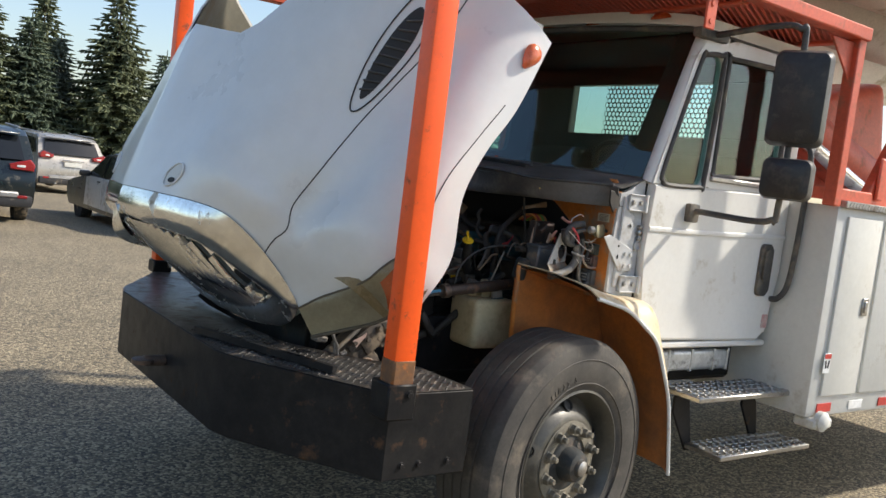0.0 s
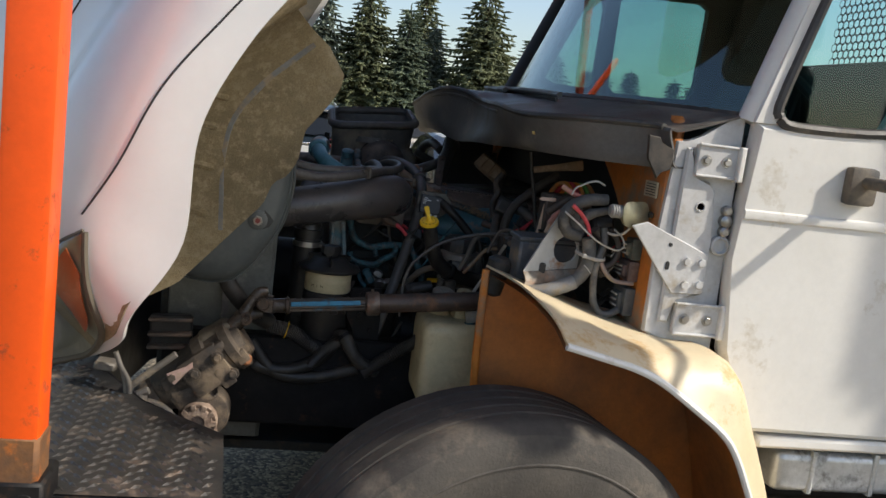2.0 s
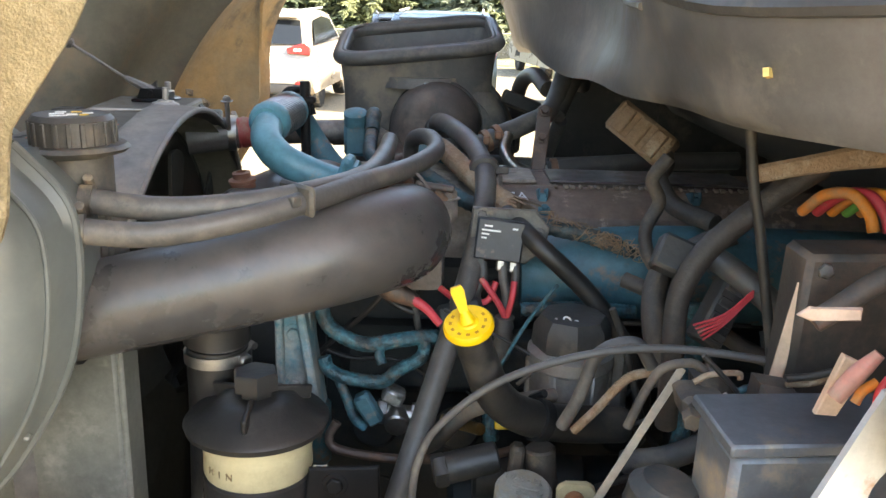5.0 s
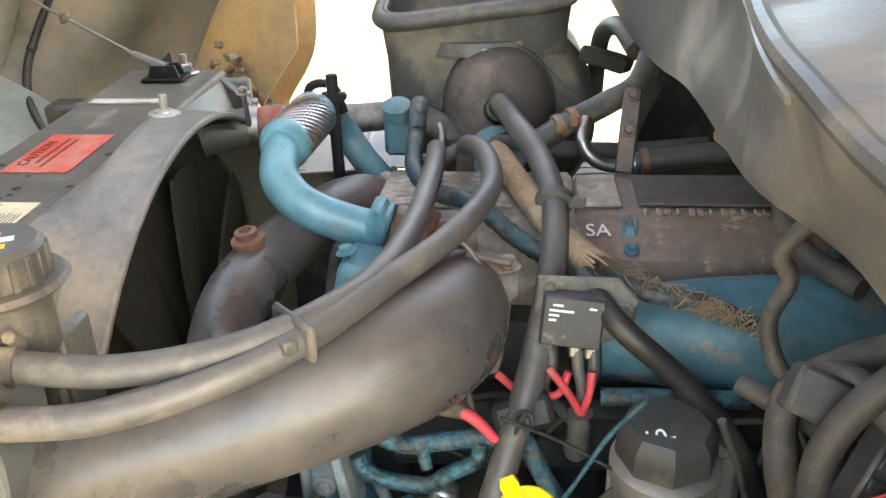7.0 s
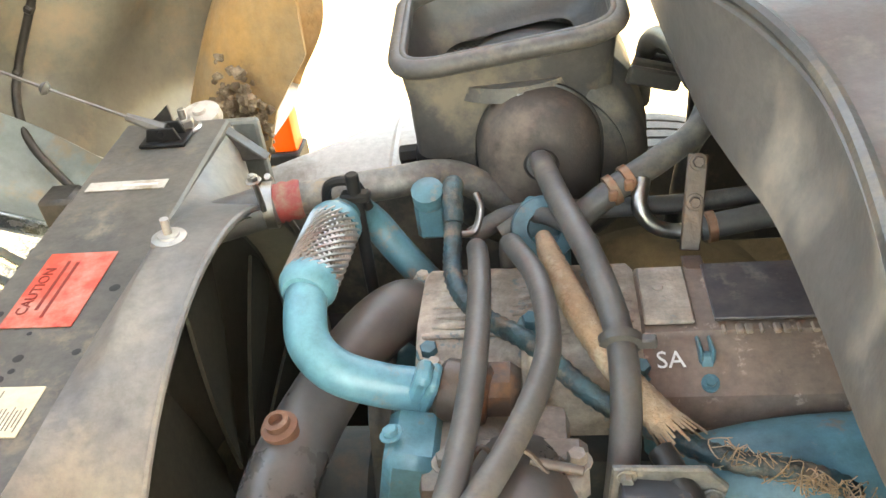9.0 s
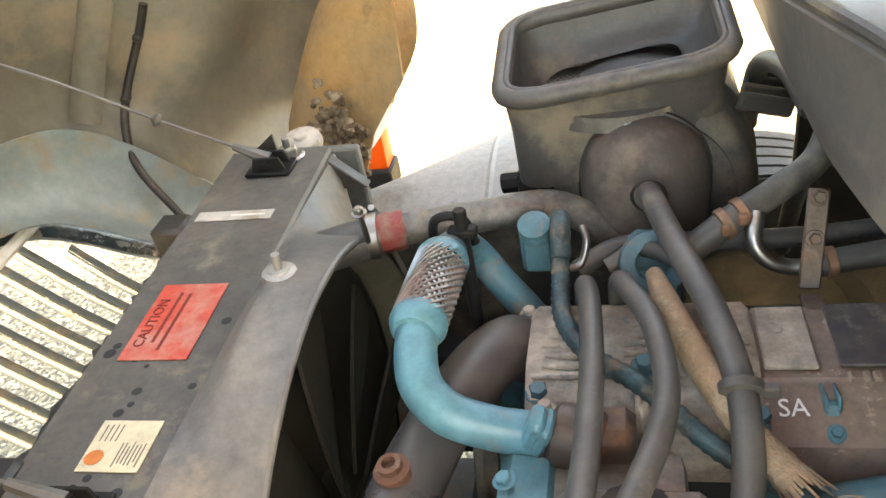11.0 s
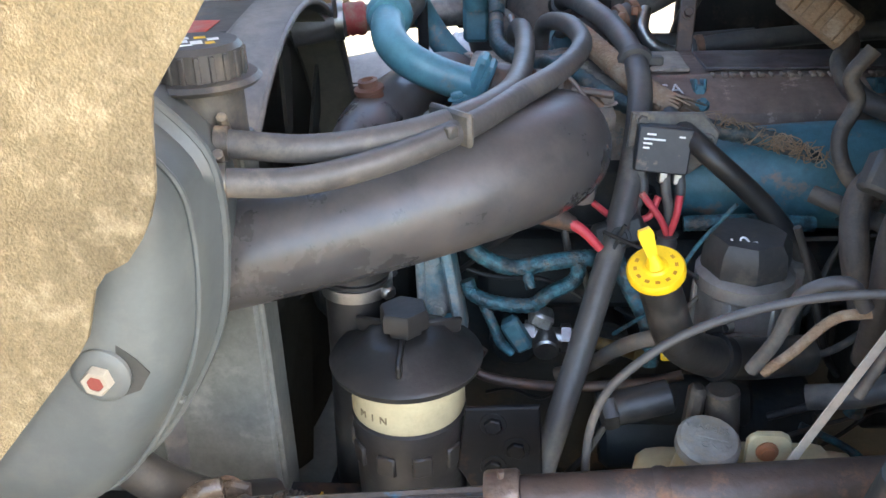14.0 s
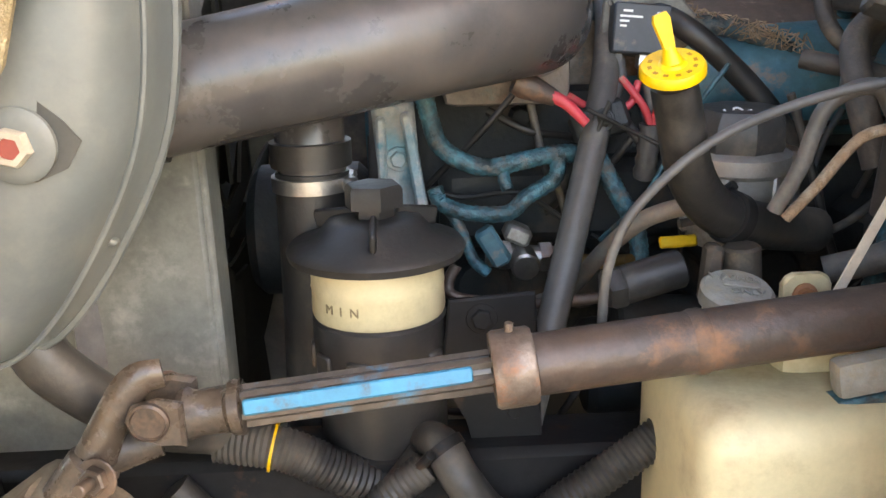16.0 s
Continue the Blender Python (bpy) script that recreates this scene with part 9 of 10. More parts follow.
part("canister", bm, BLOCK, truck, "grimy dark canister")
# triangular white bracket with a round hole
bm = start()
outer = [(0.030, 1.258), (0.172, 1.270), (0.174, 1.30), (0.166, 1.345), (0.135, 1.388), (0.105, 1.394), (0.094, 1.375)]
hc, hr = (0.134, 1.313), 0.0315
def face_ring(bm, y, poly):
    lo = resample(poly, 48)
    va = [bm.verts.new((x, y + 0.30 * (x - 0.12), z)) for x, z in lo]
    ang = [math.atan2(z - hc[1], x - hc[0]) for x, z in lo]
    vb = [bm.verts.new((hc[0] + hr * math.cos(a), y + 0.30 * (hc[0] + hr * math.cos(a) - 0.12), hc[1] + hr * math.sin(a))) for a in ang]
    for i in range(48):
        bm.faces.new((va[i], va[(i + 1) % 48], vb[(i + 1) % 48], vb[i]))
    return va, vb
a0, b0 = face_ring(bm, -0.802, outer)
a1_, b1_ = face_ring(bm, -0.796, outer)
for i in range(48):
    bm.faces.new((a0[i], a0[(i + 1) % 48], a1_[(i + 1) % 48], a1_[i]))
    bm.faces.new((b0[i], b0[(i + 1) % 48], b1_[(i + 1) % 48], b1_[i]))
mbr = part("module_bracket", bm, mat("white_rusty", (0.47, 0.475, 0.46), 0.5, 0, (0.38, 0.38, 0.36), 10, 0.6, (0.33, 0.15, 0.06), 0.10, 14, 0.12, speck=0.1), truck, "white bracket with a round hole and rust")
bm = start()
sheet(bm, lambda a, b: (0.030 + 0.142 * a + 0.006 * math.sin(3 * b), -0.830 + 0.043 * a - 0.012 * math.sin(1.6 * b), 1.262 + 0.010 * a - 0.040 * b - 0.004 * math.cos(3 * b)), 10, 6, 0.003)
part("bracket_lip", bm, mat("rusty_lip", (0.30, 0.27, 0.22), 0.55, 0, (0.36, 0.17, 0.08), 22, 0.9, (0.14, 0.11, 0.08), 0.3, 12, 0.2, speck=0.3), mbr, "rust-stained folded lower edge")
bm = start()
prism(bm, shift(rounded(0.016, 0.026, 0.007), 0.078, 1.268), "xz", -0.818, -0.8165, 0)
part("bracket_slot", bm, INK, mbr)
bm = start()
prism(bm, [(0.228, 1.401), (0.262, 1.413), (0.417, 1.353), (0.419, 1.268), (0.412, 1.262), (0.343, 1.259)], "xz", CY0 + 0.024, CY0 + 0.030, 0.002)
gus = part("gusset", bm, PILLAR, truck, "dusty white triangular gusset plate with bolts")
for x, z in ((0.368, 1.334), (0.403, 1.334), (0.370, 1.281), (0.405, 1.284)):
    bm = start()
    lathe(bm, [(0.0155, 0), (0.0155, 0.0012), (0.0095, 0.0014), (0.0095, 0.006), (0.0085, 0.007), (0, 0.007)], (x, CY0 + 0.0245, z), (0, -1, 0), 6)
    part("gusset_bolt", bm, PILLAR, gus)
bm = start()
rod(bm, (0.323, CY0 + 0.0245, 1.368), (0.323, CY0 + 0.0225, 1.368), 0.0048, 14)
part("bolt_hole", bm, INK, gus)
bm = start()
prism(bm, shift(rounded(0.009, 0.019, 0.0042), 0.323, 1.321), "xz", CY0 + 0.0225, CY0 + 0.0245, 0)
part("bolt_hole", bm, INK, gus)
bm = start()
mS = basis((0.250, -0.878, 1.420), (1, -0.1, 0.1), (0.25, -1, 0.1))
rr_ = []
for w_, h_, d_ in ((0.030, 0.026, -0.035), (0.040, 0.036, -0.015), (0.066, 0.054, 0.004), (0.070, 0.058, 0.014), (0.060, 0.048, 0.017)):
    rr_.append([bm.verts.new(mS @ Vector((x_, z_, d_))) for x_, z_ in rounded(w_, h_, min(w_, h_) * 0.32)])
for ra, rb in zip(rr_, rr_[1:]):
    for q in range(len(ra)):
        bm.faces.new((ra[q], ra[(q + 1) % len(ra)], rb[(q + 1) % len(ra)], rb[q]))
bm.faces.new(rr_[0])
bm.faces.new(rr_[-1])
part("lamp_shell", bm, mat("brassy_shell", (0.42, 0.38, 0.24), 0.3, 0.6, (0.33, 0.3, 0.2), 14, 0.6, DUST, 0.2, 14, 0.1), truck, "dull brassy metal shell")
GREYLOOM = mat("grey_loom", (0.075, 0.073, 0.07), 0.55, 0, (0.045, 0.044, 0.043), 20, 0.7, (0.17, 0.155, 0.135), 0.25, 20, 0.3, 150)
TAPE = mat("grey_tape", (0.115, 0.113, 0.105), 0.5, 0, (0.07, 0.068, 0.064), 24, 0.7, (0.22, 0.205, 0.175), 0.25, 22, 0.3, 150)
for pts, r, mt in (([(0.201, -0.835, 1.441), (0.157, -0.838, 1.438), (0.120, -0.84, 1.420), (0.104, -0.84, 1.390), (0.118, -0.838, 1.362), (0.150, -0.835, 1.352)], 0.0145, GREYLOOM),
                   ([(0.128, -0.815, 1.412), (0.135, -0.815, 1.378), (0.155, -0.815, 1.358)], 0.026, GREYLOOM),
                   ([(0.205, -0.850, 1.420), (0.186, -0.84, 1.413), (0.165, -0.832, 1.404), (0.147, -0.825, 1.388)], [0.009, 0.010, 0.013, 0.015], GREYLOOM),
                   ([(0.169, -0.845, 1.352), (0.176, -0.845, 1.312), (0.172, -0.845, 1.280), (0.150, -0.842, 1.248), (0.118, -0.84, 1.232)], 0.0165, TAPE),
                   ([(0.150, -0.842, 1.247), (0.118, -0.841, 1.232), (0.085, -0.838, 1.220), (0.045, -0.832, 1.211)], 0.0175, mat("silver_tape", (0.26, 0.25, 0.23), 0.4, 0.1, (0.17, 0.165, 0.155), 30, 0.7, DUST, 0.15, 20, 0.2, 120)),
                   ([(0.203, -0.84, 1.378), (0.208, -0.846, 1.346), (0.199, -0.85, 1.315), (0.192, -0.852, 1.285), (0.193, -0.852, 1.246), (0.200, -0.852, 1.206), (0.220, -0.85, 1.181), (0.246, -0.848, 1.181), (0.266, -0.845, 1.192)], 0.0085, TAPE),
                   ([(0.218, -0.835, 1.375), (0.240, -0.838, 1.355), (0.246, -0.840, 1.322), (0.232, -0.842, 1.296), (0.210, -0.842, 1.285)], 0.0075, DIRTYLOOM),
                   ([(0.185, -0.83, 1.372), (0.205, -0.825, 1.352), (0.214, -0.825, 1.320), (0.205, -0.83, 1.285), (0.222, -0.83, 1.268)], 0.011, DIRTYLOOM)):
    hose("grey_loom", pts, r, mt, truck, "grey taped wiring loom", 14, ripple=0.05, pitch=0.02)
bm = start()
rod(bm, (0.186, -0.80, 1.376), (0.232, -0.80, 1.384), 0.030, 22, 0.2)
part("horn_barrel", bm, SOOT, truck, "dark barrel behind the wiring")
bm = start()
for i in range(5):
    lathe(bm, [(0.013, 0), (0.0155, 0.002), (0.0155, 0.005), (0.013, 0.007)], (0.196 + 0.006 * i, -0.882, 1.423), (1, 0, 0.03), 18)
rod(bm, (0.194, -0.882, 1.423), (0.235, -0.882, 1.4245), 0.013, 18)
part("ribbed_neck", bm, mat("grey_neck", (0.27, 0.27, 0.26), 0.5, 0, (0.2, 0.2, 0.19), 14, 0.5, DUST, 0.15, 14, 0.1), truck, "grey ribbed cable neck")
hose("pink_sheath", [(0.203, -0.855, 1.300), (0.220, -0.856, 1.275), (0.244, -0.856, 1.260), (0.288, -0.856, 1.258)], 0.0052, mat("pink_sheath", (0.30, 0.22, 0.20), 0.5, 0, None, 20, 0.4, DUST, 0.2, 20, 0.1), truck, "pinkish grey cable", 10)
PINKBOOT = mat("dusty_boot", (0.50, 0.15, 0.12), 0.6, 0, (0.42, 0.24, 0.18), 18, 0.7, DUST, 0.3, 20, 0.15)
hose("red_lead", [(0.114, -0.862, 1.424), (0.138, -0.862, 1.405), (0.156, -0.862, 1.382), (0.164, -0.860, 1.360)], 0.0048, REDWIRE, truck, "red cable", 10)
hose("red_lead", [(0.103, -0.80, 1.460), (0.125, -0.805, 1.448), (0.147, -0.81, 1.440)], 0.0062, PINKBOOT, truck, "", 10)
hose("red_terminal", [(0.118, -0.765, 1.400), (0.107, -0.762, 1.384), (0.096, -0.76, 1.366)], [0.004, 0.0065, 0.006], PINKBOOT, truck, "dusty red terminal boot", 10)
bm = start()
prism(bm, [(0.066, 1.421), (0.074, 1.427), (0.084, 1.425), (0.108, 1.427), (0.108, 1.418), (0.084, 1.419), (0.076, 1.417)], "xz", -0.755, -0.751, 0.001)
part("wood_splinter", bm, mat("splinter_wood", (0.62, 0.45, 0.34), 0.7, 0, (0.5, 0.34, 0.25), 40, 0.6), truck, "pale splintered wood end")
WT = mat("white_wire", (0.46, 0.45, 0.42), 0.5, 0, None, 20, 0.4, DUST, 0.15, 30, 0.05)
for pts, r in (([(0.111, -0.85, 1.446), (0.118, -0.85, 1.462), (0.132, -0.85, 1.470), (0.151, -0.848, 1.479), (0.170, -0.845, 1.482), (0.190, -0.84, 1.475)], 0.0022),
               ([(0.098, -0.862, 1.408), (0.133, -0.864, 1.384), (0.171, -0.866, 1.356), (0.203, -0.866, 1.340), (0.234, -0.864, 1.333), (0.249, -0.862, 1.344), (0.241, -0.860, 1.364), (0.222, -0.856, 1.379)], 0.0021),
               ([(0.205, -0.845, 1.370), (0.225, -0.85, 1.366), (0.243, -0.86, 1.372), (0.252, -0.872, 1.388)], 0.0032),
               ([(0.160, -0.863, 1.292), (0.170, -0.865, 1.283), (0.178, -0.865, 1.274)], 0.0012)):
    hose("white_wire", pts, r, WT, truck, "thin white wire", 8)
bm = start()
tube(bm, [(0.139, -0.850, 1.320), (0.150, -0.866, 1.315), (0.165, -0.869, 1.311), (0.185, -0.868, 1.307), (0.205, -0.864, 1.307), (0.211, -0.850, 1.308)], 0.0042, 8, 5, flat=0.4)
box(bm, (0.155, -0.869, 1.3135), (0.010, 0.008, 0.010), bevel=0.002)
part("cable_tie", bm, mat("tie_grey", (0.34, 0.33, 0.31), 0.5, 0, None, 20, 0.4, DUST, 0.15, 20, 0.05), truck, "grey plastic cable tie")
PLUG = mat("plug_grey", (0.115, 0.120, 0.118), 0.5, 0, (0.075, 0.077, 0.075), 14, 0.6, (0.22, 0.19, 0.15), 0.2, 12, 0.1)
PLUG_BROWN = mat("plug_brown", (0.13, 0.085, 0.075), 0.5, 0, (0.09, 0.065, 0.058), 14, 0.6, (0.25, 0.19, 0.16), 0.2, 12, 0.1)
for y, z, w, h, mt in ((-0.838, 1.337, 0.042, 0.050, mat("plug_green", (0.085, 0.105, 0.095), 0.5, 0, None, 14, 0.6, DUST, 0.15, 12, 0.1)), (-0.828, 1.285, 0.062, 0.048, PLUG_BROWN), (-0.822, 1.213, 0.075, 0.066, PLUG)):
    bm = start()
    box(bm, (0.284, y, z), (0.026, w, h), bevel=0.005, seg=2)
    pc = part("plug_connector", bm, mt, truck, "dusty multi-pin plug on the firewall")
    bm = start()
    box(bm, (0.268, y, z), (0.012, w * 0.62, h * 0.62), bevel=0.003)
    part("plug_cap", bm, mt, pc)
    for k_ in range(3):
        bm = start()
        box(bm, (0.260, y, z + h * (-0.2 + 0.2 * k_)), (0.006, w * (0.45 - 0.1 * (k_ % 2)), h * 0.07), bevel=0.0015)
        part("plug_rib", bm, PALETAPE, pc)
    for k_ in range(4):
        hose("plug_wire", [(0.270, y + w * 0.5, z + h * (0.25 - 0.17 * k_)), (0.262, y + w * 0.5 + 0.012, z + h * (0.20 - 0.15 * k_)), (0.248, y + w * 0.5 + 0.020, z - 0.01 * k_ - 0.01)], 0.0014, (REDWIRE, WT, WT, SOOT)[k_] if z > 1.22 else SOOT, pc, "", 6)
bm = start()
box(bm, (0.288, -0.84, 1.428), (0.014, 0.040, 0.016), bevel=0.003)
box(bm, (0.289, -0.882, 1.424), (0.010, 0.030, 0.014), bevel=0.003)
part("firewall_clip", bm, SOOT, truck, "black plastic clip on the firewall")
bm = start()
box(bm, (0.2935, -0.86, 1.480), (0.003, 0.070, 0.036), bevel=0.001)
part("paper_label", bm, PAPER, truck, "tan paper label on the firewall")
bm = start()
for i in range(5):
    box(bm, (0.2915, -0.86, 1.492 - 0.006 * i), (0.001, 0.050, 0.0018), bevel=0)
part("label_print", bm, INK, truck)
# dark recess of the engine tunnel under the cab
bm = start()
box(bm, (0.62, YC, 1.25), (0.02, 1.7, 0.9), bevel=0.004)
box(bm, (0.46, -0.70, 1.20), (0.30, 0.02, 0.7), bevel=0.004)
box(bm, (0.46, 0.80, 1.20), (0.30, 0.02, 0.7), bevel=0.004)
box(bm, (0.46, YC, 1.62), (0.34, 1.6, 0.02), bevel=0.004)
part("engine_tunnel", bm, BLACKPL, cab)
# plain dark pan added to close the bay from below
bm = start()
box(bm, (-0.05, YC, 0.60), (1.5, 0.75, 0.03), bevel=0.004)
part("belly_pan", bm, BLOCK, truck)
# dark filler added for shaded depth behind the lower lines: starter, brackets, small hoses
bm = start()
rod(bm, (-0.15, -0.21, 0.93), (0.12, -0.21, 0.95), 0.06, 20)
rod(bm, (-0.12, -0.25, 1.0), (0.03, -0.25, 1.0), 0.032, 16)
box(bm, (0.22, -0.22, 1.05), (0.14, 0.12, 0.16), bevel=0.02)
part("filler_starter", bm, BLOCK, engine)
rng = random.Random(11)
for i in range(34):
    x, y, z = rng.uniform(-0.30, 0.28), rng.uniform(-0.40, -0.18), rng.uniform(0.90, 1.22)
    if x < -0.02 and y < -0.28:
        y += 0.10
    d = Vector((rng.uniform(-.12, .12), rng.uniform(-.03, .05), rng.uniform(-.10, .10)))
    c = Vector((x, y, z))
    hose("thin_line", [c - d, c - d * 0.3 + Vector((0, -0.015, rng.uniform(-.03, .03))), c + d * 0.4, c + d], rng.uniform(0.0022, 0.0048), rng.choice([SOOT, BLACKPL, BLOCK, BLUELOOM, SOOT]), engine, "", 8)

# ---- far side: splash panel and wiring ----
FARP = mat("pale_panel", (0.42, 0.41, 0.385), 0.55, 0, (0.34, 0.33, 0.30), 5, 0.6, (0.22, 0.2, 0.17), 0.2, 5, 0.12)
bm = start()
def far_panel(a, b):
    x = -0.74 + 0.62 * a
    y0 = 0.60 - 0.03 * a
    y1 = 0.66 + 0.50 * min(1, a * 1.3)
    return (x, y0 + (y1 - y0) * b, 1.16 + 0.05 * a + 0.05 * math.sin(math.pi * b) - 0.02 * b)
sheet(bm, far_panel, 24, 10, 0.004)
fp = part("splash_panel", bm, FARP, truck, "pale grey splash panel beside the engine")
for a in (0.45, 0.55, 0.78):
    bm = start()
    tube(bm, [far_panel(a, b / 6) for b in range(7)], 0.008, 6, 2)
    part("panel_rib", bm, FARP, fp)
bm = start()
prism(bm, [(-0.74, 0.60), (-0.12, 0.60), (-0.12, 1.18), (-0.74, 1.18)], "xz", 0.595, 0.60, 0.001)
part("panel_wall", bm, BLACKPL, fp)
for pts, r in (([(0.02, 0.36, 1.46), (0.0, 0.45, 1.48), (-0.02, 0.55, 1.44), (-0.02, 0.65, 1.30)], 0.016), ([(0.03, 0.30, 1.42), (0.06, 0.36, 1.47), (0.09, 0.45, 1.48), (0.12, 0.6, 1.45)], 0.018), ([(0.05, 0.38, 1.40), (0.03, 0.45, 1.30), (0.02, 0.5, 1.15)], 0.014)):
    hose("far_hose", pts, r, RUBBER, truck, "black hose", 12)

# raised size marking on the tyre's sidewall
WHEEL_TURN = Matrix.Translation((0.0, -1.0, 0.495)) @ Euler((0, 0, radians(9))).to_matrix().to_4x4()
for i, ch in enumerate("11R22.5"):
    ang_ = radians(124.5 - 4.1 * i)
    c_ = Vector((0.358 * math.cos(ang_), -0.1425, 0.358 * math.sin(ang_)))
    letters(ch, 0.034, WHEEL_TURN @ basis(c_, (math.sin(ang_), 0, -math.cos(ang_)), (0, -1, 0)), TYRE, near_wheel, "size_marking", 0.0016)

# caked dirt on the far wheelhouse liner
rng = random.Random(21)
bm = start()
for i in range(220):
    c_ = Vector((-0.752 + rng.gauss(0, 0.022), 0.725 + rng.gauss(0, 0.022), 1.27 + rng.gauss(0, 0.05)))
    r_ = rng.uniform(0.004, 0.012)
    vs_ = bmesh.ops.create_icosphere(bm, subdivisions=1, radius=r_, matrix=Matrix.Translation(c_))["verts"]
    for v in vs_:
        v.co += Vector((rng.uniform(-1, 1), rng.uniform(-1, 1), rng.uniform(-1, 1))) * r_ * 0.35
dp = part("caked_dirt", bm, mat("caked_dirt", (0.19, 0.135, 0.085), 0.95, 0, (0.13, 0.09, 0.055), 18, 0.8, (0.36, 0.28, 0.19), 0.3, 30, 0.8, 160), hood, "dry brown clods of dirt", 20)
dp["kind"] = "stuff"
# dust cap sticker and white specks on the cowl
bm = start()
box(bm, (0.052, -0.692, 1.570), (0.004, 0.032, 0.006), (-8, -10, -32), 0)
part("yellow_tape", bm, mat("yellow_tape", (0.62, 0.46, 0.16), 0.6, 0, None, 30, 0.5, DUST, 0.1, 30, 0.05), cowl, "scrap of yellow tape")

# tan bar under the cowl
bm = start()
tube(bm, [(0.095, -0.55, 1.474), (0.16, -0.55, 1.488), (0.233, -0.55, 1.501)], [0.008, 0.009, 0.014], 8, 4, flat=0.6)
part("cowl_drain_arm", bm, CLOTH, truck, "dusty tan lever arm")

# black panel added on the far side; hides bright ground behind the engine
bm = start()
prism(bm, [(0.065, 0.95), (0.32, 0.95), (0.32, 1.50), (0.10, 1.50), (0.075, 1.40)], "xz", 0.72, 0.735, 0.004)
part("far_gap_panel", bm, BLACKPL, truck, "black panel added to close the gap on the far side")

# loose connector lying on the washer tank
bm = start()
box(bm, (0.0, -0.562, 1.080), (0.055, 0.02, 0.030), (0, -10, 0), 0.006, 2)
lc_ = part("loose_connector", bm, bpy.data.materials["dirty_lid"], truck, "dusty pale connector with a teal base")
bm = start()
box(bm, (0.003, -0.562, 1.061), (0.062, 0.024, 0.009), (0, -10, 0), 0.002)
part("connector_base", bm, BLUELOOM, lc_)

# wiring along the inside of the hood, held by clips
hose("hood_harness", [(-1.10, 0.80, 1.56), (-1.125, 0.795, 1.51), (-1.178, 0.765, 1.405), (-1.192, 0.730, 1.335), (-1.175, 0.70, 1.26), (-1.10, 0.66, 1.18), (-1.02, 0.60, 1.12)], 0.0085, SOOT, hood, "black wiring along the hood's inside", 10)
for p_ in ((-1.13, 0.79, 1.50), (-1.183, 0.758, 1.39)):
    bm = start()
    box(bm, p_, (0.016, 0.022, 0.014), (0, 35, 0), 0.003)
    part("harness_clip", bm, SOOT, hood)
bm = start()
tube(bm, [(-1.145, 0.73, 1.60), (-1.20, 0.71, 1.48), (-1.235, 0.68, 1.38)], 0.03, 10, 5, flat=0.35)
part("hood_stiffener", bm, LINER_IN, hood)
# flange rib along the front edge of the cowl
bm = start()
tube(bm, [cowl_at(0.30 + 0.4 * i / 20, 0.50) for i in range(21)], 0.004, 6, 2)
part("cowl_rib", bm, COWLPL, cowl)

# ---- spruce trees ----
BARK = mat("bark", (0.11, 0.085, 0.065), 0.9, 0, (0.07, 0.055, 0.045), 6, 0.6, None, 0, 5, 0.5, 20, 0, 0.02)
NEEDLE = []
for i, (c0, c1) in enumerate((((0.11, 0.14, 0.085), (0.05, 0.075, 0.048)), ((0.13, 0.155, 0.11), (0.065, 0.085, 0.065)), ((0.135, 0.15, 0.07), (0.055, 0.072, 0.036)))):
    NEEDLE.append(mat("spruce_needles_" + "abc"[i], c0, 0.8, 0, c1, 1.6, 0.9, (0.10, 0.12, 0.09), 0.15, 3, 0, 5))


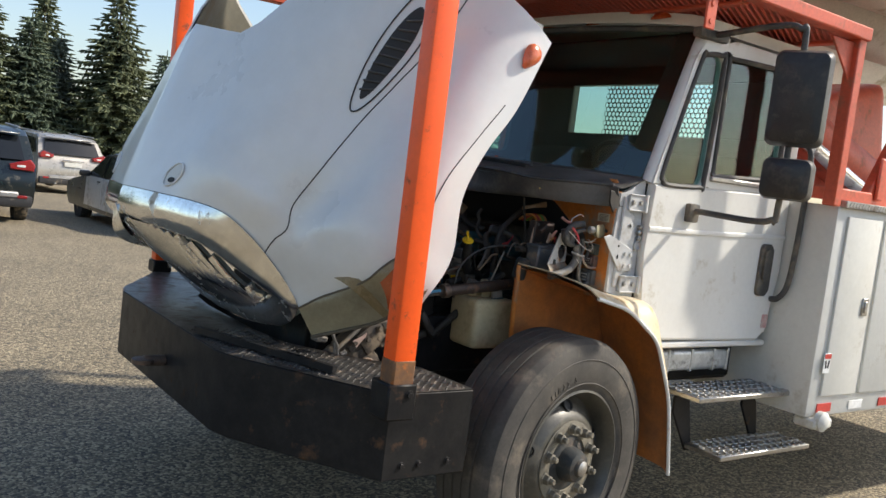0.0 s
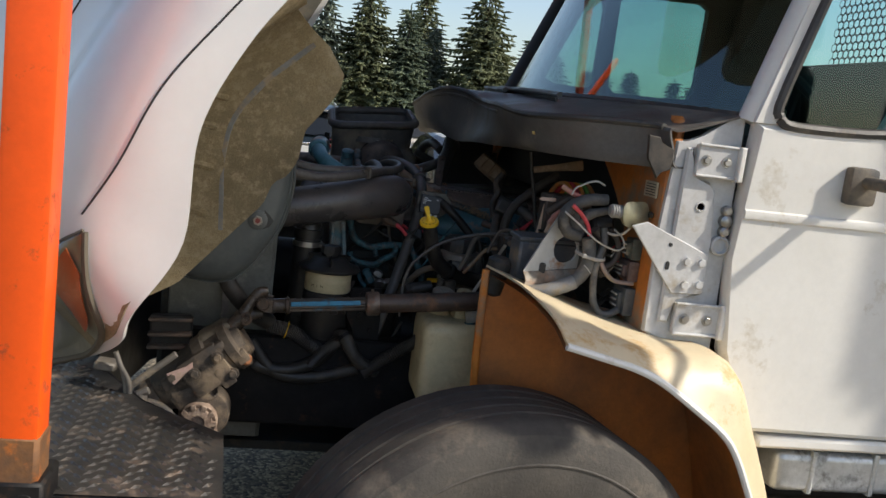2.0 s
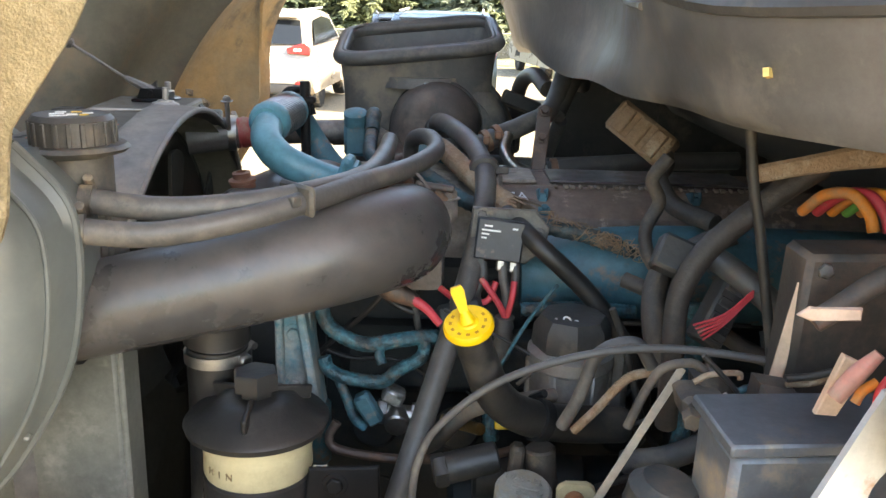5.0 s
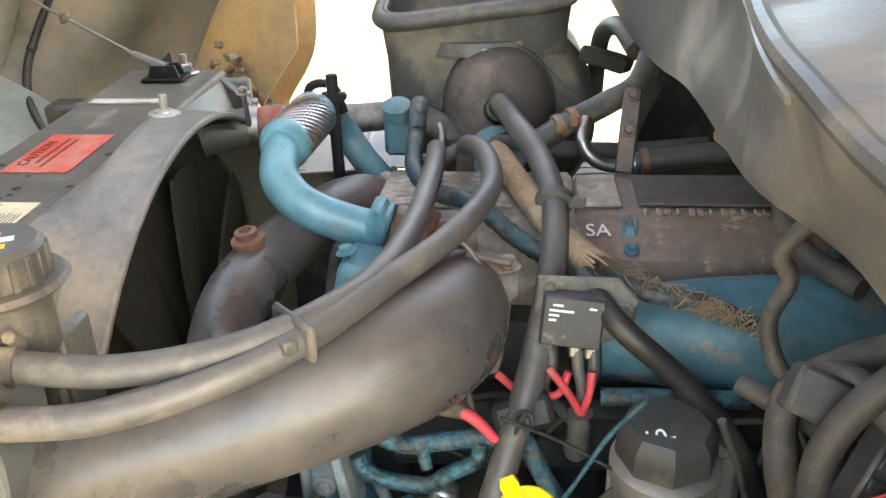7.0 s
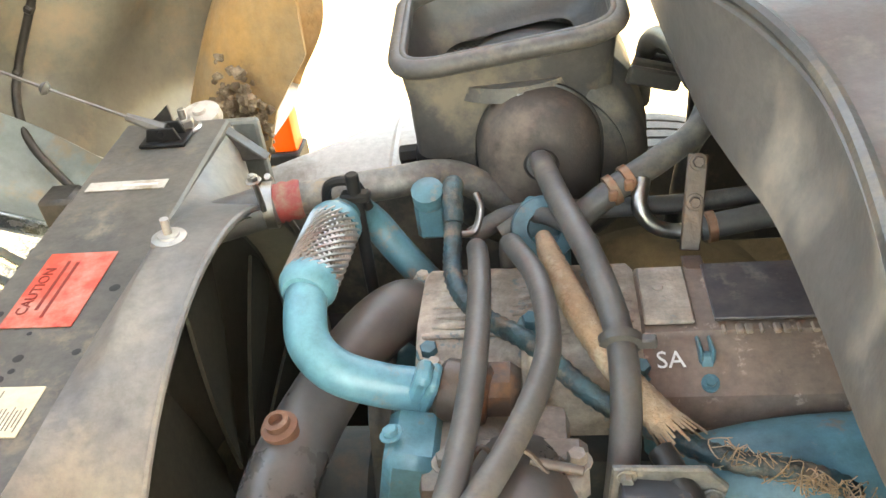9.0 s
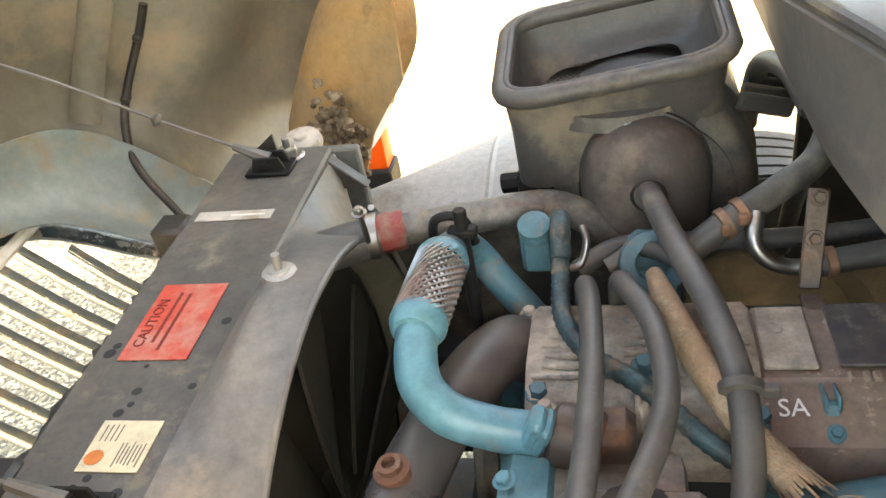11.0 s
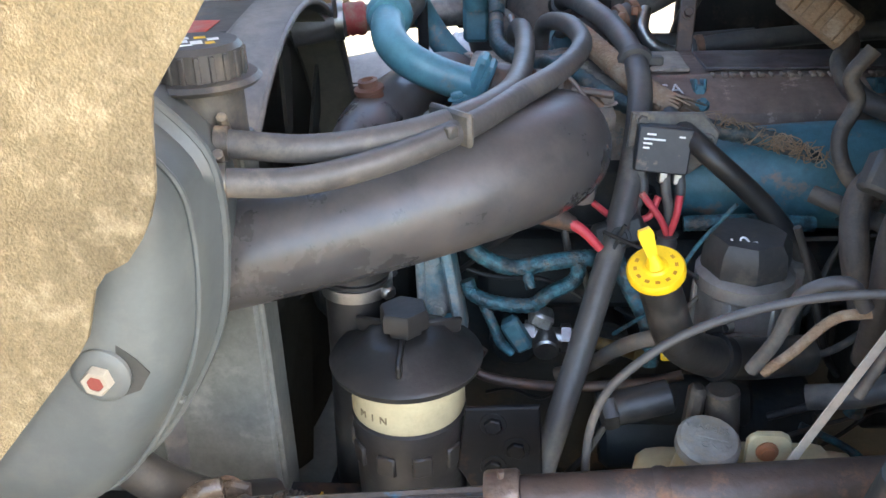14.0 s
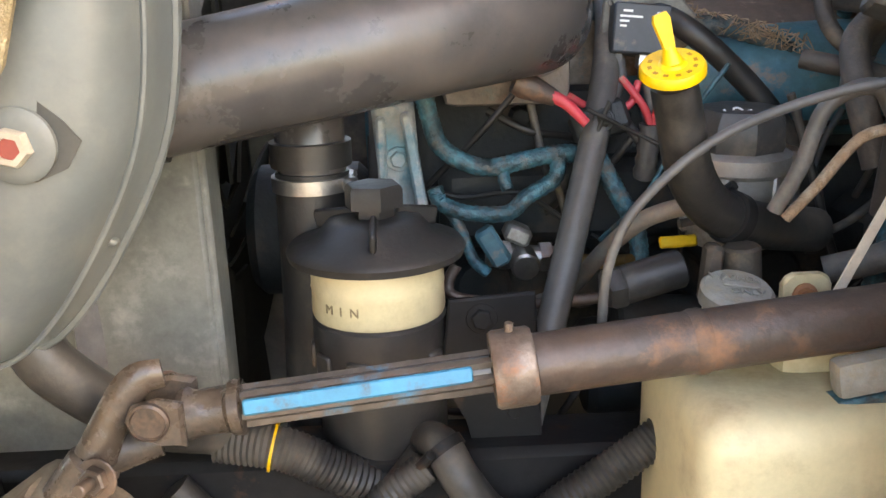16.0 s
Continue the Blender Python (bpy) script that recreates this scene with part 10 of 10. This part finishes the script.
def spruce(height, spread, seed, needle):
    rg = random.Random(seed)
    bm = start()
    tube(bm, [(0, 0, 0), (rg.uniform(-.05, .05), 0, height * 0.4), (0, rg.uniform(-.06, .06), height * 0.75), (0, 0, height * 0.99)], [0.14, 0.10, 0.05, 0.008], 8, 4)
    root = thing("spruce_tree", "tall dark green spruce with drooping needle branches", "tree", "row of spruces")
    part("trunk", bm, BARK, root)
    vs, fs = [], []

    def spray(p, d, ln, w):
        d = d.normalized()
        s = d.cross(Vector((0, 0, 1)))
        s = s.normalized() if s.length > 0.01 else Vector((1, 0, 0))
        u = s.cross(d)
        o = len(vs)
        a = rg.uniform(-0.5, 0.5)
        s, u = s * math.cos(a) + u * math.sin(a), u * math.cos(a) - s * math.sin(a)
        m = p + d * ln * 0.45
        for q in (p, m + s * w, m - s * w, p + d * ln, m + u * w * 0.45, m - u * w * 0.7):
            vs.append(tuple(q))
        fs.extend([(o, o + 1, o + 4), (o + 1, o + 3, o + 4), (o + 3, o + 2, o + 4), (o + 2, o, o + 4), (o, o + 5, o + 1), (o + 1, o + 5, o + 3), (o + 3, o + 5, o + 2), (o + 2, o + 5, o)])
    z = height * 0.06
    while z < height * 0.985:
        f = 1 - z / height
        reach = spread * (f ** 0.85) * rg.uniform(0.82, 1.1) + 0.06
        cnt = 12 if f > 0.25 else 7
        a0 = rg.uniform(0, 6.28)
        for k in range(cnt):
            if rg.random() < 0.10:
                continue
            a = a0 + 6.283 * k / cnt + rg.uniform(-0.22, 0.22)
            ln = reach * rg.uniform(0.7, 1.12)
            out = Vector((math.cos(a), math.sin(a), 0))
            steps = max(3, int(ln / 0.16))
            for i in range(steps):
                t = (i + 0.6) / steps
                p = out * ln * t + Vector((0, 0, z - ln * (0.10 * t + 0.22 * t * t) + 0.10 * ln * t ** 4 * 1.6))
                side = Vector((-out.y, out.x, 0))
                wd = (1 - t * 0.5) * 0.42 * min(1, ln)
                for sg in (-1, 1):
                    d = out * 0.75 + side * sg * rg.uniform(0.5, 1.0) + Vector((0, 0, rg.uniform(-0.55, -0.1)))
                    spray(p, d, wd * rg.uniform(0.9, 1.6), wd * 0.26)
                spray(p, out + Vector((0, 0, rg.uniform(-0.3, 0.05))), 0.34 * rg.uniform(0.8, 1.3), 0.075)
                if rg.random() < 0.6:
                    spray(p, out * 0.4 + Vector((0, 0, -1)), 0.3 * rg.uniform(0.7, 1.3), 0.08)
        z += 0.16 + 0.16 * f
    for i in range(5):
        spray(Vector((0, 0, height * (0.94 + 0.012 * i))), Vector((rg.uniform(-.3, .3), rg.uniform(-.3, .3), 1)), 0.22, 0.035)
    me = bpy.data.meshes.new("crown")
    me.from_pydata(vs, [], fs)
    me.materials.append(needle)
    cr = new("crown", me)
    cr.parent = root
    return root


kinds = [spruce(7.2, 2.7, 1, NEEDLE[0]), spruce(6.7, 2.4, 2, NEEDLE[1]), spruce(7.5, 2.8, 3, NEEDLE[2])]
rng = random.Random(5)
SPOTS = [(-19 + 1.95 * i + rng.uniform(-.4, .4), 37.5 + rng.uniform(-.9, .9)) for i in range(27)] + [(-17 + 2.9 * i + rng.uniform(-.5, .5), 41.5 + rng.uniform(-.8, .8)) for i in range(15)]
for i, (x, y) in enumerate(SPOTS):
    k = kinds[i % 3]
    s = rng.uniform(0.88, 1.12) * (1.06 if x < 10 else 0.84)
    m = pose(x, y, lot_z(y), 0, 0, rng.uniform(0, 360))
    if i < 3:
        k.matrix_basis = m @ Matrix.Diagonal((s, s, s, 1))
    else:
        c = copy_thing(k, m)
        c.scale = (s, s, s)

# ---- chain-link fence ----
fence = thing("chain_link_fence", "low grey chain-link fence along the lot", "fence", at=(0, 29.5, lot_z(29.5)))
GALV = mat("galvanised", (0.33, 0.33, 0.32), 0.5, 0.6, (0.25, 0.25, 0.24), 9, 0.5)
for i in range(17):
    bm = start()
    rod(bm, (-24 + 3 * i, 0, 0), (-24 + 3 * i, 0, 1.15), 0.03, 10)
    part("fence_post", bm, GALV, fence)
bm = start()
rod(bm, (-24, 0, 1.15), (24, 0, 1.15), 0.022, 8)
part("top_rail", bm, GALV, fence)
vs, fs = [], []
for i in range(440):
    for sg in (1, -1):
        x = -24.5 + 0.11 * i
        p, q = Vector((x, 0, 0.04)), Vector((x + sg * 1.08, 0, 1.13))
        o = len(vs)
        d = Vector((0.004, 0, -0.004 * sg))
        for a in (p - d, p + d, q + d, q - d):
            vs.append(tuple(a))
        fs.append((o, o + 1, o + 2, o + 3))
me = bpy.data.meshes.new("wire_mesh")
me.from_pydata(vs, [], fs)
me.materials.append(GALV)
wm = new("wire_mesh", me)
wm.parent, wm["kind"] = fence, "stuff"


# ---- parked cars ----
def car_paint(name, c, metal=0.3):
    return mat(name, c, 0.28, metal, tuple(v * 0.85 for v in c), 2.0, 0.4, DUST, 0.05, 4, 0.0, 60, 0.6)


CARGLASS = mat("car_glass", (0.012, 0.014, 0.016), 0.06, 0, None, 3, 0.2, None, 0, 5, 0)
CARTRIM = mat("car_trim", (0.03, 0.03, 0.032), 0.6, 0, None, 8, 0.4, DUST, 0.08, 6, 0.1)
CARTYRE = mat("car_tyre", (0.03, 0.03, 0.03), 0.8, 0, None, 8, 0.5, DUST, 0.15, 6, 0.2)
SILVER = mat("silver_trim", (0.42, 0.41, 0.40), 0.4, 0.4, None, 6, 0.4, DUST, 0.1, 6, 0.05)


def wheel_set(root, L, W, r, axles):
    for x in axles:
        for sd in (-1, 1):
            bm = start()
            lathe(bm, [(r * 0.62, -0.10), (r * 0.93, -0.105), (r, -0.07), (r, 0.07), (r * 0.93, 0.105), (r * 0.62, 0.10)], (x, sd * (W / 2 - 0.11), r), (0, sd, 0), 28)
            w = part("wheel", bm, CARTYRE, root)
            bm = start()
            lathe(bm, [(r * 0.63, 0.07), (r * 0.6, 0.09), (r * 0.5, 0.06), (r * 0.2, 0.075), (0, 0.08)], (x, sd * (W / 2 - 0.11), r), (0, sd, 0), 28)
            part("rim", bm, SILVER, w)
            for k in range(5):
                bm = start()
                a = 2 * math.pi * k / 5
                box(bm, (x + r * 0.36 * math.cos(a), sd * (W / 2 - 0.028), r + r * 0.36 * math.sin(a)), (r * 0.5, 0.02, r * 0.14), (0, -math.degrees(a), 0), 0.006)
                part("spoke", bm, SILVER, w)


def car_shell(bm, prof, W, tumble, belt):
    """A shell from a side outline: narrower above the belt line, rounded at the edges."""
    n = len(prof)
    cols = []
    for f, inset in ((-1, 0.0), (-0.96, -1), (-0.55, -2), (0, -2), (0.55, -2), (0.96, -1), (1, 0.0)):
        ring = []
        for x, z in prof:
            top = max(0, z - belt)
            half = W / 2 - tumble * top
            grow = {0.0: -0.035, -1: 0.0, -2: 0.02}[inset]
            cx, cz = 0.0, belt * 0.8
            k = 1 + grow / 1.2
            ring.append(bm.verts.new((cx + (x - cx) * (1 + grow / 3), f * half, max(0.2, cz + (z - cz) * k))))
        cols.append(ring)
    for a, b in zip(cols, cols[1:]):
        for i in range(n):
            bm.faces.new((a[i], a[(i + 1) % n], b[(i + 1) % n], b[i]))
    bm.faces.new(cols[0])
    bm.faces.new(cols[-1])


def suv(paint, label, L=4.5, W=1.84, H=1.68, lamp_h=1.0):
    """Rear at x = 0, facing +x."""
    root = thing("parked_suv", label, "car", "parked cars")
    s = H / 1.68
    prof = [(0.03, 0.42), (0.0, 0.62 * s), (0.05, 0.98 * s), (0.12, 1.08 * s), (0.42, 1.52 * s), (0.62, 1.61 * s), (1.6, 1.66 * s), (2.4, 1.60 * s), (3.15, 1.12 * s), (4.1, 0.98 * s), (4.42, 0.80 * s), (4.48, 0.45), (4.3, 0.30), (0.2, 0.30)]
    prof = [(x * L / 4.5, z) for x, z in prof]
    bm = start()
    car_shell(bm, prof, W, 0.22, 1.02 * s)
    part("car_body", bm, paint, root, "", 30)
    # rear screen
    def rear(a, b, w, z0, z1, push=0.01):
        z = z0 + (z1 - z0) * b
        x = 0.12 + (z / s - 1.08) * (0.30 / 0.44) - push - 0.02
        half = (w - 0.16 * b) / 2
        return (x - 0.05 * (1 - (2 * a - 1) ** 2) * 0.6, half * (2 * a - 1), z)
    bm = start()
    sheet(bm, lambda a, b: rear(a, b, W - 0.36, 1.12 * s, 1.50 * s), 10, 6)
    part("rear_window", bm, CARGLASS, root)
    bm = start()
    box(bm, (0.36, 0, 1.575 * s), (0.22, W - 0.52, 0.03), (0, -12, 0), 0.01)
    part("roof_spoiler", bm, paint, root)
    bm = start()
    box(bm, (-0.01, 0, 0.42), (0.16, W - 0.06, 0.20), bevel=0.05, seg=2)
    part("rear_bumper", bm, CARTRIM, root, "black lower bumper with silver skid plate")
    bm = start()
    box(bm, (-0.075, 0, 0.53), (0.06, W * 0.72, 0.10), bevel=0.02)
    part("skid_plate", bm, SILVER, root)
    for sd in (-1, 1):
        bm = start()
        prism(bm, [(sd * (W / 2 - 0.04), lamp_h - 0.06), (sd * (W / 2 - 0.02), lamp_h + 0.05), (sd * (W / 2 - 0.10), lamp_h + 0.14), (sd * (W / 2 - 0.42), lamp_h + 0.04), (sd * (W / 2 - 0.40), lamp_h - 0.04)], "yz", -0.005, 0.14, 0.012)
        part("tail_lamp", bm, REDLENS, root, "red tail lamp")
        bm = start()
        box(bm, (0.035, sd * (W / 2 - 0.24), lamp_h + 0.015), (0.09, 0.14, 0.05), bevel=0.01)
        part("reverse_lamp", bm, WHITEINK, root)
        bm = start()
        box(bm, (-0.085, sd * (W / 2 - 0.2), 0.50), (0.03, 0.16, 0.05), bevel=0.01)
        part("reflector", bm, REDLENS, root)
        bm = start()
        rod(bm, (0.5, sd * (W / 2 - 0.25), 1.665 * s), (2.3, sd * (W / 2 - 0.25), 1.70 * s), 0.018, 8)
        part("roof_rail", bm, SILVER, root)
        wn_ = [(0.35, 1.12), (0.62, 1.50), (1.5, 1.56), (2.3, 1.50), (2.95, 1.12)]
        bm = start()
        vv = [bm.verts.new((x * L / 4.5, sd * (W / 2 - 0.22 * max(0, z - 1.02) * s + 0.006), z * s)) for x, z in wn_]
        bm.faces.new(vv)
        part("side_window", bm, CARGLASS, root)
        bm = start()
        box(bm, (2.85, sd * (W / 2 + 0.09), 1.12 * s), (0.10, 0.18, 0.13), bevel=0.03, seg=2)
        part("wing_mirror", bm, paint, root)
    bm = start()
    box(bm, (-0.004, 0, 0.86 * s), (0.02, 0.52, 0.13), bevel=0.006)
    part("plate", bm, BODYGREY, root, "plain pale number plate")
    bm = start()
    box(bm, (0.0, 0, 0.965 * s), (0.05, 0.62, 0.035), bevel=0.01)
    part("plate_garnish", bm, CHROME, root)
    bm = start()
    rod(bm, (-0.09, 0.5, 0.36), (0.1, 0.5, 0.36), 0.035, 14)
    part("exhaust", bm, CHROME, root)
    wheel_set(root, L, W, 0.35, (0.85, 0.85 + 2.68 * L / 4.5))
    return root


def sedan(label):
    """Two-tone sedan, front at x = 0, facing -x."""
    black, white = car_paint("sedan_black", (0.02, 0.02, 0.022), 0), car_paint("sedan_white", (0.62, 0.62, 0.61), 0)
    root = thing("parked_sedan", label, "car", "parked cars")
    W = 1.95
    prof = [(0.06, 0.42), (0.0, 0.55), (0.05, 0.72), (0.5, 0.82), (1.45, 0.96), (2.25, 1.40), (2.7, 1.46), (3.5, 1.42), (4.15, 1.06), (5.1, 0.98), (5.3, 0.7), (5.25, 0.4), (5.0, 0.28), (0.25, 0.26)]
    bm = start()
    car_shell(bm, prof, W, 0.26, 0.93)
    part("car_body", bm, black, root, "", 30)
    for sd in (-1, 1):
        bm = start()
        prism(bm, [(1.38, 0.36), (2.45, 0.36), (2.45, 0.95), (1.45, 0.95)], "xz", sd * (W / 2 + 0.004), sd * (W / 2 + 0.014), 0.004)
        part("front_door", bm, white, root, "white door")
        bm = start()
        prism(bm, [(2.47, 0.36), (3.35, 0.36), (3.6, 0.7), (3.5, 0.95), (2.47, 0.95)], "xz", sd * (W / 2 + 0.004), sd * (W / 2 + 0.014), 0.004)
        part("rear_door", bm, white, root, "white door")
        for wn_ in ([(1.55, 0.97), (2.2, 1.36), (2.5, 1.39), (2.48, 0.97)], [(2.53, 0.97), (2.55, 1.39), (3.2, 1.36), (3.6, 1.0)]):
            bm = start()
            vv = [bm.verts.new((x, sd * (W / 2 - 0.26 * max(0, z - 0.93) + 0.008), z)) for x, z in wn_]
            bm.faces.new(vv)
            part("side_window", bm, CARGLASS, root)
        for x in (2.30, 3.3):
            bm = start()
            box(bm, (x, sd * (W / 2 + 0.02), 0.87), (0.16, 0.02, 0.03), bevel=0.006)
            part("door_handle", bm, black, root)
        bm = start()
        box(bm, (1.62, sd * (W / 2 + 0.1), 0.99), (0.10, 0.2, 0.12), bevel=0.03, seg=2)
        part("wing_mirror", bm, black, root)
        bm = start()
        box(bm, (0.08, sd * 0.68, 0.66), (0.12, 0.4, 0.13), bevel=0.03)
        part("head_lamp", bm, SILVER, root)
    bm = start()
    sheet(bm, lambda a, b: (1.50 + 0.72 * b, (2 * a - 1) * (0.82 - 0.14 * b), 0.985 + 0.40 * b), 8, 4)
    part("windscreen", bm, CARGLASS, root)
    bm = start()
    prism(bm, [(2.2, 1.40), (2.7, 1.475), (3.5, 1.43), (3.5, 1.41), (2.2, 1.38)], "xz", -0.72, 0.72, 0.005)
    part("white_roof", bm, white, root)
    wheel_set(root, 5.3, W, 0.34, (0.95, 3.85))
    return root


def park(ob, x, y, deg):
    ob.location, ob.rotation_euler = (x, y, lot_z(y + 2)), (0, 0, radians(deg))


park(suv(car_paint("dark_green_paint", (0.012, 0.02, 0.022)), "dark green-black compact SUV parked tail-on"), -0.36, 12.6, 88)
park(suv(car_paint("champagne_paint", (0.36, 0.32, 0.27)), "champagne-beige compact SUV parked tail-on", 4.3, 1.80, 1.65), -3.3, 12.9, 88)
park(suv(car_paint("pearl_paint", (0.38, 0.355, 0.315)), "pale gold full-size SUV parked tail-on", 5.1, 1.98, 1.78, 1.12), 3.6, 23.5, 100)
park(suv(car_paint("slate_paint", (0.03, 0.035, 0.042)), "dark slate SUV parked tail-on", 4.6, 1.86, 1.70), -1.25, 20.0, 96)
park(sedan("black and white four-door sedan"), 2.83, 16.2, -88)
